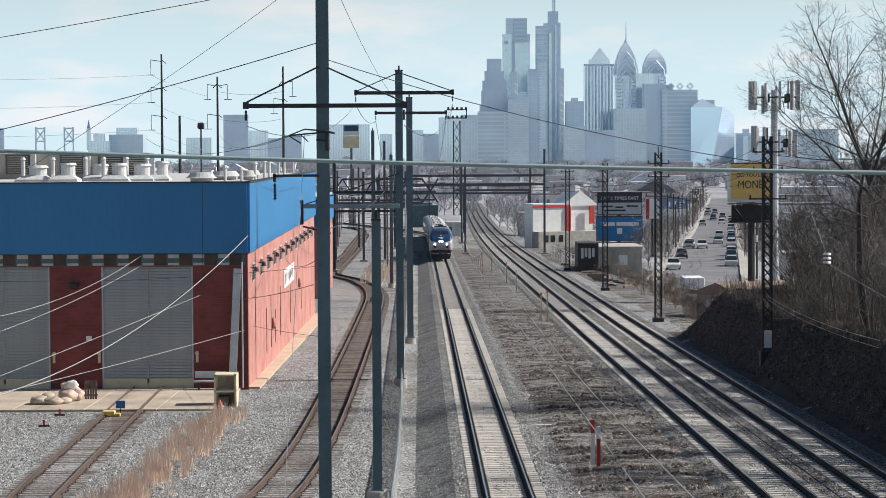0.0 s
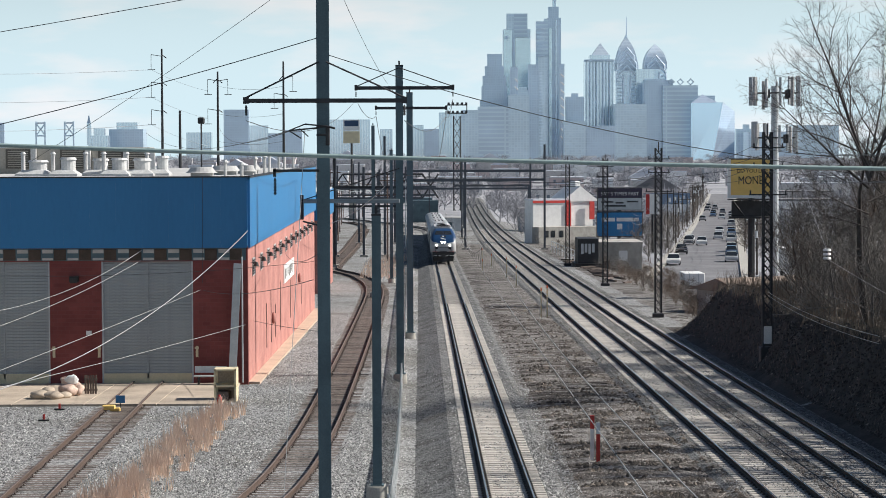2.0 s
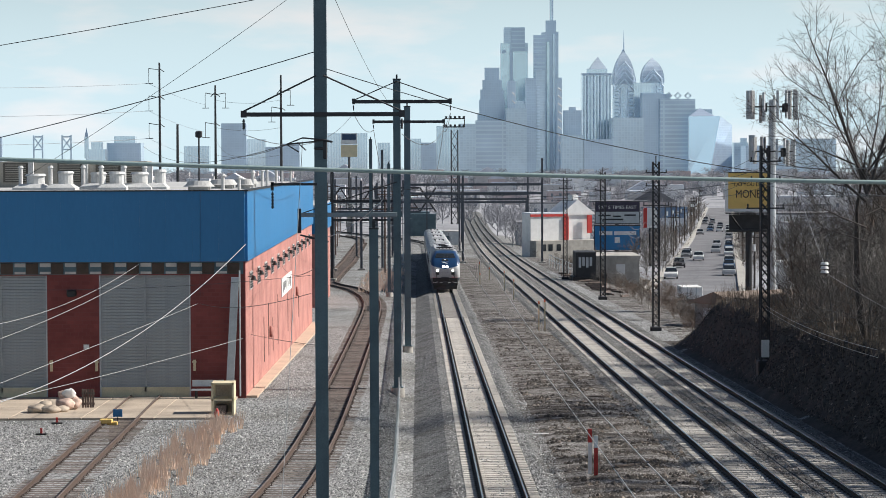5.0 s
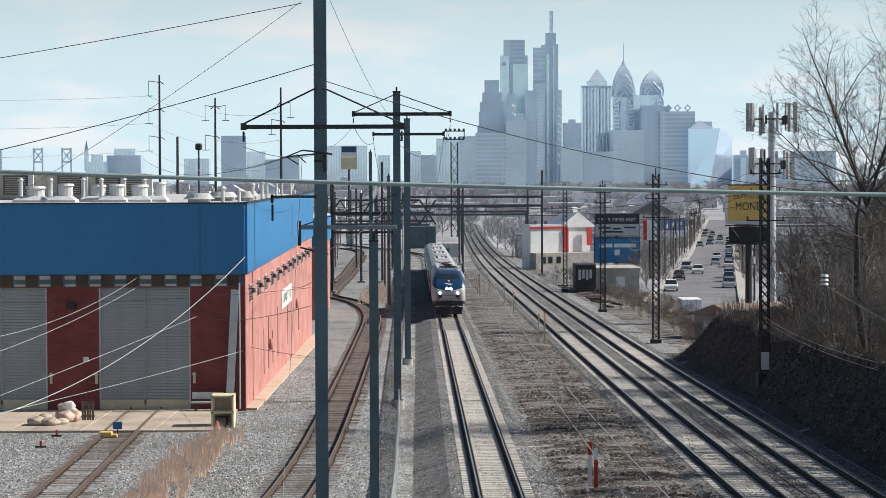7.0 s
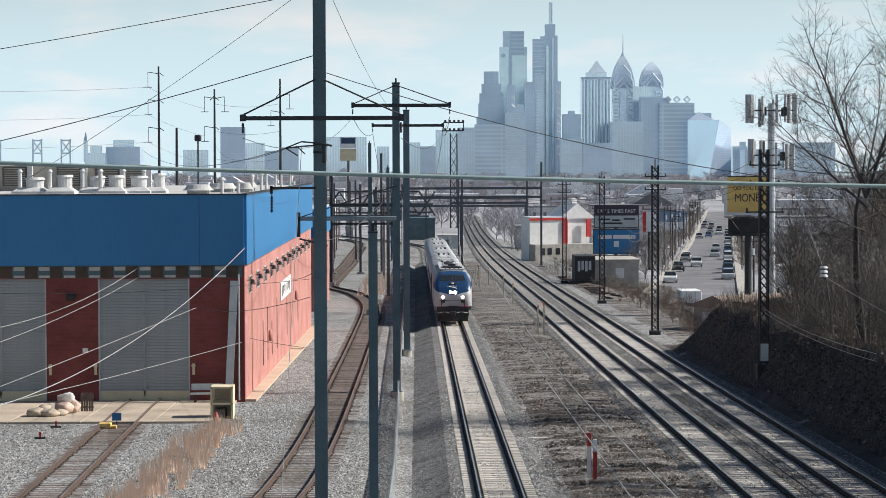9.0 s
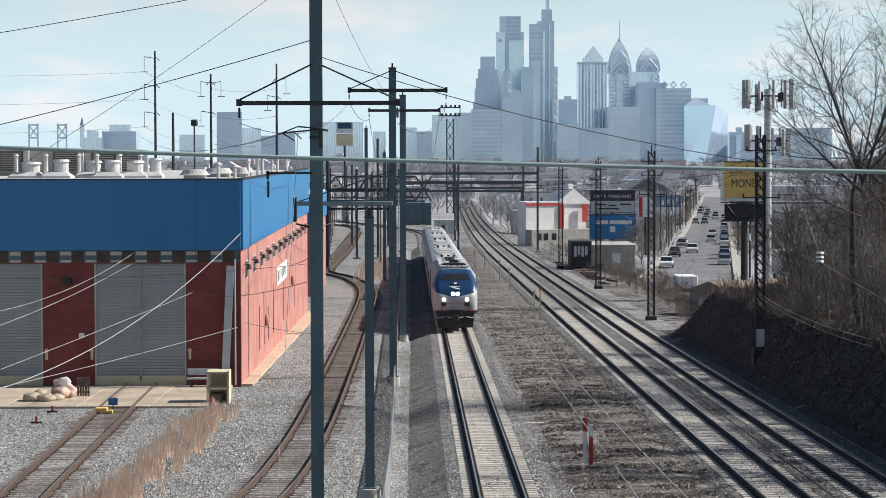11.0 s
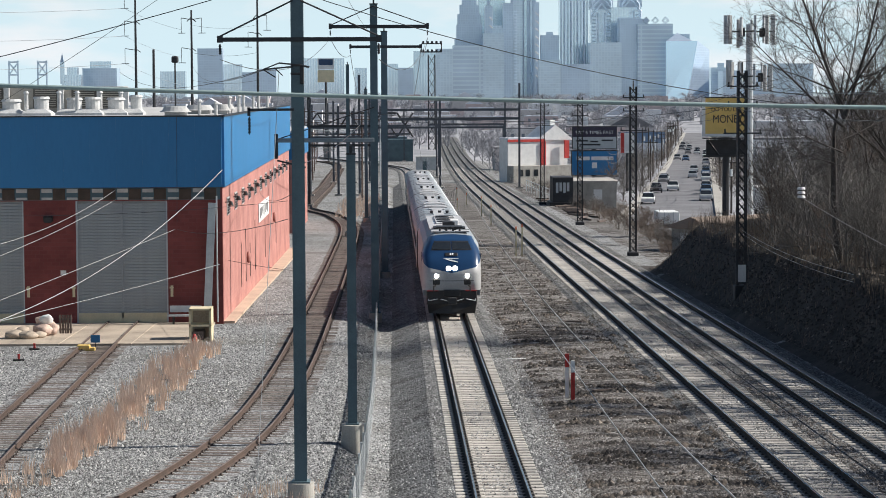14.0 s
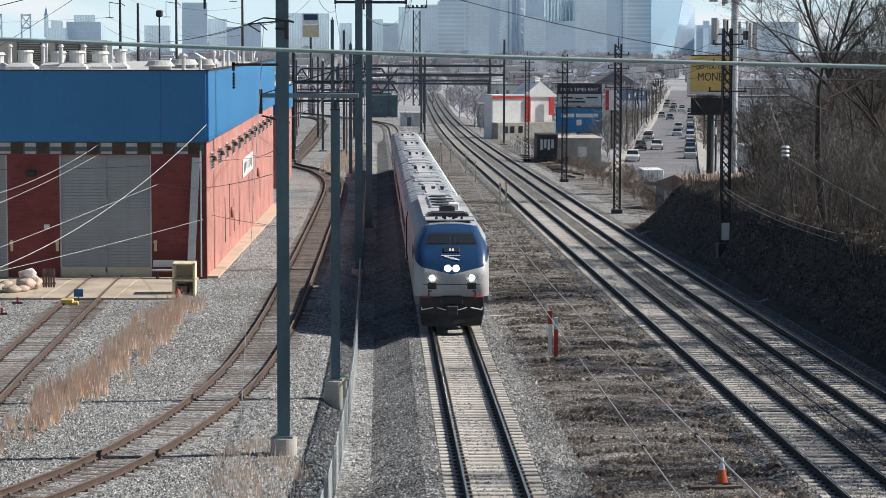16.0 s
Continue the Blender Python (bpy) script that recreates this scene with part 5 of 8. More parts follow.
def build_loco():
    L = thing("locomotive", "blue and silver diesel passenger locomotive with lit headlamps", "locomotive")
    HW = 1.53
    # nose profile: set-back of the front at each height, from sill to roof
    prof = [(1.36, 0.06), (1.75, 0.0), (2.3, 0.05), (2.75, 0.30), (3.0, 0.52), (3.25, 0.80), (3.46, 1.02), (3.83, 1.45), (4.05, 1.9), (4.16, 2.4)]

    def nose_y(z):
        for (a, ya), (b, yb) in zip(prof, prof[1:]):
            if a <= z <= b:
                return ya + (yb - ya) * (z - a) / (b - a)
        return prof[-1][1]

    def half_at(z):
        return HW if z < 3.0 else HW - 0.42 * smoothstep(3.0, 4.2, z) ** 1.2

    def nose_patch(name, za_f, zb_f, material, label, u0=-1.0, u1=1.0, off=0.0, nu=16, nz=10):
        """Part of the nose between two heights that vary across it, wrapped back round the corners."""
        verts, faces = [], []
        for j in range(nz + 1):
            for i in range(nu + 1):
                u = u0 + (u1 - u0) * i / nu
                z = za_f(u) + (zb_f(u) - za_f(u)) * j / nz
                hw = half_at(z)
                wrap = max(0.0, abs(u) - 0.78) / 0.22
                x = math.copysign(min(abs(u) / 0.93, 1.0) * hw, u)
                y = nose_y(z) + 0.10 * min(abs(u), 0.8) ** 2 + 0.75 * wrap ** 1.6 - off
                verts.append((x + math.copysign(off * 0.3, u), y, z))
        for j in range(nz):
            for i in range(nu):
                b0 = j * (nu + 1) + i
                faces.append((b0, b0 + 1, b0 + nu + 2, b0 + nu + 1))
        ob = mesh_ob(name, verts, faces, material, L, smooth=True)
        ob["label"] = label
        return ob

    low = lambda u: 1.38
    seam = lambda u: 2.27 + 0.30 * min(abs(u), 0.78) / 0.78 + 0.40 * max(0.0, abs(u) - 0.78) / 0.22
    top = lambda u: 4.16 - 0.10 * abs(u) ** 2
    nose_patch("nose_lower", low, seam, M_LOCOGREY, "silver lower nose")
    nose_patch("nose_upper", seam, top, M_TRAINBLUE, "blue upper nose and cab front")
    for a, b in ((-0.66, -0.03), (0.03, 0.66)):
        nose_patch("windshield_gasket", lambda u: 3.40, lambda u: 3.86, M_BLACK, "black rubber gasket", a - 0.02, b + 0.02, 0.010, 6, 3)
        nose_patch("windshield", lambda u: 3.45, lambda u: 3.81, M_WINDOW, "dark windshield", a, b, 0.022, 6, 3)
    nose_patch("nose_seam", lambda u: 1.86, lambda u: 1.89, M_DARK, "thin dark panel joint", -0.7, 0.7, 0.006, 8, 1)
    # cab sides, body, roof
    bm = bmesh.new()
    rings = [[(x, y, z) for x, y, z in car_section(y, HW, 1.05, 3.15, zt)] for y, zt in ((0.78, 3.2), (2.3, 4.05), (2.55, 4.22), (6.0, 4.28), (20.7, 4.28), (20.85, 4.2))]
    for k, r in enumerate(rings[:1]):
        rings[k] = [(x * 0.99, y + max(0, (z - 2.2) * 0.75), z) for x, y, z in r]
    loft(bm, rings)
    part("body", bm, M_SILVER, L, "silver body sides")
    for s in (-1, 1):
        part("blue_flank", boxes((s * (HW + 0.004) - 0.004, s * (HW + 0.004) + 0.004, 1.3, 5.5, 2.35, 3.2)), M_TRAINBLUE, L)
        part("cab_window", boxes((s * (HW + 0.012) - 0.006, s * (HW + 0.012) + 0.006, 2.2, 3.3, 2.75, 3.25)), M_WINDOW, L)
    # roof: sooty panels, fans, horns, exhaust
    part("roof_panel", boxes((-1.0, 1.0, 2.7, 4.3, 4.24, 4.30), (-1.05, 1.05, 4.5, 8.6, 4.25, 4.32), (-1.05, 1.05, 8.8, 20.4, 4.25, 4.31)), M_LOCOROOF, L, "grey sooty roof panels")
    for x in (-0.55, -0.2, 0.15, 0.5):
        part("roof_fitting", rods(((x, 3.0, 4.28), (x, 3.0, 4.42), 0.07, 0.05)), M_BLACK, L)
    h = part("horn", rods(((-0.25, 3.3, 4.42), (-0.25, 2.9, 4.42), 0.05, 0.09), ((0.0, 3.3, 4.46), (0.0, 2.85, 4.46), 0.05, 0.09), ((0.25, 3.3, 4.42), (0.25, 2.9, 4.42), 0.05, 0.09)), M_BLACK, L, "black air horns")
    part("roof_grille", boxes((-0.85, 0.85, 4.6, 6.3, 4.32, 4.40), (-0.7, 0.7, 4.7, 6.2, 4.40, 4.44)), M_BLACK, L, "black roof grille")
    part("exhaust_duct", boxes((-0.3, 0.35, 7.2, 8.1, 4.30, 4.55), (-0.2, 0.25, 7.3, 8.0, 4.55, 4.58)), M_DARK, L)
    for y in (11.0, 13.2, 15.4, 17.6):
        f = part("cooling_fan", boxes((-0.65, 0.65, y - 0.8, y + 0.8, 4.30, 4.40), bevel=0.04), M_LOCOROOF, L)
        bm = bmesh.new()
        bmesh.ops.create_cone(bm, cap_ends=True, segments=14, radius1=0.58, radius2=0.55, depth=0.06, matrix=Matrix.Translation((0, y, 4.42)))
        part("fan_guard", bm, M_BLACK, f)
    part("roof_hatch", boxes((0.15, 0.6, 8.9, 10.1, 4.3, 4.6), bevel=0.03), M_WHITE, L, "white roof hatch")
    # lamps
    def lamp(x, z, r, off):
        hd = new("headlamp")
        hd.parent = L
        y = nose_y(z) - off
        bm = bmesh.new()
        bmesh.ops.create_cone(bm, cap_ends=True, segments=14, radius1=r * 1.25, radius2=r * 1.25, depth=0.12, matrix=Matrix.Translation((x, y + 0.05, z)) @ Matrix.Rotation(radians(90), 4, "X"))
        part("bezel", bm, M_GALV, hd)
        bm = bmesh.new()
        bmesh.ops.create_uvsphere(bm, u_segments=12, v_segments=8, radius=r, matrix=Matrix.Translation((x, y - 0.02, z)) @ Matrix.Diagonal((1, 0.4, 1, 1)))
        part("lens", bm, M_LIGHT, hd, "glowing lens", smooth=True)
    lamp(-0.165, 2.50, 0.13, 0.02)
    lamp(0.165, 2.50, 0.13, 0.02)
    lamp(-0.80, 2.13, 0.115, -0.02)
    lamp(0.80, 2.13, 0.115, -0.02)
    for x in (-0.80, 0.80):
        mb = part("marker_box", boxes((x - 0.18, x + 0.18, -0.01, 0.2, 1.68, 1.95), bevel=0.02), M_BLACK, L, "dark marker lamp recess")
        part("marker_lens", boxes((x - 0.13, x - 0.02, -0.02, 0.0, 1.74, 1.9), (x + 0.02, x + 0.13, -0.02, 0.0, 1.74, 1.9), bevel=0.01), M_DARK, mb)
        part("grab_post", rods(((x * 1.17, -0.12, 1.30), (x * 1.17, -0.10, 1.62), 0.035), ((x * 1.17, -0.10, 1.62), (x * 1.05, -0.02, 1.62), 0.03)), M_BLACK, L)
    part("number_board", boxes((-0.32, 0.32, -0.02, 0.05, -0.12, 0.12), bevel=0.01), M_BLACK, L).matrix_basis = pose(0, nose_y(3.20) - 0.03, 3.20, -46)
    for i in range(2):
        part("number_bar", boxes((-0.09 + i * 0.11, -0.01 + i * 0.11, -0.03, -0.02, -0.07, 0.07)), M_WHITE, L).matrix_basis = pose(0, nose_y(3.20) - 0.03, 3.20, -46)
    for i in range(3):
        bm = bmesh.new()
        box(bm, -0.19, 0.19, -0.012, 0.0, -0.028, 0.028, Matrix.Translation((-0.12 + i * 0.13, 0, -0.03 * i)) @ Matrix.Rotation(radians(24), 4, "Y"))
        part("emblem_stripe", bm, M_WHITE, L).matrix_basis = pose(0, nose_y(2.93) - 0.02, 2.92, -44)
    part("emblem_bar", boxes((-0.42, 0.36, -0.012, 0.0, 0.09, 0.12)), M_WHITE, L).matrix_basis = pose(0, nose_y(2.93) - 0.02, 2.92, -44)
    # pilot, coupler, snowplough, steps
    part("pilot", boxes((-1.30, 1.30, 0.05, 0.9, 0.62, 1.37), (-0.45, 0.45, -0.06, 0.1, 1.05, 1.42), bevel=0.05), M_BLACK, L, "black pilot plate")
    bm = bmesh.new()
    loft(bm, [[(-1.20, 0.28, 0.18), (0, -0.12, 0.18), (1.20, 0.28, 0.18), (1.20, 0.9, 0.18), (-1.20, 0.9, 0.18)],
              [(-1.26, 0.1, 0.7), (0, -0.02, 0.7), (1.26, 0.1, 0.7), (1.26, 0.9, 0.7), (-1.26, 0.9, 0.7)]])
    part("snowplough", bm, M_BLACK, L)
    part("coupler", boxes((-0.16, 0.16, -0.45, 0.2, 0.72, 1.0), (-0.22, 0.22, -0.5, -0.25, 0.68, 1.04), bevel=0.03), M_DARK, L, "steel knuckle coupler")
    for s in (-1, 1):
        part("handrail", rods(((s * 0.75, -0.08, 0.95), (s * 1.2, 0.02, 0.85), 0.02), ((s * 1.2, 0.02, 0.85), (s * 1.28, 0.15, 1.15), 0.02), ((s * 0.25, -0.12, 0.85), (s * 0.6, -0.08, 0.95), 0.02)), M_WHITE, L)
        part("red_stripe", boxes((s * 1.0 - 0.3, s * 1.0 + 0.3, 0.0, 0.1, 1.345, 1.385)), M_RED, L)
    bogies(L, (4.0, 16.8))
    return L


def bogies(L, ys):
    for y in ys:
        b = new("truck")
        b.parent = L
        for s in (-1, 1):
            part("side_frame", boxes((s * 1.12 - 0.09, s * 1.12 + 0.09, y - 1.9, y + 1.9, 0.45, 0.85), bevel=0.04), M_DARK, b)
            for w in (-1.4, 1.4):
                bm = bmesh.new()
                bmesh.ops.create_cone(bm, cap_ends=True, segments=20, radius1=0.5, radius2=0.5, depth=0.13, matrix=Matrix.Translation((s * 0.76, y + w, 0.5)) @ Matrix.Rotation(radians(90), 4, "Y"))
                part("wheel", bm, M_DARK, b)
        for w in (-1.4, 1.4):
            part("axle", rods(((-0.75, y + w, 0.5), (0.75, y + w, 0.5), 0.09)), M_DARK, b)
    part("underframe", boxes((-1.2, 1.2, ys[0] + 2.2, ys[1] - 2.2, 0.45, 1.05), bevel=0.05), M_BLACK, L)


def build_coach():
    c = thing("coach", "stainless steel passenger coach with a rounded roof", "rail coach", group="train coaches")
    bm = bmesh.new()
    loft(bm, [car_section(y, hw, 1.0, zs, zt) for y, hw, zs, zt in ((0.25, 1.3, 2.9, 3.6), (0.45, 1.58, 3.0, 3.86), (25.4, 1.58, 3.0, 3.86), (25.6, 1.3, 2.9, 3.6))])
    part("body", bm, M_SILVER, c, "fluted stainless body")
    n = 9
    for i in range(n + 1):
        y = 0.8 + 24.2 * i / n
        pts = [(x * 1.004, y, 3.43 + (z - 3.43) * 1.012 if z > 3.43 else z) for x, _, z in car_section(y, 1.58, 1.0, 3.0, 3.86)[2:-2]]
        tube_path("roof_rib", pts, 0.035, M_GALV, c, 4)
    for y0, y1 in ((1.2, 3.6), (22.0, 24.4)):
        part("roof_unit", boxes((-0.8, 0.8, y0, y1, 3.82, 3.92), (-0.6, 0.6, y0 + 0.3, y1 - 0.3, 3.92, 3.95), bevel=0.02), M_LOCOROOF, c, "grey roof equipment cover")
    part("roof_walk", boxes((-0.35, 0.35, 4.2, 21.4, 3.83, 3.885)), M_LOCOROOF, c, "grey roof centre strip")
    for y in (7.0, 18.6):
        part("roof_hatch", boxes((-0.55, 0.55, y, y + 1.5, 3.84, 3.92), bevel=0.02), M_LOCOROOF, c)
    part("mid_band", loft(bmesh.new(), [[(px * 1.005, 12.85 + dy, 2.4 + (pz - 2.4) * 1.008) for px, _, pz in car_section(0, 1.58, 1.0, 3.0, 3.86)] for dy in (0.0, 0.14)]), M_DARK, c, "dark roof joint")
    for x in (-0.45, 0.1, 0.6):
        part("roof_vent", rods(((x, 13.4, 3.84), (x, 13.4, 4.02), 0.09, 0.12), seg=8), M_DARK, c)
    for y in (0.25, 25.35):
        part("end_band", [loft(bmesh.new(), [[(px * 1.006, y + dy, 2.4 + (pz - 2.4) * 1.006) for px, _, pz in car_section(0, 1.58, 1.0, 3.0, 3.86)] for dy in (0.0, 0.28)])][0], M_DARK, c, "dark end band")
    for s in (-1, 1):
        part("window_band", boxes((s * 1.585 - 0.01, s * 1.585 + 0.01, 3.2, 22.4, 2.05, 2.65)), M_WINDOW, c, "dark window band")
        part("stripe", boxes((s * 1.585 - 0.007, s * 1.585 + 0.007, 0.6, 25.2, 1.75, 1.95)), M_TRAINBLUE, c)
        part("door", boxes((s * 1.585 - 0.008, s * 1.585 + 0.008, 1.0, 1.9, 1.05, 3.0)), M_GALV, c)
    part("gangway", boxes((-1.35, 1.35, -0.43, 0.28, 1.0, 3.5), bevel=0.1), M_BLACK, c, "black rubber gangway bellows")
    part("gangway", boxes((-1.3, 1.3, 25.57, 25.9, 1.0, 3.45), bevel=0.08), M_BLACK, c)
    bogies(c, (3.2, 22.6))
    return c


LOCO = build_loco()
COACHES = [build_coach()]
for _i in range(4):
    COACHES.append(copy_thing(COACHES[0], Matrix.Identity(4)))


def main_line(y):
    """Rail level of the main track at a y of the shrunk place."""
    q = plan_y(y)
    return toward_eye((interp(MAIN, q), q, grade(q)))


def on_track(y_front, length):
    """Pose of a car whose front end stands at y_front on the main track."""
    pa, pb = main_line(y_front + length * 0.14), main_line(y_front + length * 0.86)
    d = (pb - pa).normalized()
    o = pa - d * (length * 0.14)
    x = d.cross(Vector((0, 0, 1))).normalized()
    z = x.cross(d)
    return Matrix(((x.x, d.x, z.x, o.x), (x.y, d.y, z.y, o.y), (x.z, d.z, z.z, o.z), (0, 0, 0, 1)))


# ---- overhead cable by the bridge ----
wire("span_cable", (-9, 20.0, 10.68), (9, 20.0, 10.14), 0.10, 0.020, M_PATINA, "thick pale green span cable across the tracks", n=20)


# ---- gantries and far railway structures ----
def gantry(y, x0, x1, beams, th, legs, ztop, label="dark steel catenary gantry across the tracks"):
    # From y 340 on, gantries take the haze-paled steel.
    steel = M_DARK if y < 340 else M_FARSTEEL
    g = thing("gantry", label, "catenary gantry", group="gantries")
    for x, top in zip(legs, ztop):
        part("column", boxes((x - 0.18, x + 0.18, y - 0.18, y + 0.18, ground_z(x, y) - 0.3, top)), steel, g)
        part("column_base", boxes((x - 0.6, x + 0.6, y - 0.6, y + 0.6, ground_z(x, y) - 0.4, ground_z(x, y) + 0.3)), M_CONC, g)
    for z in beams:
        b = part("beam", boxes((x0, x1, y - th / 2, y + th / 2, z - th / 2, z + th / 2)), steel, g)
        x = x0 + 2.0
        while x < x1 - 1:
            bm = bmesh.new()
            insulator(bm, (x, y, z - th / 2), 0.9, 0.12, 4)
            part("insulator", bm, steel, b)
            x += 3.6
    return g


def build_gantries():
    gantry(386, -3.0, 21.4, (6.5, 4.95), 0.42, (21.4, -2.6, 7.5), (11.1, 8.0, 8.2))
    gantry(470, -6.0, 23.0, (3.6, 1.9), 0.42, (23.0, 8.4, -5.6), (7.5, 8.0, 6.0))
    gantry(560, 8.0, 27.0, (1.0,), 0.5, (27.0, 10.5), (1.2, 3.0))
    gantry(300, -12.0, -3.2, (5.2, 2.6), 0.32, (-12.0, -6.6, -3.4), (9.5, 9.0, 8.6))
    gantry(345, -14.5, -2.2, (4.2,), 0.32, (-13.6, -9.2, -5.9), (8.8, 7.6, 12.4))
    gantry(430, -17.5, -1.0, (3.0, 0.8), 0.4, (-17.0, -12.4, -8.4, -5.4), (7.5, 7.8, 6.4, 8.4))
    gantry(520, -21, 0.0, (1.4, -1.2), 0.45, (-20, -15, -10.5, -4), (6.5, 6.8, 5, 6.2))
    gantry(640, -28, 4.0, (-0.6, -3.0), 0.5, (-27, -20, -14, -7, 2), (5.5, 6, 5, 5, 4))
    # lower boxed arm on the third pole's line
    p = thing("bracket_beam", "grey boxed steel beam carried by a catenary pole", "catenary beam")
    part("beam", boxes((-6.9, -1.3, 125.1, 125.4, 7.32, 7.56), bevel=0.02), M_POLEL, p)
    part("end_drop", boxes((-6.95, -6.75, 125.1, 125.4, 6.4, 7.8), bevel=0.02), M_DARK, p)
    part("strut", rods(((-6.8, 125.2, 6.3), (-5.2, 125.2, 5.9), 0.05), ((-6.8, 125.2, 7.5), (-1.3, 125.2, 9.3), 0.03)), M_DARK, p)
    # overpass in the distance
    o = thing("overpass", "dark steel overpass far down the line", "bridge")
    part("deck", boxes((-60, 3, 690, 700, -6.4, -5.0)), M_POLE, o)
    for x in (-40, -22, -9, 2):
        part("pier", boxes((x - 1, x + 1, 692, 698, -14, -6.4)), M_CONC, o)
    part("abutment", boxes((-2.8, 4.6, 640, 646, -13, -4.6)), M_POLE, o, "dark blue-grey abutment wall")
    for k in range(7):
        x = -30 + k * 5
        part("truss_bar", rods(((x, 691, -5), (x + 5, 691, 2.5 if k % 2 == 0 else -5), 0.25), ((x, 691, -5 if k % 2 == 0 else 2.5), (x + 5, 691, -5 if k % 2 else 2.5), 0.2)), M_DARK, o)
    part("top_chord", rods(((-25, 691, 2.5), (0, 691, 2.5), 0.3), ((0, 691, 2.5), (5, 691, -5), 0.3)), M_DARK, o)
    h = thing("equipment_hut", "grey metal signal hut beside the tracks", "hut")
    z = ground_z(7, 540)
    part("body", boxes((4.6, 9.6, 540, 546, z - 0.2, z + 3.2), bevel=0.05), M_GALV, h)
    part("roof", boxes((4.3, 9.9, 539.6, 546.4, z + 3.2, z + 3.4)), M_ROOF, h)
    part("door", boxes((6.2, 7.2, 539.95, 540, z, z + 2.2)), M_POLE, h)
    for k, (x, y, z1, z2) in enumerate(((12.6, 800, -15, 26.2),)):
        f = thing("floodlight_tower", "steel lattice tower with a floodlight frame", "floodlight")
        for sx_ in (-1.2, 1.2):
            part("leg", rods(((x + sx_, y, z1), (x + sx_, y, z2 - 4), 0.25)), M_DARK, f)
        for q in range(9):
            zz = z1 + (z2 - 4 - z1) * q / 9
            part("brace", rods(((x - 1.2, y, zz), (x + 1.2, y, zz + 4), 0.12), ((x + 1.2, y, zz), (x - 1.2, y, zz + 4), 0.12)), M_DARK, f)
        part("frame", rods(((x - 3.6, y, z2), (x + 3.6, y, z2), 0.2), ((x - 3.6, y, z2 - 3), (x + 3.6, y, z2 - 3), 0.2), ((x - 3.6, y, z2 - 3), (x - 3.6, y, z2), 0.2), ((x + 3.6, y, z2 - 3), (x + 3.6, y, z2), 0.2)), M_DARK, f)
        for i in range(5):
            for zz in (z2, z2 - 3):
                part("floodlight", boxes((x - 3.4 + i * 1.6, x - 2.6 + i * 1.6, y - 0.5, y, zz, zz + 0.9)), M_DARK, f)
    # pale sign on a tall post, unreadable
    s = thing("pole_sign", "faded white, blue and tan sign on a tall post", "sign")
    part("post", rods(((-22.4, 700, -14), (-22.4, 700, 14), 0.4)), M_DARK, s)
    part("upper_panel", boxes((-25, -19.8, 699, 699.6, 16.2, 19.7)), M_WHITE, s)
    part("blue_band", boxes((-24.6, -20.2, 698.9, 699.0, 17.6, 19.4)), M_TRAINBLUE, s)
    part("lower_panel", boxes((-25, -19.8, 699, 699.6, 12.2, 16.0)), M_CREAM, s)


build_gantries()


def build_masts():
    """Slim rusty masts and wires that crowd the junction beyond the shop."""
    rng = random.Random(17)
    for k in range(34):
        y = rng.uniform(310, 720)
        x = rng.uniform(-0.045 * y, -0.006 * y)
        if abs(x - interp(YARD, y)) < 2.2 or abs(x - interp(MAIN, y)) < 2.4:
            continue
        z = ground_z(x, y)
        h = rng.uniform(9, 15)
        m = thing("line_mast", "slim rusty line mast at the junction", "mast", group="junction masts")
        part("shaft", rods(((x, y, z - 0.3), (x, y, z + h), 0.16, 0.11), seg=6), M_RUSTY if k % 3 else M_GALV, m)
        for q in range(rng.randint(1, 2)):
            zz = z + h - 0.6 - q * 2.2
            part("arm", boxes((x - rng.uniform(1, 3.5), x + rng.uniform(0.6, 3), y - 0.08, y + 0.08, zz - 0.07, zz + 0.07)), M_RUSTY, m)
    for k in range(22):
        y = rng.uniform(300, 620)
        z = grade(y) + rng.uniform(6.0, 11.5)
        wire("junction_wire", (-0.043 * y, y, z), (-0.004 * y, y + rng.uniform(-40, 60), z + rng.uniform(-1.2, 1.2)), rng.uniform(0.2, 1.4), 0.035, M_POLEL if k % 2 else M_WIRE, "thin wire among the junction masts")


build_masts()


def power_pole(x, y, ztop, arms):
    p = thing("transmission_pole", "tall thin steel transmission pole", "power pole", group="transmission poles")
    part("shaft", rods(((x, y, ground_z(x, y) - 0.5), (x, y, ztop), 0.28, 0.13), seg=8), M_DARK, p)
    for z, s in arms:
        a = part("arm", rods(((x, y, z), (x + s, y, z + 0.25), 0.05), ((x + s, y, z + 0.25), (x + s, y, z - 2.0), 0.04), ((x + s - 0.5, y, z - 2.0), (x + s + 0.6, y, z - 2.0), 0.05)), M_DARK, p)
        part("insulator", rods(((x - 0.1, y, z + 0.3), (x - s * 0.45, y, z - 0.3), 0.06)), M_DARK, a)


power_pole(-38.8, 330, 25.4, ((24.3, -1.6), (20.2, -1.6), (16.1, -1.6)))
power_pole(-30.5, 330, 22.0, ((20.6, 1.5), (20.6, -1.5), (16.2, -1.5)))
power_pole(-20.7, 330, 23.5, ((21.0, 1.4), (18.5, -1.4)))
power_pole(-27.4, 250, 14.8, ())
_m = thing("light_mast", "slim lighting mast with a round lamp ring", "light mast")
part("shaft", rods(((-40, 400, -8), (-40, 400, 15), 0.16)), M_DARK, _m)
part("lamp_ring", boxes((-40.6, -39.4, 399.4, 400.6, 15, 16.2), bevel=0.2), M_DARK, _m)


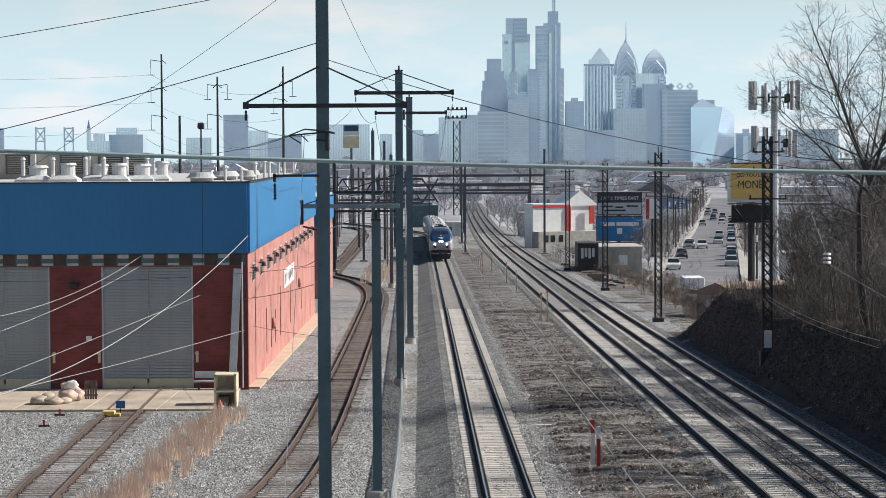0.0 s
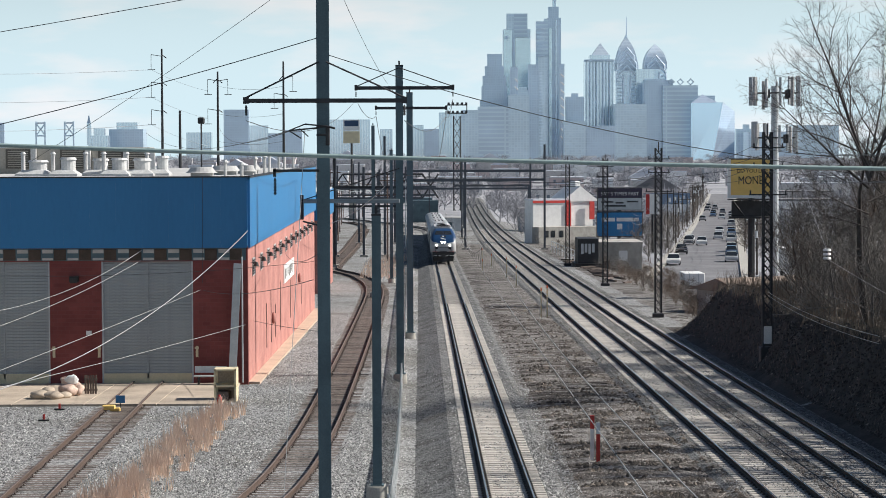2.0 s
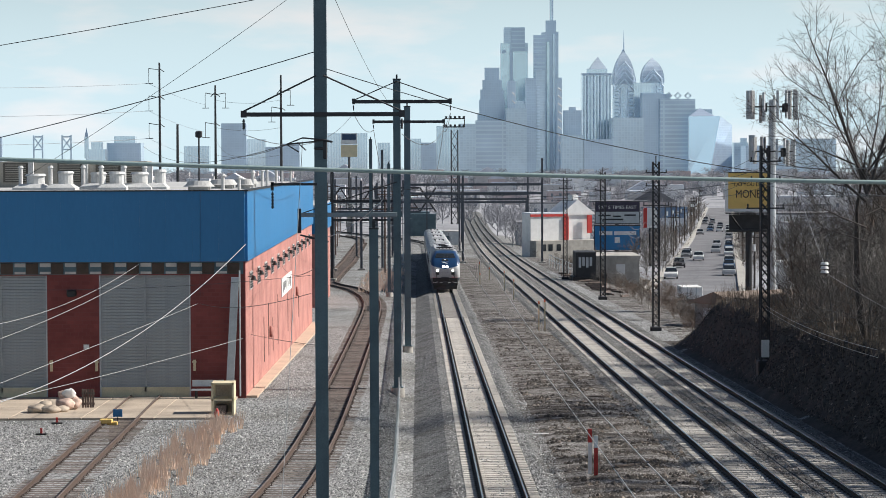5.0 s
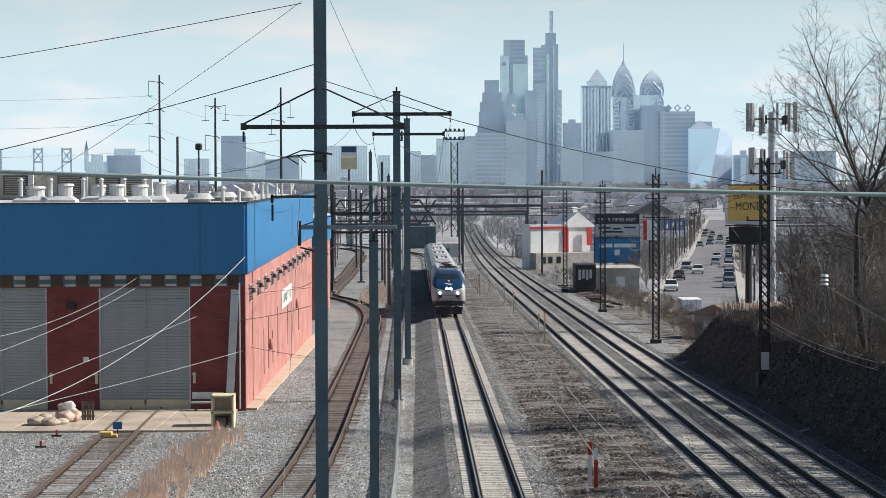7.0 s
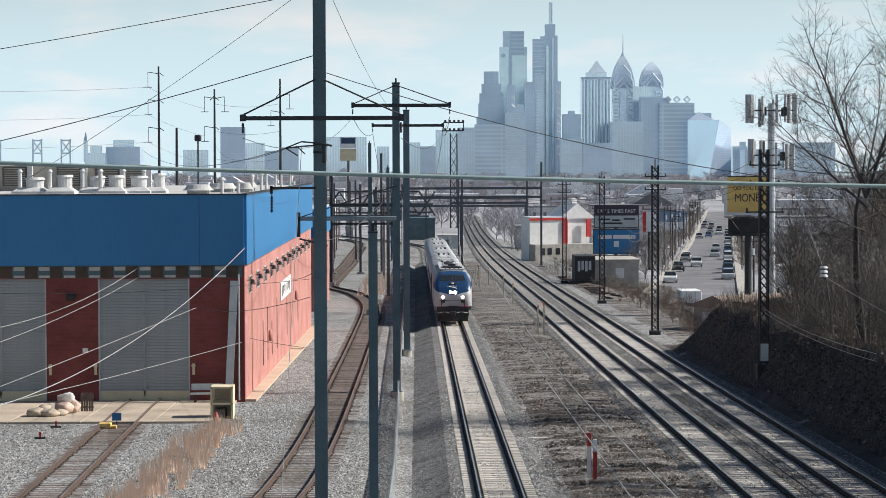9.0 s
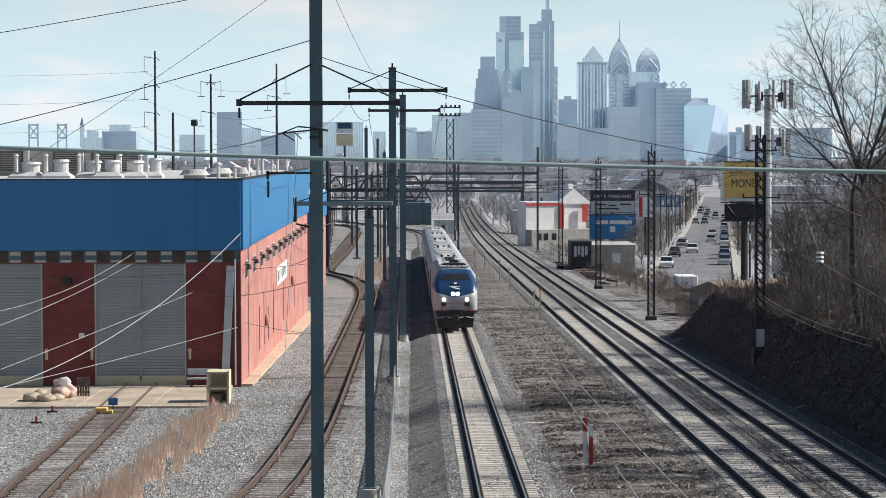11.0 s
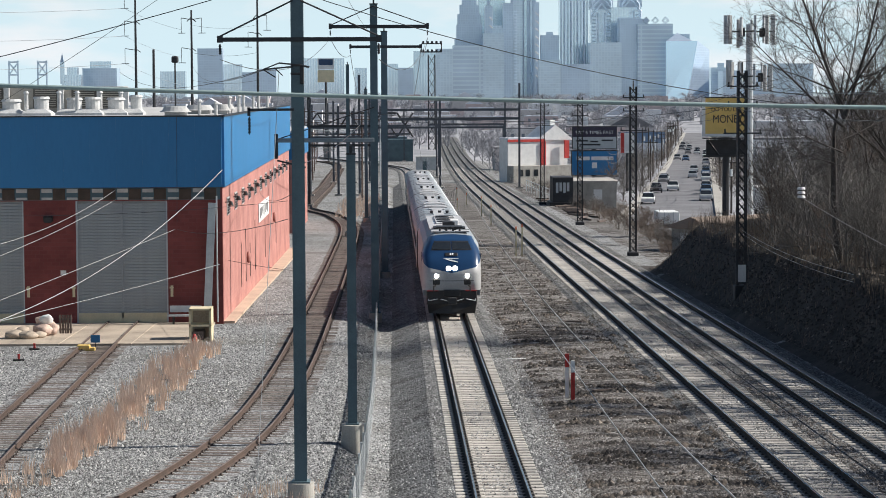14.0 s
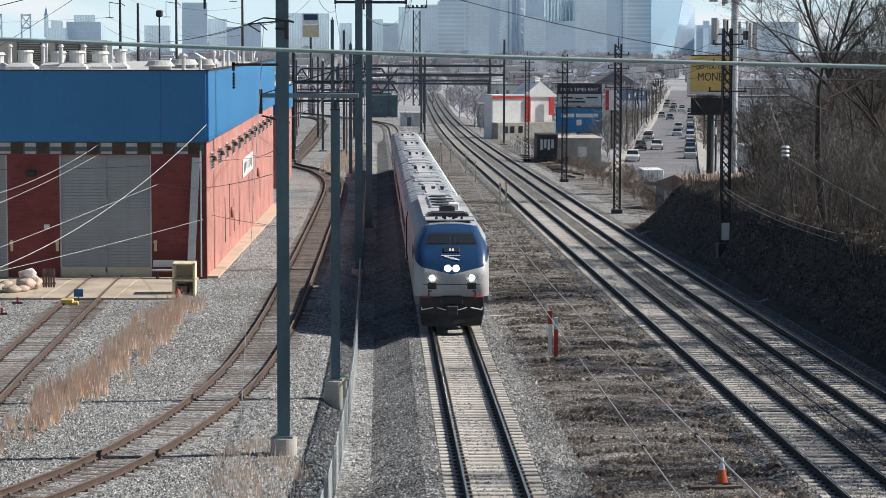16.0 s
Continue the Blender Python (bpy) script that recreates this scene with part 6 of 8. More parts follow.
# ---- roof of the shop ----
M_TANSHEET = mat("tan_sheet_metal", (0.42, 0.39, 0.34), (0.32, 0.30, 0.26), 0.6, scale=0.8, fine=8, bump=0.03)
M_TANDARK = mat("dark_louvre_backing", (0.13, 0.12, 0.105), (0.09, 0.085, 0.075), 0.8, scale=1, fine=8, bump=0.03)


M_VENT = mat("weathered_pale_sheet_metal", (0.60, 0.605, 0.60), (0.42, 0.425, 0.42), 0.55, scale=1.2, fine=10, bump=0.03)


def build_roof_plant():
    z = BZ1 - 0.15
    a = thing("air_handler", "long grey rooftop air handler with dark louvres", "rooftop unit")
    part("housing", boxes((-34, -18.6, 151.0, 153.5, z, 10.55), bevel=0.03), M_TANSHEET, a)
    for x in (-33.2, -28.3, -24.6, -22.0, -20.2):
        l = part("louvre", boxes((x - 0.15, x + 1.55, 150.9, 151.0, z + 0.35, 10.45)), M_TANDARK, a)
        for k in range(8):
            part("blade", boxes((x, x + 1.4, 150.84, 150.9, z + 0.45 + k * 0.15, z + 0.51 + k * 0.15)), M_TANSHEET, l)
        part("post", boxes((x + 1.6, x + 1.95, 150.6, 150.95, z, 10.5)), M_VENT, a)
    for x, w, h in ((-23.9, 1.1, 1.1), (-22.0, 0.9, 1.3), (-20.3, 0.9, 1.2), (-18.9, 0.9, 1.25), (-17.6, 1.0, 1.2), (-16.4, 0.7, 1.4)):
        y = 136 + (x % 1) * 3
        v = thing("roof_vent", "white sheet-metal roof vent with a capped stack", "roof vent", group="roof vents")
        bm = bmesh.new()
        loft(bm, [[(x - w * q, y - 0.9 * q, zz), (x + w * q, y - 0.9 * q, zz), (x + w * q, y + 0.9 * q, zz), (x - w * q, y + 0.9 * q, zz)] for q, zz in ((1.0, z), (0.98, z + 0.14), (0.62, z + 0.38))])
        part("curb", bm, M_VENT, v)
        part("flue", rods(((x + 0.2, y, z + 0.3), (x + 0.2, y, z + h * 0.78), w * 0.5), seg=14), M_VENT, v)
        part("cap", rods(((x + 0.2, y, z + h * 0.78), (x + 0.2, y, z + h * 0.78 + 0.14), w * 0.6, w * 0.5), seg=14), M_VENT, v)
        part("pipe", rods(((x - 0.9, y + 1, z), (x - 0.9, y + 1, z + 1.35), 0.13), ((x - 0.9, y + 1, z + 1.35), (x - 0.9, y + 1, z + 1.5), 0.2, 0.1), seg=10), M_VENT, v)
    for x, y, r in ((-13.1, 131, 0.85), (-12.6, 141, 0.95), (-11.6, 147, 0.9), (-11.0, 139, 0.5)):
        f = thing("exhaust_fan", "grey mushroom-shaped rooftop exhaust fan", "roof fan", group="roof fans")
        part("curb", boxes((x - r * 0.7, x + r * 0.7, y - r * 0.7, y + r * 0.7, z, z + 0.25)), M_ROOF, f)
        bm = bmesh.new()
        bmesh.ops.create_cone(bm, cap_ends=True, segments=20, radius1=r, radius2=r * 0.75, depth=0.3, matrix=Matrix.Translation((x, y, z + 0.42)))
        bmesh.ops.create_cone(bm, cap_ends=True, segments=20, radius1=r * 1.12, radius2=r, depth=0.08, matrix=Matrix.Translation((x, y, z + 0.27)))
        part("hood", bm, M_ROOF, f)
    for x, y, h in ((-11.6, 130, 0.85), (-10.8, 132, 0.7), (-10.6, 140, 1.0), (-10.5, 147, 1.1), (-10.6, 153, 1.2), (-10.4, 160, 1.1), (-10.5, 168, 1.1), (-10.3, 176, 1.2)):
        p = thing("vent_pipe", "white capped vent pipe on the roof", "vent pipe", group="vent pipes")
        part("pipe", rods(((x, y, z), (x, y, z + h), 0.10), seg=8), M_VENT, p)
        part("cap", rods(((x, y, z + h), (x, y, z + h + 0.15), 0.2, 0.08), seg=8), M_VENT, p)
    # a second, lower shop building beyond
    s = thing("annex_building", "red brick annex with a blue metal band", "building")
    part("wall", boxes((-30, -10.3, 222, 252, -6, 3.2)), M_BRICK, s)
    part("band", boxes((-30, -10.15, 221.8, 252.2, 3.2, 5.9)), M_BLUE, s)
    part("roof", boxes((-30, -10.3, 222, 252, 5.9, 6.1)), M_ROOF, s)


build_roof_plant()


# ---- shop yard clutter ----
def build_yard():
    zc = grade(111) - 0.10
    c = thing("crate_cabinet", "cream steel cage cabinet on the apron", "cabinet")
    x0, x1, y0, y1 = -10.42, -9.30, 109.4, 110.7
    zc1 = grade(110) - 0.3
    for x in (x0, x1 - 0.1):
        for y in (y0, y1 - 0.1):
            part("post", boxes((x, x + 0.1, y, y + 0.1, zc1, zc1 + 1.75)), M_CREAM, c)
    for z in (0.05, 0.85, 1.65):
        part("shelf", boxes((x0, x1, y0, y1, zc1 + z, zc1 + z + 0.09)), M_CREAM, c)
    part("back_panel", boxes((x0 + 0.1, x1 - 0.1, y1 - 0.04, y1, zc1, zc1 + 1.65)), M_APRON, c)
    part("side_panel", boxes((x1 - 0.03, x1, y0 + 0.1, y1 - 0.1, zc1, zc1 + 1.65)), M_CREAM, c)
    part("stored_box", boxes((x0 + 0.15, x1 - 0.4, y0 + 0.2, y1 - 0.2, zc1 + 0.14, zc1 + 0.6), bevel=0.03), M_RUST, c)
    b = thing("leaning_beam", "galvanised steel beam leaning on the shop corner", "steel beam")
    part("beam", boxes((-0.2, 0.2, -0.12, -0.08, 0, 6.5), (-0.2, 0.2, 0.08, 0.12, 0, 6.5), (-0.03, 0.03, -0.08, 0.08, 0, 6.5)), M_GALV, b)
    b.matrix_basis = pose(-10.3, 118.5, grade(118.5) - 0.1, 0, 3.0, 0)
    g = thing("gooseneck_pipe", "thin steel pipe beside the shop corner", "pipe")
    part("pipe", rods(((-9.75, 118.9, -2.2), (-9.75, 118.9, 4.6), 0.05)), M_GALV, g)
    # bench
    n = thing("bench", "grey plank bench against the brick wall", "bench")
    z = grade(118) - 0.1
    part("seat", boxes((-12.3, -10.6, 117.9, 118.3, z + 0.42, z + 0.5)), M_GALV, n)
    part("backrest", boxes((-12.3, -10.6, 118.5, 118.56, z + 0.6, z + 0.95)), M_GALV, n)
    for x in (-12.1, -10.8):
        part("leg", boxes((x, x + 0.08, 117.9, 118.55, z, z + 0.42)), M_BLACK, n)
    # heap of sacks and a tilted barrow
    rng = random.Random(8)
    for k, (x, y, s) in enumerate(((-19.2, 110.6, 1.0), (-18.6, 110.4, 0.9), (-18.1, 111.0, 0.7), (-18.9, 110.8, 0.6))):
        bm = bmesh.new()
        bmesh.ops.create_icosphere(bm, subdivisions=3, radius=0.55 * s)
        for v in bm.verts:
            v.co *= 1 + 0.22 * noise.noise(v.co * 3 + Vector((k * 5.0, 0, 0)))
            v.co.z = max(-0.22 * s, v.co.z * 0.5)
        o = part("sack", bm, M_APRON, None, smooth=True)
        tagged(o, "dusty tan sack lying on the concrete apron", "sack", "sacks")
        o.matrix_basis = pose(x, y, zc + 0.18 * s + (0.3 if k == 3 else 0), 0, 0, rng.uniform(0, 180))
    M_SACK = mat("pink_tan_sackcloth", (0.66, 0.50, 0.42), (0.44, 0.31, 0.25), 0.95, scale=2.5, fine=16, bump=0.5)
    for k, (x, y, z, sx, sz, a, b) in enumerate(((-18.05, 111.9, 0.28, 0.46, 0.36, 0, 10), (-17.65, 112.2, 0.30, 0.30, 0.36, 12, 60), (-18.15, 112.2, 0.66, 0.36, 0.24, 30, 20), (-17.9, 112.0, 0.78, 0.20, 0.28, -24, 100))):
        bm = bmesh.new()
        bmesh.ops.create_icosphere(bm, subdivisions=3, radius=1.0)
        for v in bm.verts:
            v.co *= 1 + 0.30 * noise.noise(v.co * 1.7 + Vector((k * 7.0, 3, 0))) + 0.10 * noise.noise(v.co * 5 + Vector((0, k * 3.0, 0)))
            v.co = Vector((v.co.x * sx, v.co.y * 0.34, v.co.z * sz))
        o = part("sack", bm, M_WHITE if k == 3 else M_SACK, None, smooth=True)
        tagged(o, "white crumpled sack on top of a heap" if k == 3 else "pinkish tan slumped sack in a heap by the doors", "sack", "sacks")
        o.matrix_basis = pose(x, y, zc + z, 0, a, b)
    t = thing("pallet", "dark timber pallet leaning behind the sacks", "pallet")
    for k in range(5):
        part("board", boxes((-17.35 + k * 0.13, -17.25 + k * 0.13, 112.7, 112.74, zc, zc + 0.95)), M_WTIE, t)
    for dz in (0.15, 0.7):
        part("rail", boxes((-17.38, -16.7, 112.74, 112.8, zc + dz, zc + dz + 0.1)), M_WTIE, t)
    # blue derail flag, yellow wheel stop, red hydrant
    s = thing("derail_sign", "small blue sign plate on a short stake", "sign")
    zz = grade(106.5) - 0.2
    part("plate", boxes((-14.9, -14.45, 106.5, 106.53, zz + 0.25, zz + 0.62)), M_BLUE, s)
    part("stake", rods(((-14.68, 106.54, zz - 0.1), (-14.68, 106.54, zz + 0.5), 0.025)), M_BLACK, s)
    d = thing("derail_block", "yellow rail derail clamp on the track", "derail")
    part("block", boxes((-15.35, -14.75, 105.0, 105.4, zz + 0.1, zz + 0.3), (-15.0, -14.5, 105.1, 105.3, zz, zz + 0.18), bevel=0.03), M_YELLOW, d)
    f = thing("hydrant", "red standpipe hydrant at the edge of the gravel", "hydrant")
    zz = grade(106.5) - 0.35
    part("barrel", rods(((-9.85, 106.2, zz), (-9.85, 106.2, zz + 0.6), 0.14), seg=10), M_ORANGE, f)
    part("bonnet", rods(((-9.85, 106.2, zz + 0.6), (-9.85, 106.2, zz + 0.82), 0.15, 0.05), seg=10), M_RED, f)
    for x, y in ((-17.5, 105.8), (-17.4, 100.8)):
        k = thing("switch_stand", "small dark and red switch stand in the gravel", "switch stand")
        zz = ground_z(x, y)
        part("base", boxes((x - 0.25, x + 0.25, y - 0.1, y + 0.1, zz, zz + 0.08)), M_BLACK, k)
        part("target", boxes((x - 0.05, x + 0.05, y - 0.03, y + 0.03, zz + 0.08, zz + 0.32)), M_RED, k)
    # trackside stakes, cone, boards
    for x, y, h, mats in ((6.60, 85.6, 1.75, (M_WHITE, M_RED)), (6.80, 85.2, 1.55, (M_RED, M_WHITE))):
        k = thing("marker_stake", "red and white survey stake in the cinders", "stake", group="marker stakes")
        zz = ground_z(x, y)
        part("shaft", boxes((x - 0.075, x + 0.075, y - 0.03, y + 0.03, zz - 0.1, zz + h * 0.7)), mats[0], k)
        part("tip", boxes((x - 0.08, x + 0.08, y - 0.035, y + 0.035, zz + h * 0.7, zz + h)), mats[1], k)
    for x, y, h in ((9.75, 181, 2.2), (10.3, 182, 2.4), (10.2, 240, 2.0), (10.0, 262, 2.2), (7.7, 284, 1.2), (9.4, 300, 1.5), (8.9, 330, 1.4)):
        k = thing("marker_stake", "weathered white and orange marker post by the track", "stake", group="marker stakes")
        zz = ground_z(x, y)
        part("shaft", boxes((x - 0.06, x + 0.06, y - 0.04, y + 0.04, zz - 0.1, zz + h)), M_CREAM, k)
        part("tip", boxes((x - 0.065, x + 0.065, y - 0.045, y + 0.045, zz + h, zz + h + 0.25)), M_ORANGE, k)
    k = thing("traffic_cone", "orange traffic cone with a white top", "traffic cone")
    x, y = 9.05, 57.6
    zz = ground_z(x, y)
    part("base", boxes((x - 0.24, x + 0.24, y - 0.2, y + 0.2, zz, zz + 0.05), bevel=0.015), M_BLACK, k)
    part("lower", rods(((x, y, zz + 0.05), (x, y, zz + 0.38), 0.16, 0.09), seg=14), M_ORANGE, k)
    part("upper", rods(((x, y, zz + 0.38), (x, y, zz + 0.72), 0.09, 0.025), seg=14), M_WHITE, k)
    k = part("plank", boxes((-0.8, 0.8, -0.09, 0.09, 0, 0.05)), M_WHITE)
    tagged(k, "bleached white board lying on the cinders", "board")
    k.matrix_basis = pose(5.4, 101, ground_z(5.4, 101), 0, 0, 12)
    for x, y, a, l in ((8.8, 57.0, 5, 1.4), (8.2, 88, 30, 0.9), (9.5, 120, -20, 1.2), (7.2, 130, 70, 1.0), (9.8, 175, 10, 1.5)):
        k = part("plank", boxes((-l / 2, l / 2, -0.1, 0.1, 0, 0.06)), M_WTIE)
        tagged(k, "dark broken timber lying on the cinders", "timber", "scattered timber")
        k.matrix_basis = pose(x, y, ground_z(x, y), 0, 0, a)


build_yard()


# ---- dry grass ----
def build_grass():
    rng = random.Random(21)
    verts, faces = [], []

    def blade(x, y, h, w):
        z = ground_z(x, y) - 0.02
        a = rng.uniform(0, 6.28)
        dx, dy = math.cos(a) * w, math.sin(a) * w
        lx, ly = rng.uniform(-0.3, 0.3) * h, rng.uniform(-0.3, 0.3) * h
        b0 = len(verts)
        verts.extend([(x - dx, y - dy, z), (x + dx, y + dy, z), (x + lx * 0.5 + dx * 0.7, y + ly * 0.5, z + h * 0.6), (x + lx * 0.5 - dx * 0.7, y + ly * 0.5, z + h * 0.6), (x + lx, y + ly, z + h)])
        faces.extend([(b0, b0 + 1, b0 + 2, b0 + 3), (b0 + 3, b0 + 2, b0 + 4)])

    line = [(50, -13.4), (58, -12.0), (65, -11.2), (75, -10.4), (90, -9.9), (107, -9.5)]
    for k in range(230):
        y = rng.uniform(50, 104.5)
        x = interp(line, y) + rng.gauss(0, 0.5)
        tall = rng.uniform(0.45, 1.25)
        for b in range(rng.randint(10, 44)):
            blade(x + rng.gauss(0, 0.09), y + rng.gauss(0, 0.16), rng.uniform(0.45, 1.0) * tall, 0.017)
    for k in range(120):
        y, x = rng.uniform(54, 64), rng.uniform(-4.6, -2.0)
        for b in range(rng.randint(4, 12)):
            blade(x + rng.gauss(0, 0.12), y + rng.gauss(0, 0.2), rng.uniform(0.15, 0.55), 0.010)
    for k in range(160):
        y, x = rng.uniform(255, 330), rng.uniform(-7.5, -2.5)
        for b in range(8):
            blade(x + rng.gauss(0, 0.2), y + rng.gauss(0, 0.5), rng.uniform(0.4, 1.3), 0.03)
    tagged(mesh_ob("dry_grass", verts, faces, M_GRASS), "tall tan dry winter grass in the gravel", "grass", kind="stuff")
    # pale weeds and fallen sticks on the bank
    verts, faces = [], []
    for k in range(5200):
        y = rng.uniform(74, 165)
        x = 21.0 + rng.random() ** 1.4 * 9
        blade(x, y, rng.uniform(0.4, 1.5), 0.012)
    for k in range(1500):
        y = rng.uniform(74, 163)
        x = rng.uniform(19.2, 23)
        blade(x, y, rng.uniform(0.15, 0.5), 0.012)
    tagged(mesh_ob("bank_weeds", verts, faces, mat("grey_weeds", (0.26, 0.21, 0.16), (0.13, 0.10, 0.08), 0.95, bump=0)), "dead grey-brown weeds on the soil bank", "weeds", kind="stuff")
    for k in range(26):
        y, x = rng.uniform(84, 158), rng.uniform(19.5, 24)
        l, a = rng.uniform(1.2, 3.6), rng.uniform(-0.9, 0.9)
        p, q = (x, y), (x + l * math.cos(a), y + l * math.sin(a))
        o = part("fallen_branch", rods(((p[0], p[1], ground_z(*p) + 0.08), (q[0], q[1], ground_z(*q) + 0.12), rng.uniform(0.025, 0.06), 0.015)), M_BARK)
        tagged(o, "fallen bare branch on the bank", "branch", "fallen branches")


build_grass()


# ---- the street side ----
def street_x(y):
    return 38 + 0.14 * (y - 303)


M_ROAD = mat("worn_asphalt", (0.20, 0.20, 0.21), (0.11, 0.11, 0.12), 0.9, scale=0.15, fine=4, bump=0.05)


def letters(body, size, x, y, z, material, parent):
    cu = bpy.data.curves.new("lettering", "FONT")
    cu.body, cu.size, cu.extrude, cu.align_x = body, size, 0.01, "CENTER"
    ob = new("lettering", cu)
    ob.matrix_basis = pose(x, y, z, 90)
    cu.materials.append(material)
    ob.parent = parent
    return ob


def build_street():
    verts, faces = [], []
    ys = span((235, 1150, 25))
    for i, y in enumerate(ys):
        for s in (-5.6, 5.6):
            x = street_x(y) + s
            verts.append((x, y, ground_z(street_x(y), y) + 0.12))
        if i:
            faces.append((2 * i - 2, 2 * i - 1, 2 * i + 1, 2 * i))
    tagged(mesh_ob("road", verts, faces, M_ROAD), "worn grey asphalt street", "road", kind="structure")
    for s in (-7.4, 5.9):
        verts, faces = [], []
        for i, y in enumerate(ys):
            z = ground_z(street_x(y), y)
            x = street_x(y) + s
            verts += [(x, y, z - 0.2), (x, y, z + 0.26), (x + 1.5, y, z + 0.26), (x + 1.5, y, z - 0.2)]
            if i:
                for j in range(3):
                    faces.append((4 * i - 4 + j, 4 * i - 3 + j, 4 * i + 1 + j, 4 * i + j))
        tagged(mesh_ob("pavement", verts, faces, M_CONC), "pale concrete pavement with a kerb", "pavement", kind="structure")


def build_car(colour):
    c = thing("car", "parked or waiting car on the distant street", "car", group="street cars")
    bm = bmesh.new()
    loft(bm, [[(-0.88, y, 0.3), (0.88, y, 0.3), (0.9, y, zt * 0.75), (0.84, y, zt), (-0.84, y, zt), (-0.9, y, zt * 0.75)] for y, zt in ((0, 0.72), (0.15, 0.85), (1.3, 0.95), (3.6, 0.95), (4.5, 0.85), (4.6, 0.6))])
    part("body", bm, colour, c)
    bm = bmesh.new()
    loft(bm, [[(-0.82, 1.1, 0.92), (0.82, 1.1, 0.92), (0.82, 3.9, 0.92), (-0.82, 3.9, 0.92)], [(-0.65, 1.75, 1.45), (0.65, 1.75, 1.45), (0.65, 3.3, 1.45), (-0.65, 3.3, 1.45)]])
    part("cabin", bm, M_WINDOW, c)
    part("roof", boxes((-0.66, 0.66, 1.72, 3.32, 1.44, 1.5), bevel=0.02), colour, c)
    for x in (-0.82, 0.82):
        for y in (0.85, 3.7):
            bm = bmesh.new()
            bmesh.ops.create_cone(bm, cap_ends=True, segments=14, radius1=0.32, radius2=0.32, depth=0.2, matrix=Matrix.Translation((x, y, 0.32)) @ Matrix.Rotation(radians(90), 4, "Y"))
            part("wheel", bm, M_BLACK, c)
    for x in (-0.62, 0.62):
        part("headlight", boxes((x - 0.16, x + 0.16, -0.02, 0.03, 0.58, 0.7)), M_WHITE, c)
    return c


MOVING = []


def build_traffic():
    rng = random.Random(14)
    paints = [mat("car_paint_" + n, c, None, 0.3, bump=0) for n, c in (("white", (0.75, 0.75, 0.75)), ("silver", (0.5, 0.51, 0.53)), ("black", (0.03, 0.03, 0.035)), ("blue", (0.06, 0.12, 0.22)), ("cream", (0.70, 0.69, 0.66)), ("grey", (0.2, 0.2, 0.21)), ("pale", (0.66, 0.67, 0.68)))]
    protos = [build_car(p) for p in paints]
    slots = []
    y = 345.0
    while y < 900:
        for lane in (-4.6, -1.7, 1.5, 4.6):
            if rng.random() < (0.20 if abs(lane) > 4 else 0.09):
                slots.append((lane, y + rng.uniform(-2, 2)))
        y += 11.5
    for i, (lane, y) in enumerate(slots):
        m = street_pose(lane, y)
        if i < len(protos):
            c = protos[i]
            c.matrix_basis = m
        else:
            c = copy_thing(rng.choice(protos), m)
        if abs(lane) < 4:
            MOVING.append((c, lane, y, (-1 if lane < 0 else 1) * rng.choice((0.0, 1.5, 4.0, 6.0))))


def street_pose(lane, y):
    x = street_x(y) + lane
    turn = -math.degrees(math.atan(0.14)) + (0 if lane < 0 else 180)
    return pose(x, y, ground_z(street_x(y), y) + 0.12, 0, 0, turn)


def utility_pole(x, y, h):
    p = thing("utility_pole", "weathered timber utility pole with a crossarm", "utility pole", group="utility poles")
    z = ground_z(x, y)
    part("shaft", rods(((x, y, z - 0.4), (x, y, z + h), 0.16, 0.11), seg=7), M_BARK, p)
    part("crossarm", boxes((x - 1.2, x + 1.2, y - 0.06, y + 0.06, z + h - 0.9, z + h - 0.75)), M_BARK, p)
    part("transformer", rods(((x + 0.35, y, z + h - 2.6), (x + 0.35, y, z + h - 1.7), 0.22), seg=8), M_GALV, p)


def board(x0, x1, y, z0, z1, face, label, frame=None):
    b = thing("billboard", label, "billboard")
    part("face", boxes((x0, x1, y, y + 0.15, z0, z1)), face, b)
    part("frame", boxes((x0 - 0.12, x1 + 0.12, y + 0.15, y + 0.5, z0 - 0.12, z1 + 0.12)), frame or M_DARK, b)
    zc = ground_z((x0 + x1) / 2, y)
    part("post", rods((((x0 + x1) / 2, y + 1.0, zc - 0.5), ((x0 + x1) / 2, y + 1.0, z1), 0.35), seg=10), M_DARK, b)
    part("catwalk", boxes((x0 - 0.3, x1 + 0.3, y - 0.9, y + 0.1, z0 - 0.35, z0 - 0.25)), M_DARK, b)
    return b


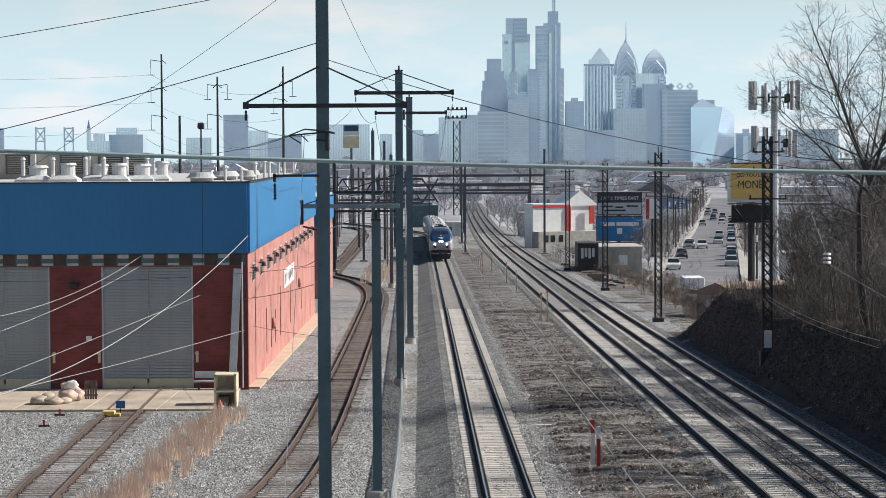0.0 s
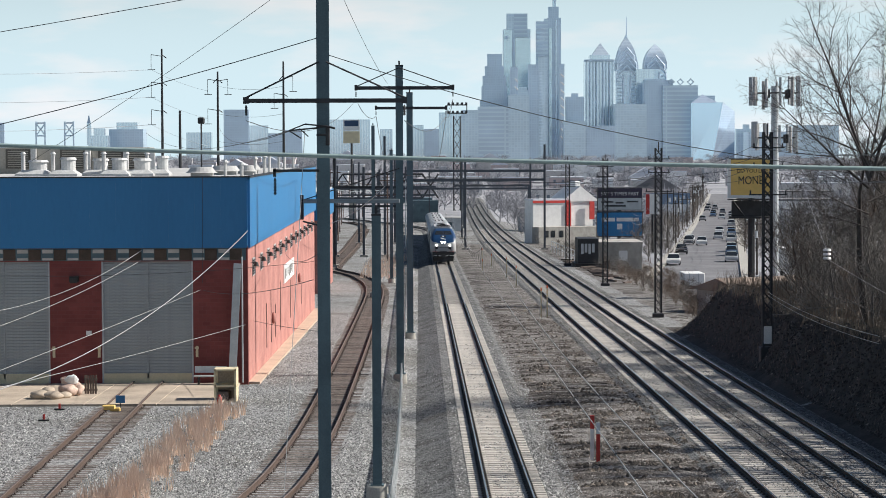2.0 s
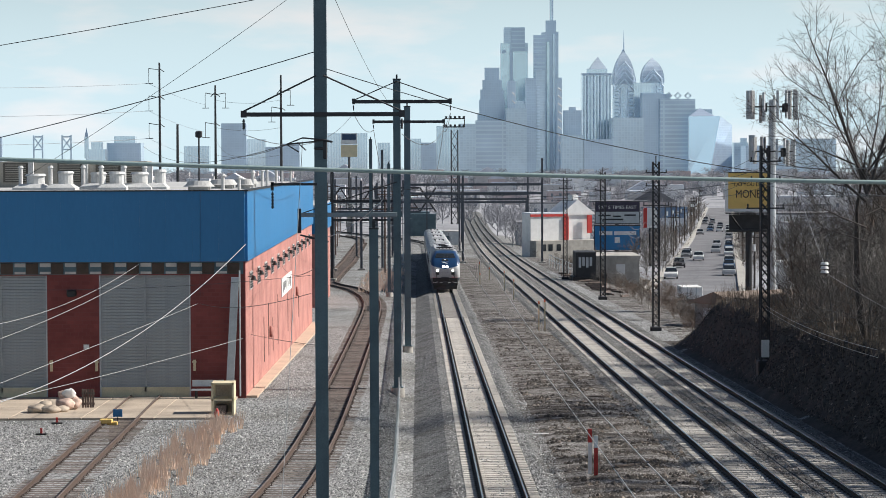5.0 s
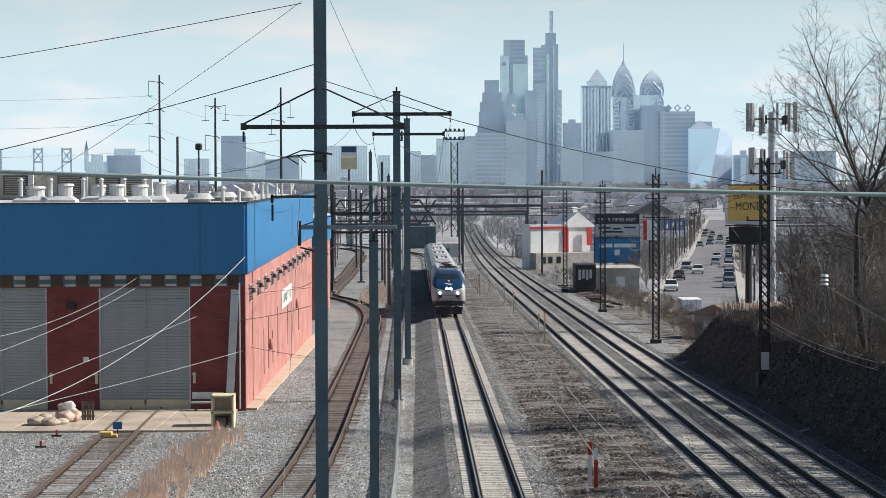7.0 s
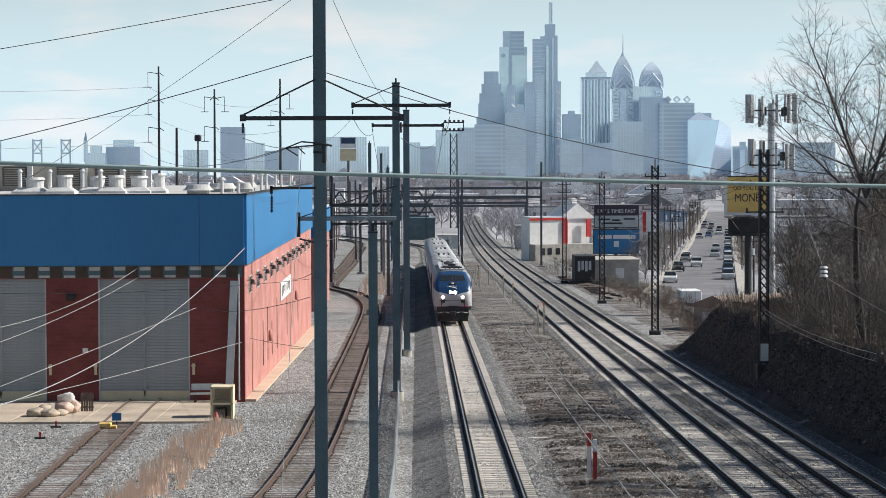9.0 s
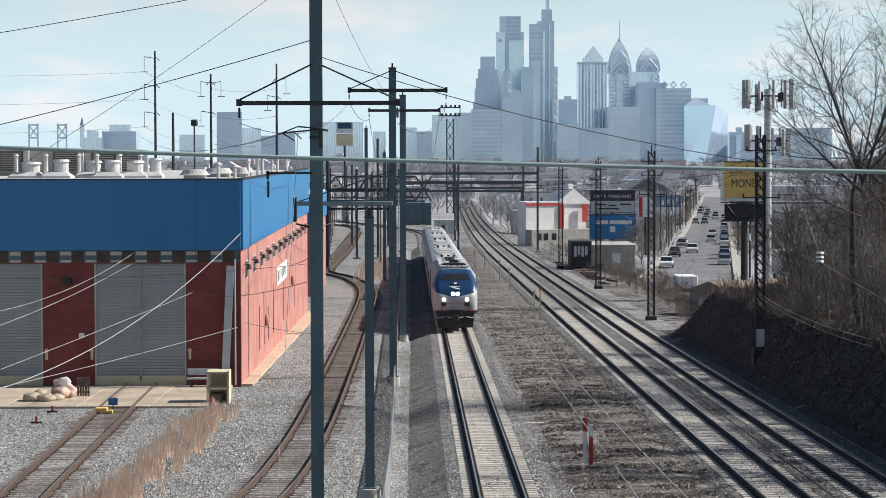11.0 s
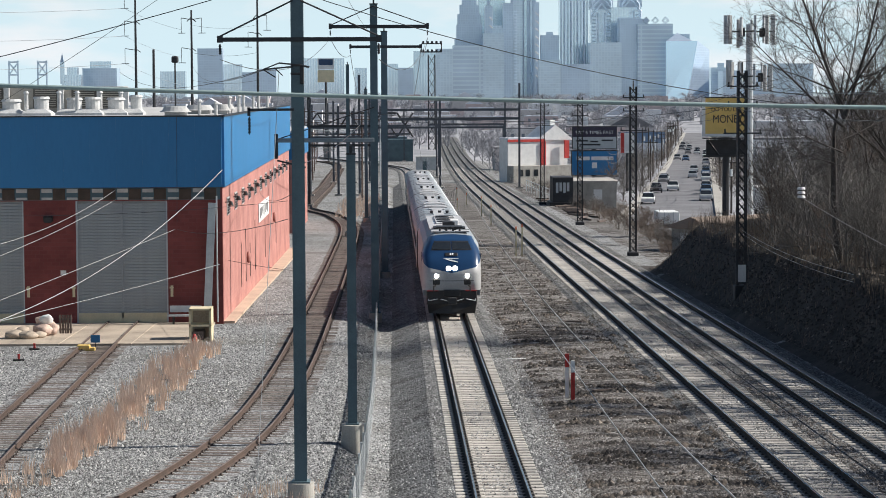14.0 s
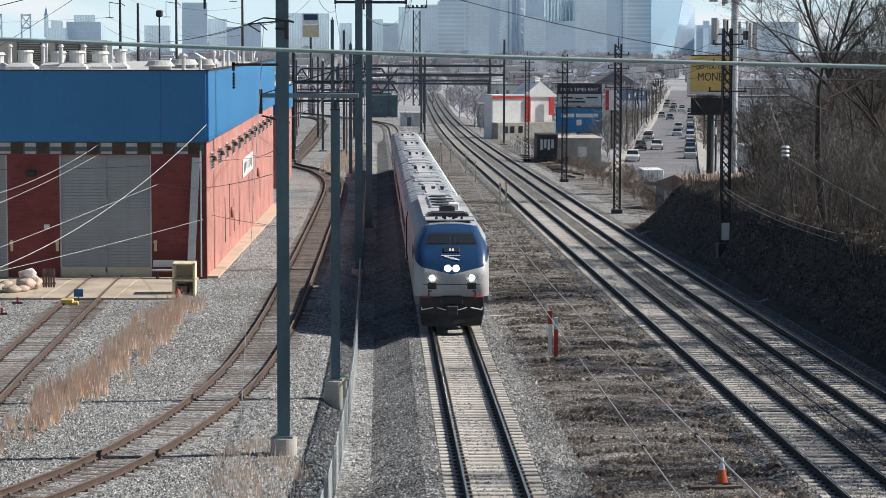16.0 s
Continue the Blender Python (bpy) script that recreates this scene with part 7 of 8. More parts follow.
def build_boards():
    b = board(30.1, 34.5, 215, 5.66, 9.24, M_YELLOW, "yellow billboard with dark lettering on a dark frame")
    letters("DO YOU LIKE SA", 0.52, 32.55, 214.98, 7.98, M_BLACK, b).data.space_character = 0.95
    letters("MONEY", 0.86, 32.3, 214.98, 6.85, M_BLACK, b).scale = (1, 1.3, 1)
    part("white_border", boxes((29.8, 30.1, 214.95, 215.2, 5.5, 9.3), (30.1, 34.5, 214.95, 215.0, 5.5, 5.78)), M_WHITE, b)
    part("lower_panel", boxes((30.3, 34.4, 215.6, 215.9, 3.7, 5.2)), M_DARK, b)
    part("truss", rods(((30.0, 215.5, 3.6), (34.6, 215.5, 3.6), 0.12), ((30.4, 215.5, 5.2), (31.6, 215.5, 3.6), 0.08)), M_DARK, b)
    purple = mat("dark_purple_board", (0.045, 0.035, 0.065), (0.035, 0.028, 0.05), 0.6, bump=0)
    b = board(31.1, 38.8, 390, -0.5, 3.3, M_GALV, "billboard with a dark purple upper band and pale lower half")
    part("upper_band", boxes((31.1, 38.8, 389.9, 390, 1.55, 3.3)), purple, b)
    letters("SAY 5 TIMES FAST", 0.86, 34.95, 389.88, 2.05, M_WHITE, b)
    for k, (x, w, z) in enumerate(((31.6, 2.2, 0.75), (34.2, 1.4, 0.6), (36.2, 2.0, 0.8), (32.4, 3.6, 0.05))):
        part("bar", boxes((x, x + w, 389.9, 390, z, z + 0.28)), M_DARK, b)
    b = board(30.8, 38.7, 388, -5.1, -0.95, M_BLUE, "blue billboard with plain white bars and emblem")
    for x, w in ((31.6, 2.3), (34.2, 3.9)):
        part("bar", boxes((x, x + w, 387.9, 388, -2.5, -1.85)), M_WHITE, b)
    part("emblem", boxes((34.3, 35.2, 387.9, 388, -3.9, -2.9)), M_WHITE, b)


def build_lineside_heaps():
    rng = random.Random(77)
    h = thing("covered_truck_body", "white box body parked in the brush by the street", "truck body")
    part("body", boxes((31.9, 34.4, 268, 273, ground_z(33, 268) + 0.4, ground_z(33, 268) + 1.9), bevel=0.05), M_WHITE, h)
    part("chassis", boxes((32.0, 34.3, 268.1, 272.9, ground_z(33, 268) - 0.3, ground_z(33, 268) + 0.4)), M_DARK, h)
    part("rib", boxes((32.5, 32.6, 267.95, 268.0, ground_z(33, 268) + 0.4, ground_z(33, 268) + 1.9), (33.6, 33.7, 267.95, 268.0, ground_z(33, 268) + 0.4, ground_z(33, 268) + 1.9)), M_GALV, h)
    h = thing("box_truck", "white box truck parked beside the street", "truck")
    z = ground_z(51, 300)
    part("body", boxes((49.4, 52.2, 300, 307, z + 0.8, z + 4.0), bevel=0.05), M_WHITE, h)
    part("cab", boxes((49.6, 52.0, 297.8, 299.95, z + 0.5, z + 2.6), bevel=0.15), M_WHITE, h)
    part("windscreen", boxes((49.8, 51.8, 297.76, 297.8, z + 1.5, z + 2.4)), M_WINDOW, h)
    for x in (49.7, 51.6):
        for y in (298.8, 305.4):
            part("wheel", rods(((x, y, z + 0.45), (x + 0.3, y, z + 0.45), 0.45), seg=12), M_BLACK, h)
    d = list({o.data.name: o.data for o in scene.objects if o.name.startswith("sapling")}.values())
    brush = []
    for k in range(270):
        y = rng.uniform(176, 400)
        x = 21.6 + rng.random() * 11 + (y - 200) * 0.025
        if 23.6 < x < 31.2 and 297 < y < 318:
            continue
        s = rng.uniform(0.22, 0.62)
        brush.append((rng.choice(d), pose(x, y, ground_z(x, y), 0, 0, rng.uniform(0, 360)) @ Matrix.Diagonal((s, s, s * rng.uniform(0.6, 1.0), 1))))
    verts, faces = [], []
    for me, m in brush:
        b0 = len(verts)
        verts += [tuple(m @ v.co) for v in me.vertices]
        faces += [tuple(b0 + i for i in q.vertices) for q in me.polygons]
    tagged(mesh_ob("trackside_brush", verts, faces, M_TWIGR), "tangled leafless brush below the track", "brush", kind="stuff")
    for k in range(150):
        y = 330 + k * 5 + rng.uniform(-4, 4)
        x = street_x(y) + (1 if k % 2 else -1) * rng.uniform(6.8, 17)
        o = tagged(new("street_tree", rng.choice(d)), "small bare street tree beside the road", "tree", "street trees")
        s = rng.uniform(1.0, 2.1)
        o.matrix_basis = pose(x, y, ground_z(x, y), 0, 0, rng.uniform(0, 360)) @ Matrix.Diagonal((s, s, s, 1))
    for k in range(26):
        y = 250 + k * 3.1
        x = 21.6 + rng.uniform(-0.4, 2.2)
        o = part("scrap_tie", boxes((-1.2, 1.2, -0.13, 0.13, 0, 0.24), bevel=0.02), M_WTIE if k % 3 else M_RUST)
        tagged(o, "discarded old tie lying beside the track", "scrap", "lineside scrap")
        o.matrix_basis = pose(x, y, ground_z(x, y) - 0.02, 0, 0, rng.uniform(-80, 80))


def build_street_side():
    w = thing("store_building", "white low store with red trim and a gabled hall", "building")
    z0 = ground_z(26, 430) - 0.5
    part("wall", boxes((20.2, 28.2, 430, 434, z0, 0.2)), M_WHITE, w)
    part("roof", boxes((20.1, 28.2, 429.9, 434, 0.2, 0.5)), M_FARROOF, w)
    part("red_trim", boxes((20.1, 28.2, 429.85, 430, -0.3, 0.2)), M_RED, w)
    part("red_pier", boxes((27.3, 28.3, 429.7, 430, -5.0, -0.3)), M_RED, w)
    part("red_pier", boxes((32.4, 33.4, 429.7, 430, -3.6, -0.1)), M_RED, w)
    part("hall_wall", boxes((28.2, 33.4, 430.5, 437, z0, 0.0)), M_WHITE, w)
    gable("hall_roof", 26.6, 34.6, 430.2, 437, 0.0, 3.0, M_WHITE, w)
    part("cupola", boxes((30.2, 31.4, 432, 434, 2.2, 3.9), bevel=0.1), M_WHITE, w)
    part("lower_wall", boxes((20.0, 34.0, 427, 430, z0, -4.9)), M_CONC, w)
    for x in (21.2, 22.6, 24.4):
        part("window", boxes((x, x + 0.9, 426.95, 427, -6.9, -5.6)), M_WINDOW, w)
    w.matrix_basis = Matrix.Translation((21.6, 430, 0)) @ Matrix.Rotation(radians(22), 4, "Z") @ Matrix.Translation((-20.2, -430, 0))
    c = thing("container", "dark steel container with pale graffiti bars", "container")
    z0 = ground_z(22.7, 300)
    part("body", boxes((21.2, 24.0, 300, 306, z0, -1.9), bevel=0.04), M_DARK, c)
    for k in range(4):
        part("graffiti_bar", boxes((21.6 + k * 0.5, 21.95 + k * 0.5, 299.96, 300, -4.0 + 0.2 * (k % 2), -2.6)), M_GALV, c)
    part("base", boxes((20.8, 24.4, 299.6, 306.4, z0 - 0.3, z0 + 0.5)), M_BLACK, c)
    b = thing("block_building", "grey concrete block building with a flat roof", "building")
    part("wall", boxes((24.2, 30.4, 305, 316, ground_z(27, 305) - 0.5, -2.9)), M_CONC, b)
    part("roof", boxes((24.0, 30.6, 304.8, 316.2, -2.9, -2.6)), M_CONC, b)
    part("window", boxes((27.2, 28.4, 304.95, 305, -5.2, -3.8)), M_WHITE, b)
    part("door", boxes((25.0, 25.9, 304.95, 305, -7.2, -5.2)), M_DARK, b)
    # brown-roofed shed below the bank
    s = thing("shed", "low shed with a wide brown roof", "shed")
    z0 = ground_z(28, 195) - 0.5
    part("wall", boxes((-3.3, 3.3, 0, 24, 0, 2.4)), M_CONC, s)
    roof = mat("brown_shingle_roof", (0.30, 0.235, 0.19), (0.21, 0.165, 0.135), 0.9, scale=0.6, fine=8, bump=0.2)
    gable("roof", -3.9, 3.9, -0.5, 24.5, 2.4, 3.5, roof, s)
    part("door", boxes((-2.0, -1.0, -0.05, 0, 0, 2.0)), M_WHITE, s)
    s.matrix_basis = pose(25.6, 189, -4.3, 0, 0, -60)
    part("base", boxes((-3.3, 3.3, 0, 24, -2.5, 0)), M_CONC, s)
    r = thing("railing", "grey metal railing beside the embankment", "railing")
    for k in range(9):
        y = 372 - k * 7
        part("post", rods(((21.8, y, ground_z(21.8, y) - 0.2), (21.8, y, ground_z(21.8, y) + 1.9), 0.07)), M_GALV, r)
    for zz in (1.0, 1.8):
        tube_path("rail_bar", [(21.8, q, ground_z(21.8, q) + zz) for q in span((316, 372, 7))], 0.06, M_GALV, r, 5)
    t = thing("cell_tower", "pale grey monopole with two rings of panel antennas", "cell tower")
    z0 = ground_z(32.0, 200)
    part("monopole", rods(((32.0, 200, z0 - 0.5), (32.0, 200, 16.0), 0.40, 0.33), seg=12), M_GALV, t)
    rng = random.Random(2)
    for zr, r0, h in ((15.35, 1.9, 2.6), (11.3, 1.7, 2.4)):
        pl = part("platform", rods(((32 - r0, 200, zr), (32 + r0, 200, zr), 0.07), ((32, 200 - r0, zr), (32, 200 + r0, zr), 0.07), ((32 - r0, 199, zr), (32 + r0, 199, zr), 0.05), ((32 - r0, 201, zr), (32 + r0, 201, zr), 0.05)), M_DARK, t)
        for k in range(11):
            a = 2 * math.pi * k / 11 + 0.2
            x, y = 32 + r0 * 1.15 * math.cos(a), 200 + r0 * 1.15 * math.sin(a)
            bm = bmesh.new()
            box(bm, -0.17, 0.17, -0.1, 0.1, -h * 0.5, h * 0.5, pose(x, y, zr + rng.uniform(-0.2, 0.3), 0, 0, math.degrees(a)), bevel=0.03)
            part("panel_antenna", bm, M_GALV if k % 3 else M_ROOF, pl)
            part("bracket", rods(((x * 0.94 + 32 * 0.06, y * 0.94 + 200 * 0.06, zr - 0.8), (x * 0.94 + 32 * 0.06, y * 0.94 + 200 * 0.06, zr + 0.8), 0.05), ((32, 200, zr), (x, y, zr), 0.04)), M_DARK, pl)
            if k % 2:
                part("radio_unit", boxes((x * 0.8 + 6.4 - 0.16, x * 0.8 + 6.4 + 0.16, y * 0.8 + 40 - 0.12, y * 0.8 + 40 + 0.12, zr - 0.5, zr + 0.3)), M_DARK, pl)
    rng = random.Random(31)
    for k in range(60):
        y = 285 + k * 13
        if k % 2 and y < 430:
            continue
        utility_pole(street_x(y) + (-8.4 if k % 2 else 8.4) + rng.uniform(-1, 1), y, rng.uniform(8, 12))
    for s in (-8.4, 8.4):
        for dz in (8.0, 9.2):
            for y in range(285, 780, 55):
                wire("street_wire", (street_x(y) + s, y, ground_z(street_x(y), y) + dz), (street_x(y + 55) + s, y + 55, ground_z(street_x(y + 55), y + 55) + dz), 0.8, 0.03, M_WIRE, "dark street wire between utility poles")
    for x, y, w_, h, wi in ((96, 520, 18, 7, 3), (86, 470, 14, 6, 2), (45, 560, 16, 7, 1), (114, 640, 22, 8, 0), (99, 560, 15, 9, 3), (62, 720, 20, 8, 2), (130, 760, 24, 9, 4), (47, 690, 12, 7, 3), (78, 860, 22, 9, 1), (160, 900, 26, 10, 0), (78, 410, 8, 5, 3), (91, 400, 9, 6, 0), (35, 480, 12, 6, 2), (30, 540, 12, 7, 4), (-32, 560, 14, 7, 1), (-48, 480, 20, 8, 2)):
        town_house(x, y, w_, 14, h, WALLS[wi], k % 2 == 0, rng)
    f = thing("blue_warehouse", "distant warehouse with a blue fascia", "building")
    part("wall", boxes((72, 85, 700, 720, -16, -6)), WALLS[2], f)
    part("fascia", boxes((72, 85, 699.8, 700, -7.5, -4)), mat("hazy_blue_fascia", (0.16, 0.24, 0.36), (0.12, 0.19, 0.30), 0.7, bump=0), f)
    p = thing("pylon_sign", "red and white roadside pylon sign", "sign")
    part("panel", boxes((42.6, 45.2, 420, 420.4, -2.2, 1.6)), M_WHITE, p)
    part("bar", boxes((42.6, 43.3, 419.9, 420, -2.2, 1.6)), M_RED, p)
    part("post", rods(((44, 420.6, -11), (44, 420.6, 1.5), 0.3)), M_DARK, p)


build_street()
build_traffic()
build_boards()
build_street_side()
build_lineside_heaps()


# ---- wires ----
def build_wires():
    L1 = "bright steel wire strung before the shop"
    D1 = "dark overhead wire strung between poles"
    w = wire
    w("overhead_wire", (-13.5, 62.3, 13.45), (-3.3, 62.3, 15.24), 0.04, 0.011, M_WIRE, D1)
    w("overhead_wire", (-3.3, 62.3, 15.3), (-11.0, 62.3, 10.1), 0.12, 0.007, M_WIRE, D1)
    w("overhead_wire", (-13.5, 62.3, 10.75), (-2.8, 62.3, 13.57), 0.10, 0.013, M_WIRE, D1)
    w("overhead_wire", (-2.8, 62.3, 13.1), (11.0, 62.3, 9.9), 0.35, 0.012, M_WIRE, D1)
    w("overhead_wire", (-2.9, 62.1, 12.85), (-4.95, 62.1, 11.85), 0, 0.025, M_DARK, "steel stay rod to the crossarm", "stay rod")
    w("overhead_wire", (-2.7, 62.1, 12.85), (-0.5, 62.1, 11.85), 0, 0.025, M_DARK, "steel stay rod to the crossarm", "stay rod")
    w("overhead_wire", (-1.3, 125.3, 15.0), (-3.7, 125.3, 13.95), 0, 0.03, M_DARK, "steel stay rod to the crossarm", "stay rod")
    w("overhead_wire", (-1.3, 125.3, 15.0), (1.7, 125.3, 13.95), 0, 0.03, M_DARK, "steel stay rod to the crossarm", "stay rod")
    w("overhead_wire", (-2.5, 62.3, 15.3), (-1.4, 125.6, 13.4), 0.4, 0.008, M_WIRE, D1)
    # feeders along the poles
    for x1, z1, x2, z2, x3, z3 in ((-4.95, 11.2, -3.75, 13.2, -3.4, 12.8), (-0.5, 11.2, 1.75, 13.2, 1.75, 12.8)):
        w("feeder_wire", (x1, 62.2, z1), (x2, 125.4, z2), 0.9, 0.011, M_WIRE, D1)
        w("feeder_wire", (x2, 125.4, z2), (x3, 163, z3), 0.5, 0.018, M_WIRE, D1)
        w("feeder_wire", (x3, 163, z3), (x3 - 0.6, 300, 8.2), 2.2, 0.02, M_WIRE, D1)
        w("feeder_wire", (x3 - 0.6, 300, 8.2), (x3 - 2, 430, 6.2), 2.0, 0.025, M_WIRE, D1)
    w("feeder_wire", (-3.75, 62.1, 10.92), (-20, 160, 11.6), 0.8, 0.011, M_WIRE, D1)
    w("feeder_wire", (-3.75, 62.1, 10.9), (-30.5, 330, 14.0), 1.2, 0.013, M_WIRE, D1)
    w("feeder_wire", (-2.9, 62.1, 10.9), (-12.0, 300, 8.8), 2.5, 0.013, M_WIRE, D1)
    # bright wires in front of the shop
    w("guy_wire", (-19.66, 95, -0.32), (-9.45, 119.2, 6.0), 1.3, 0.022, M_WIREL, L1, n=24)
    w("guy_wire", (-19.66, 95, 0.36), (-12.04, 119.2, 2.8), 0.05, 0.014, M_WIREL, L1)
    w("guy_wire", (-19.66, 95, -0.15), (-9.63, 119.2, 0.9), 0.10, 0.014, M_WIREL, L1)
    w("guy_wire", (-19.66, 95, 3.26), (-15.19, 119.1, 4.96), 0.60, 0.013, M_WIREL, L1)
    w("guy_wire", (-19.66, 95, 2.34), (-15.19, 119.1, 4.44), 0.28, 0.013, M_WIREL, L1)
    w("overhead_wire", (-24, 100, 4.9), (-4.85, 98, 5.4), 0.4, 0.009, M_WIRE, D1)
    w("overhead_wire", (-11.9, 119.1, 2.8), (-3.1, 62.4, 6.7), 0.3, 0.010, M_WIRE, D1)
    w("overhead_wire", (-9.4, 122, 0.9), (-4.6, 100, 2.1), 0.05, 0.012, M_WIRE, D1)
    w("overhead_wire", (-11.85, 119.0, 8.9), (-11.9, 119.05, 3.2), 0.0, 0.012, M_WIRE, "thin vertical cable down the shop front", n=2)
    w("overhead_wire", (-9.4, 150, 3.4), (-3.0, 62.6, 7.4), 0.4, 0.010, M_WIRE, D1)
    w("guy_wire", (-3.3, 62.2, 11.0), (-3.9, 59, -1.2), 0.0, 0.010, M_WIREL, "thin guy wire beside the pole", n=2)
    w("guy_wire", (-2.0, 118, 8.4), (-6.0, 130, 5.9), 0.4, 0.02, M_WIREL, "thin slack wire beside the pole")
    # main track catenary
    cat = thing("contact_line", "overhead contact wire with messenger and droppers", "catenary")
    for a, b in ((-10, 120), (120, 185), (185, 250), (250, 320)):
        n = 26 if a < 0 else 13
        top = []
        for i in range(n + 1):
            y = a + (b - a) * i / n
            s = 4 * (i / n) * (1 - i / n)
            top.append((3.62 if a < 0 else 3.35, y, grade(y) + 7.35 - 1.25 * s))
        tube_path("messenger_wire", top, 0.010, M_WIREL, cat, 5)
        for i in range(1, n):
            p = top[i]
            if a > 0:
                part("dropper", rods((p, (3.25, p[1], grade(p[1]) + 5.9), 0.008)), M_WIRE, cat)
            if i % 2:
                part("clip", boxes((p[0] - 0.02, p[0] + 0.02, p[1] - 0.04, p[1] + 0.04, p[2] - 0.025, p[2] + 0.025)), M_BLACK, cat)
                part("clip", boxes((3.23, 3.27, p[1] + 1.96, p[1] + 2.04, grade(p[1] + 2) + 5.875, grade(p[1] + 2) + 5.925)), M_BLACK, cat)
    tube_path("contact_wire", [(3.25, q, grade(q) + 5.9) for q in span((-10, 320, 20))], 0.009, M_WIREL, cat, 5)
    # line along the lattice masts
    masts = [(19.9, 60, 10.6), (19.9, 127, 9.6), (19.5, 182, 8.6), (20.0, 241, 7.5), (20.1, 305, 7.0), (21.4, 386, 7.5)]
    for (x1, y1, z1), (x2, y2, z2) in zip(masts, masts[1:]):
        for dx, dz in ((-0.85, 0.9), (0.85, 0.9), (-0.85, -0.3), (0.85, -0.3)):
            w("line_wire", (x1 + dx, y1, z1 + dz), (x2 + dx, y2, z2 + dz), 0.9, 0.014, M_WIRE, "dark wire along the lattice masts")
    # wires across from gantry to masts
    for y, z, z2 in ((127, 8.9, 9.4), (182, 7.8, 8.2), (241, 7.0, 7.3), (305, 6.8, 6.8)):
        w("cross_wire", (-1.2, y, z), (20, y, z2), 0.7, 0.015, M_WIRE, "thin dark cross-span wire over the tracks")
    w("guy_wire", (19.9, 126.6, 2.1), (15.0, 72, 4.2), 0.25, 0.009, M_WIREL, "twin guy wires from the lattice mast")
    w("guy_wire", (19.9, 126.6, 1.9), (15.0, 72, 3.95), 0.25, 0.008, M_WIREL, "twin guy wires from the lattice mast")
    w("guy_wire", (18.4, 100, 5.35), (17.4, 76, 4.6), 0.05, 0.008, M_WIREL, "guy wire from a strain insulator")
    w("guy_wire", (18.4, 100, 5.7), (19.0, 112, 9.6), 0.1, 0.008, M_WIREL, "guy wire from a strain insulator")
    ins = thing("strain_insulator", "white three-disc strain insulator on a guy wire", "insulator")
    part("rod", rods(((18.4, 100, 5.25), (18.4, 100, 5.85), 0.03)), M_BLACK, ins)
    for k in range(3):
        part("disc", rods(((18.4, 100, 5.32 + k * 0.19), (18.4, 100, 5.42 + k * 0.19), 0.19, 0.16), seg=14), M_WHITE, ins)
    # lines at the transmission poles
    for z in (22.3, 18.2, 14.1):
        w("line_wire", (-40.4, 330, z), (-90, 300, z - 0.6), 0.8, 0.03, M_GALV, "pale transmission wire against the sky")
        w("line_wire", (-40.4, 330, z), (-32.0, 330, z - 3.2), 0.3, 0.02, M_GALV, "pale transmission wire against the sky")
        w("line_wire", (-30.5, 330, z - 2.5), (-20.7, 330, z - 2.5), 0.5, 0.02, M_WIRE, "transmission wire against the sky")


build_wires()


# ---- small pieces last ----
build_ties()


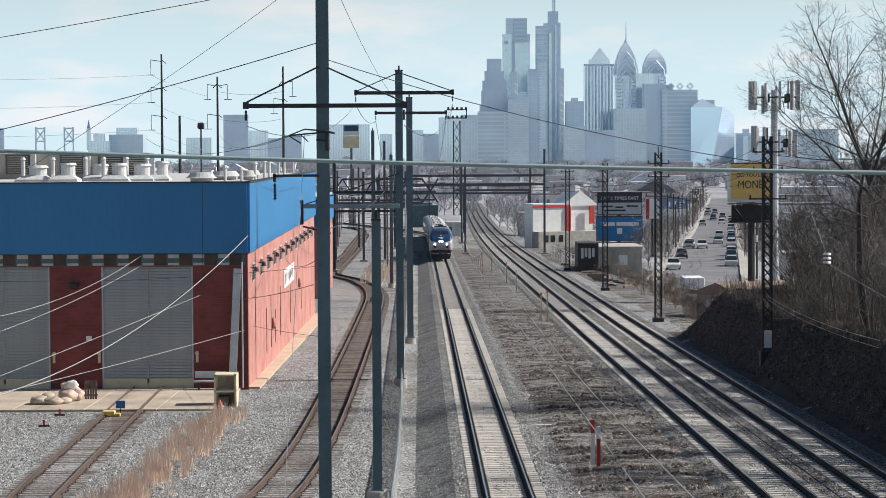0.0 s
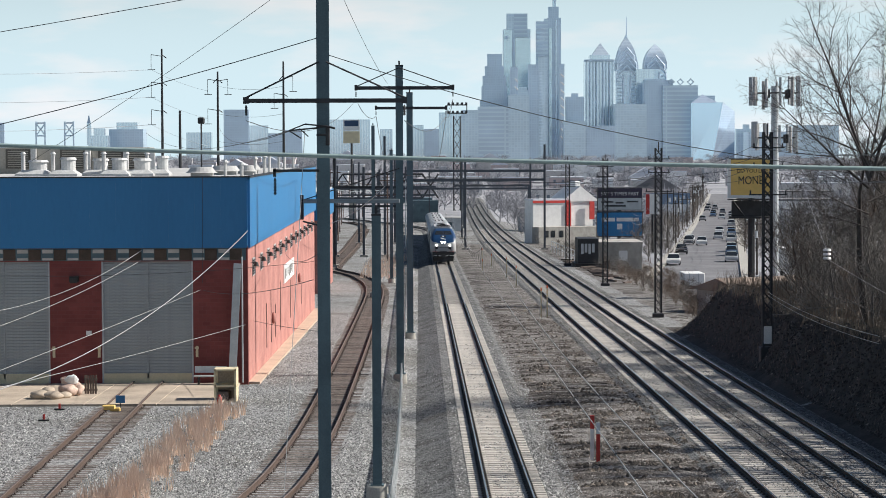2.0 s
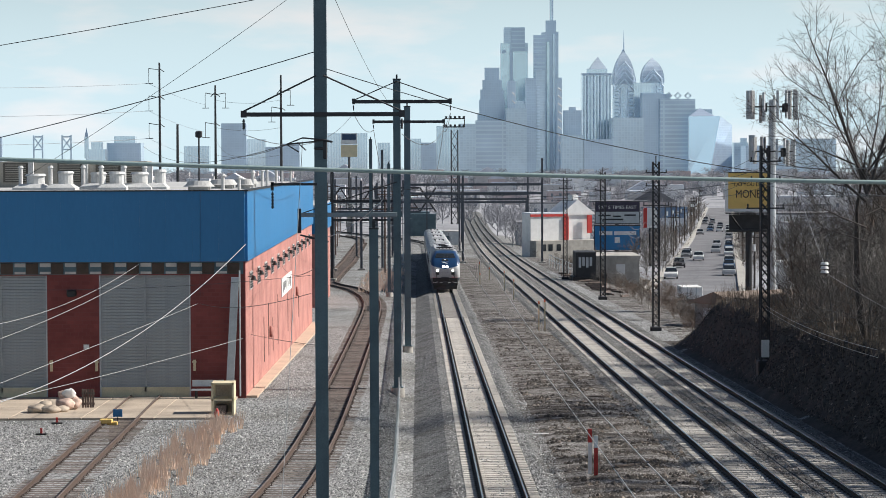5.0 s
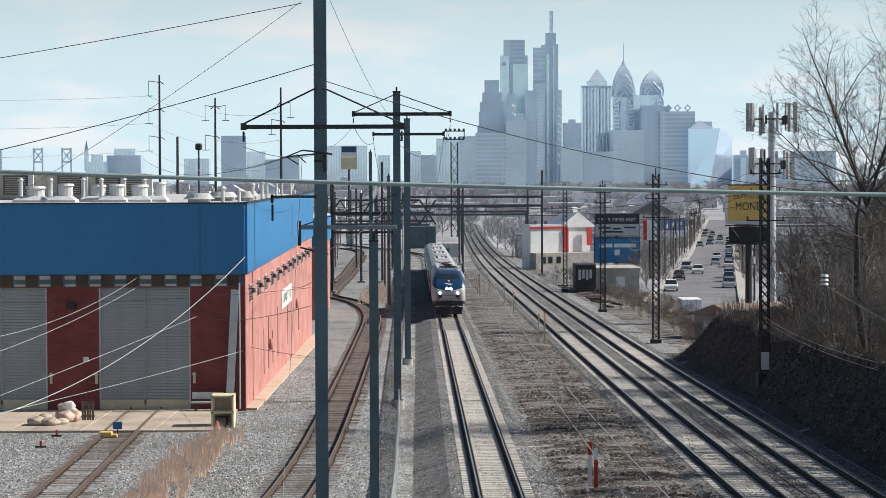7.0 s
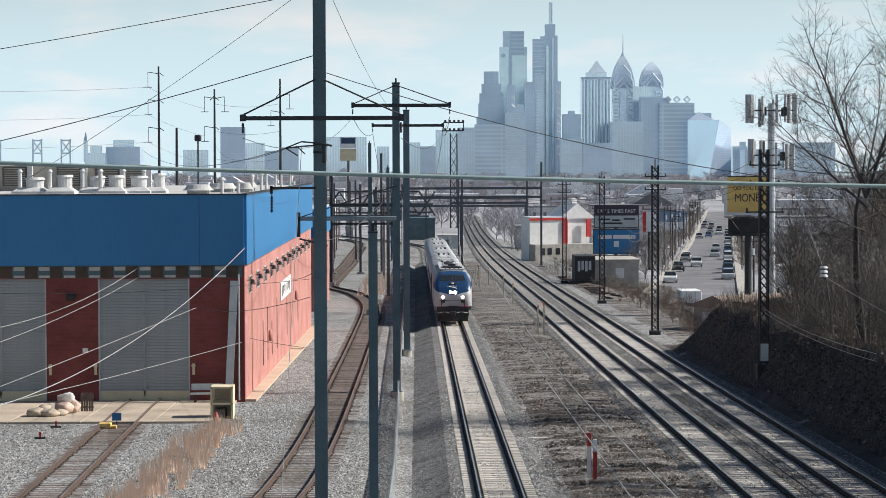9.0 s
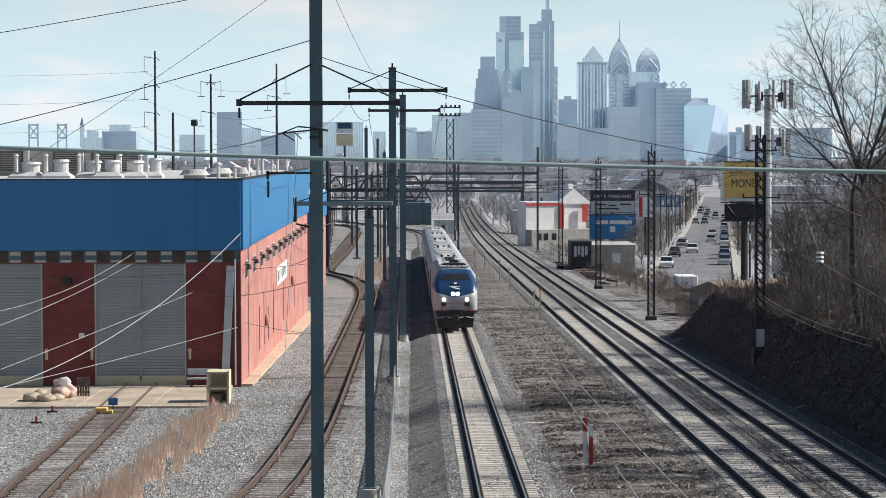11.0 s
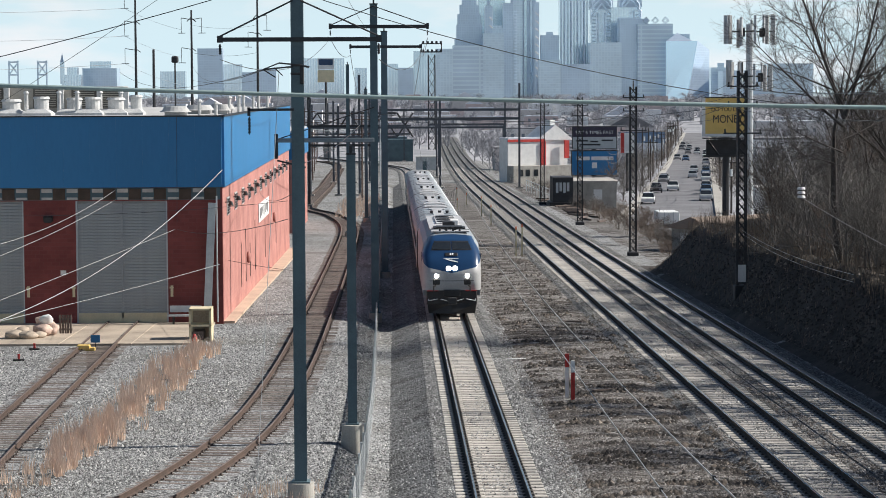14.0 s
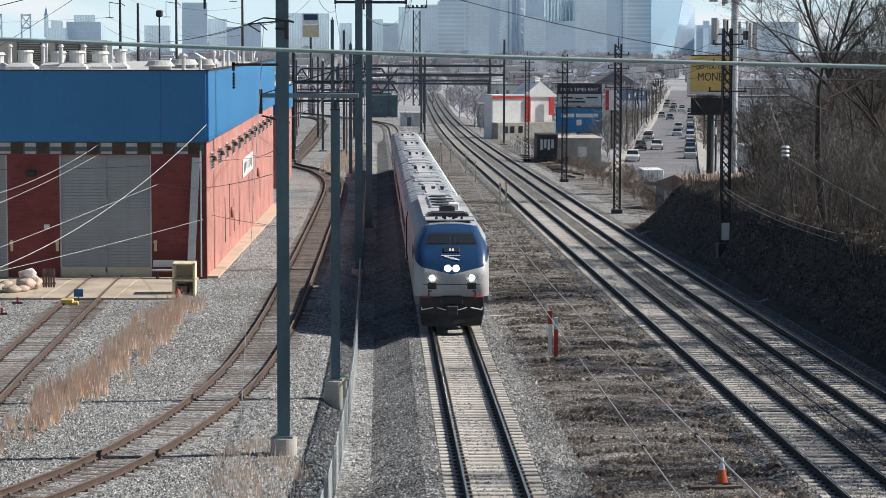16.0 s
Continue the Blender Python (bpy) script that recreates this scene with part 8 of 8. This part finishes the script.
def build_stones():
    """Loose ballast and cinders lying on the ground where it is near, as joined small stones."""
    rng = np.random.default_rng(6)

    def scatter(name, material, label, n, region, size):
        pts = []
        while len(pts) < n:
            x, y = region(rng)
            if x is None:
                continue
            pts.append((x, y, bed_z(x, y)))
        c = np.array(pts, dtype=np.float32)
        k = len(c)
        s = rng.uniform(size[0], size[1], (k, 1, 1)).astype(np.float32)
        base = np.array([(1, 0, 0), (-0.5, 0.87, 0), (-0.5, -0.87, 0), (0.2, 0.1, 0.8)], dtype=np.float32)
        j = rng.uniform(0.6, 1.25, (k, 4, 3)).astype(np.float32)
        a = rng.uniform(0, 6.283, k)
        rot = np.zeros((k, 3, 3), dtype=np.float32)
        rot[:, 0, 0], rot[:, 0, 1], rot[:, 1, 0], rot[:, 1, 1], rot[:, 2, 2] = np.cos(a), np.sin(a), -np.sin(a), np.cos(a), 1
        v = np.einsum("kij,kjl->kil", base[None] * j * s, rot) + c[:, None, :]
        f = np.array([(0, 1, 3), (1, 2, 3), (2, 0, 3)], dtype=np.int32)
        f = (f[None] + 4 * np.arange(k, dtype=np.int32)[:, None, None]).reshape(-1)
        me = bpy.data.meshes.new(name)
        me.vertices.add(4 * k)
        me.vertices.foreach_set("co", v.reshape(-1))
        me.loops.add(9 * k)
        me.loops.foreach_set("vertex_index", f)
        me.polygons.add(3 * k)
        me.polygons.foreach_set("loop_start", np.arange(0, 9 * k, 3, dtype=np.int32))
        me.update(calc_edges=True)
        me.materials.append(material)
        tagged(new(name, me), label, "gravel", kind="stuff")

    def depth(a, b):
        # more of them near the bridge
        return 1 / (1 / a + (1 / b - 1 / a) * rng.random())

    def bed_z(x, y):
        z = ground_z(x, y)
        dm = x - interp(MAIN, y)
        if -3.5 < dm < 2.6:
            z = max(z, grade(y) + (-0.218 if abs(dm) < 1.75 else -0.218 - 0.36 * (-dm - 1.75) if dm < 0 else -0.218 - 0.33 * (dm - 1.75)))
        for tr in (TRACK_A, TRACK_B):
            q = abs(x - interp(tr, y))
            if q < 2.2:
                z = max(z, grade(y) - (0.22 if q < 1.7 else 0.22 + 0.5 * (q - 1.7)))
        return z

    def clear(x, y):
        for tr in (MAIN, TRACK_A, TRACK_B):
            if abs(x - interp(tr, y)) < 1.33:
                return False
        return not (abs(x - interp(YARD, y)) < 1.45 or abs(x - interp(SHOP, y)) < 1.4)

    def yard(r):
        y = depth(44, 190)
        x = r.uniform(-0.2 * y, 5.6)
        if not clear(x, y) or (y > 107 and x < -9.6) or (-1.3 < x < 1.7 and r.random() < 0.7):
            return None, None
        return x, y

    def cinders(r):
        y = depth(44, 230)
        x = r.uniform(4.9, 19.0)
        return (x, y) if clear(x, y) else (None, None)

    scatter("loose_ballast", M_STONE, "loose grey crushed stone on the yard", 150000, yard, (0.025, 0.062))
    def between(r):
        # stones lying over the ties inside and beside the rails
        y = depth(44, 150)
        tr = (MAIN, TRACK_A, TRACK_A, TRACK_B, TRACK_B)[int(r.random() * 5)]
        u = r.uniform(-0.66, 0.66) if r.random() < 0.75 else r.choice((-1, 1)) * r.uniform(0.85, 1.35)
        if noise.noise((u * 0.8, y * 0.35, 4.0)) < -0.12:
            return None, None
        return interp(tr, y) + u, y

    scatter("crib_ballast", M_STONE, "grey crushed stone between and over the ties", 26000, between, (0.03, 0.06))
    scatter("loose_cinders", M_CLOD, "dark cinders, clods and pale chips between the tracks", 70000, cinders, (0.02, 0.06))

    def thatch(r):
        y = depth(50, 105)
        x = interp([(50, -13.4), (58, -12.0), (65, -11.2), (75, -10.4), (90, -9.9), (107, -9.5)], y) + r.normal(0, 0.45)
        return x, y

    scatter("dead_thatch", M_CLOD, "dark soil and dead thatch under the dry grass", 3000, thatch, (0.03, 0.09))

    def heaps(r):
        y = depth(46, 210)
        x = r.uniform(5.6, 11.0)
        if noise.noise((x * 0.5, y * 0.9, 6.0)) < 0.12:
            return None, None
        return x, y

    scatter("soil_clods", M_LITTER, "dark soil clods in patches between the tracks", 9000, heaps, (0.05, 0.15))

    def bank(r):
        y = depth(70, 166)
        x = 18.9 + 9 * r.random() ** 1.5
        return x, y

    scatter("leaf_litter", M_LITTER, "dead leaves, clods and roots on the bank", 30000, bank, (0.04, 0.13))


build_stones()


# ---- the plan shrunk toward the camera's eye ----
def settle(still):
    """Shrinks what was laid out in the plan toward the camera's eye, keeping its view; things that keep their size are
    moved whole.
    """
    unit = Matrix.Identity(4)

    def shrink(m, y):
        k = Matrix.Scale(1 / stretch_at(y), 4)
        return Matrix.Translation(EYE_POINT) @ k @ Matrix.Translation(-EYE_POINT) @ m

    def bring(ob):
        m = ob.matrix_basis
        if m == unit and (ob.data is None or ob.data.users == 1):
            if ob.data is not None:
                v = np.empty(len(ob.data.vertices) * 3, dtype=np.float32)
                ob.data.vertices.foreach_get("co", v)
                v = v.reshape(-1, 3)
                base = np.array(EYE_POINT, dtype=np.float32)
                v = base + (v - base) / (1 + EYE_PULL * np.clip(v[:, 1:2], 0.0, 420.0))
                ob.data.vertices.foreach_set("co", v.reshape(-1))
                ob.data.update()
            for c in ob.children:
                bring(c)
        elif ob.name.split(".")[0] == "car":
            ob.matrix_basis = Matrix.Translation(toward_eye(m.translation) - m.translation) @ m
        else:
            y = m.translation.y
            meshes = [ob] if ob.type == "MESH" else [c for c in ob.children if c.type == "MESH"]
            if meshes:
                y = sum((m @ (c.matrix_basis if c is not ob else unit) @ Vector(q)).y for c in meshes for q in c.bound_box) / (8 * len(meshes))
            ob.matrix_basis = shrink(m, y)

    for ob in [o for o in scene.objects if o.parent is None and o.type in ("MESH", "EMPTY", "FONT")]:
        if ob not in still:
            bring(ob)


settle([LOCO, *COACHES])


# ---- what moves ----
TRAIN = [(0.0, 290.5), (16.0, 88.0)]


def train_y(t):
    return interp(TRAIN, t)


def motions():
    times = [i * 0.5 for i in range(33)]
    walk(LOCO, [(t, on_track(train_y(t), 21.0)) for t in times])
    for i, c in enumerate(COACHES):
        walk(c, [(t, on_track(train_y(t) + 21.3 + 26.0 * i, 25.9)) for t in times])
    for c, lane, y, v in MOVING:
        if v:
            rows = [(t, street_pose(lane, y + v * t)) for t in (0.0, 8.0, 16.0)]
            walk(c, [(t, Matrix.Translation(toward_eye(m.translation) - m.translation) @ m) for t, m in rows])


motions()
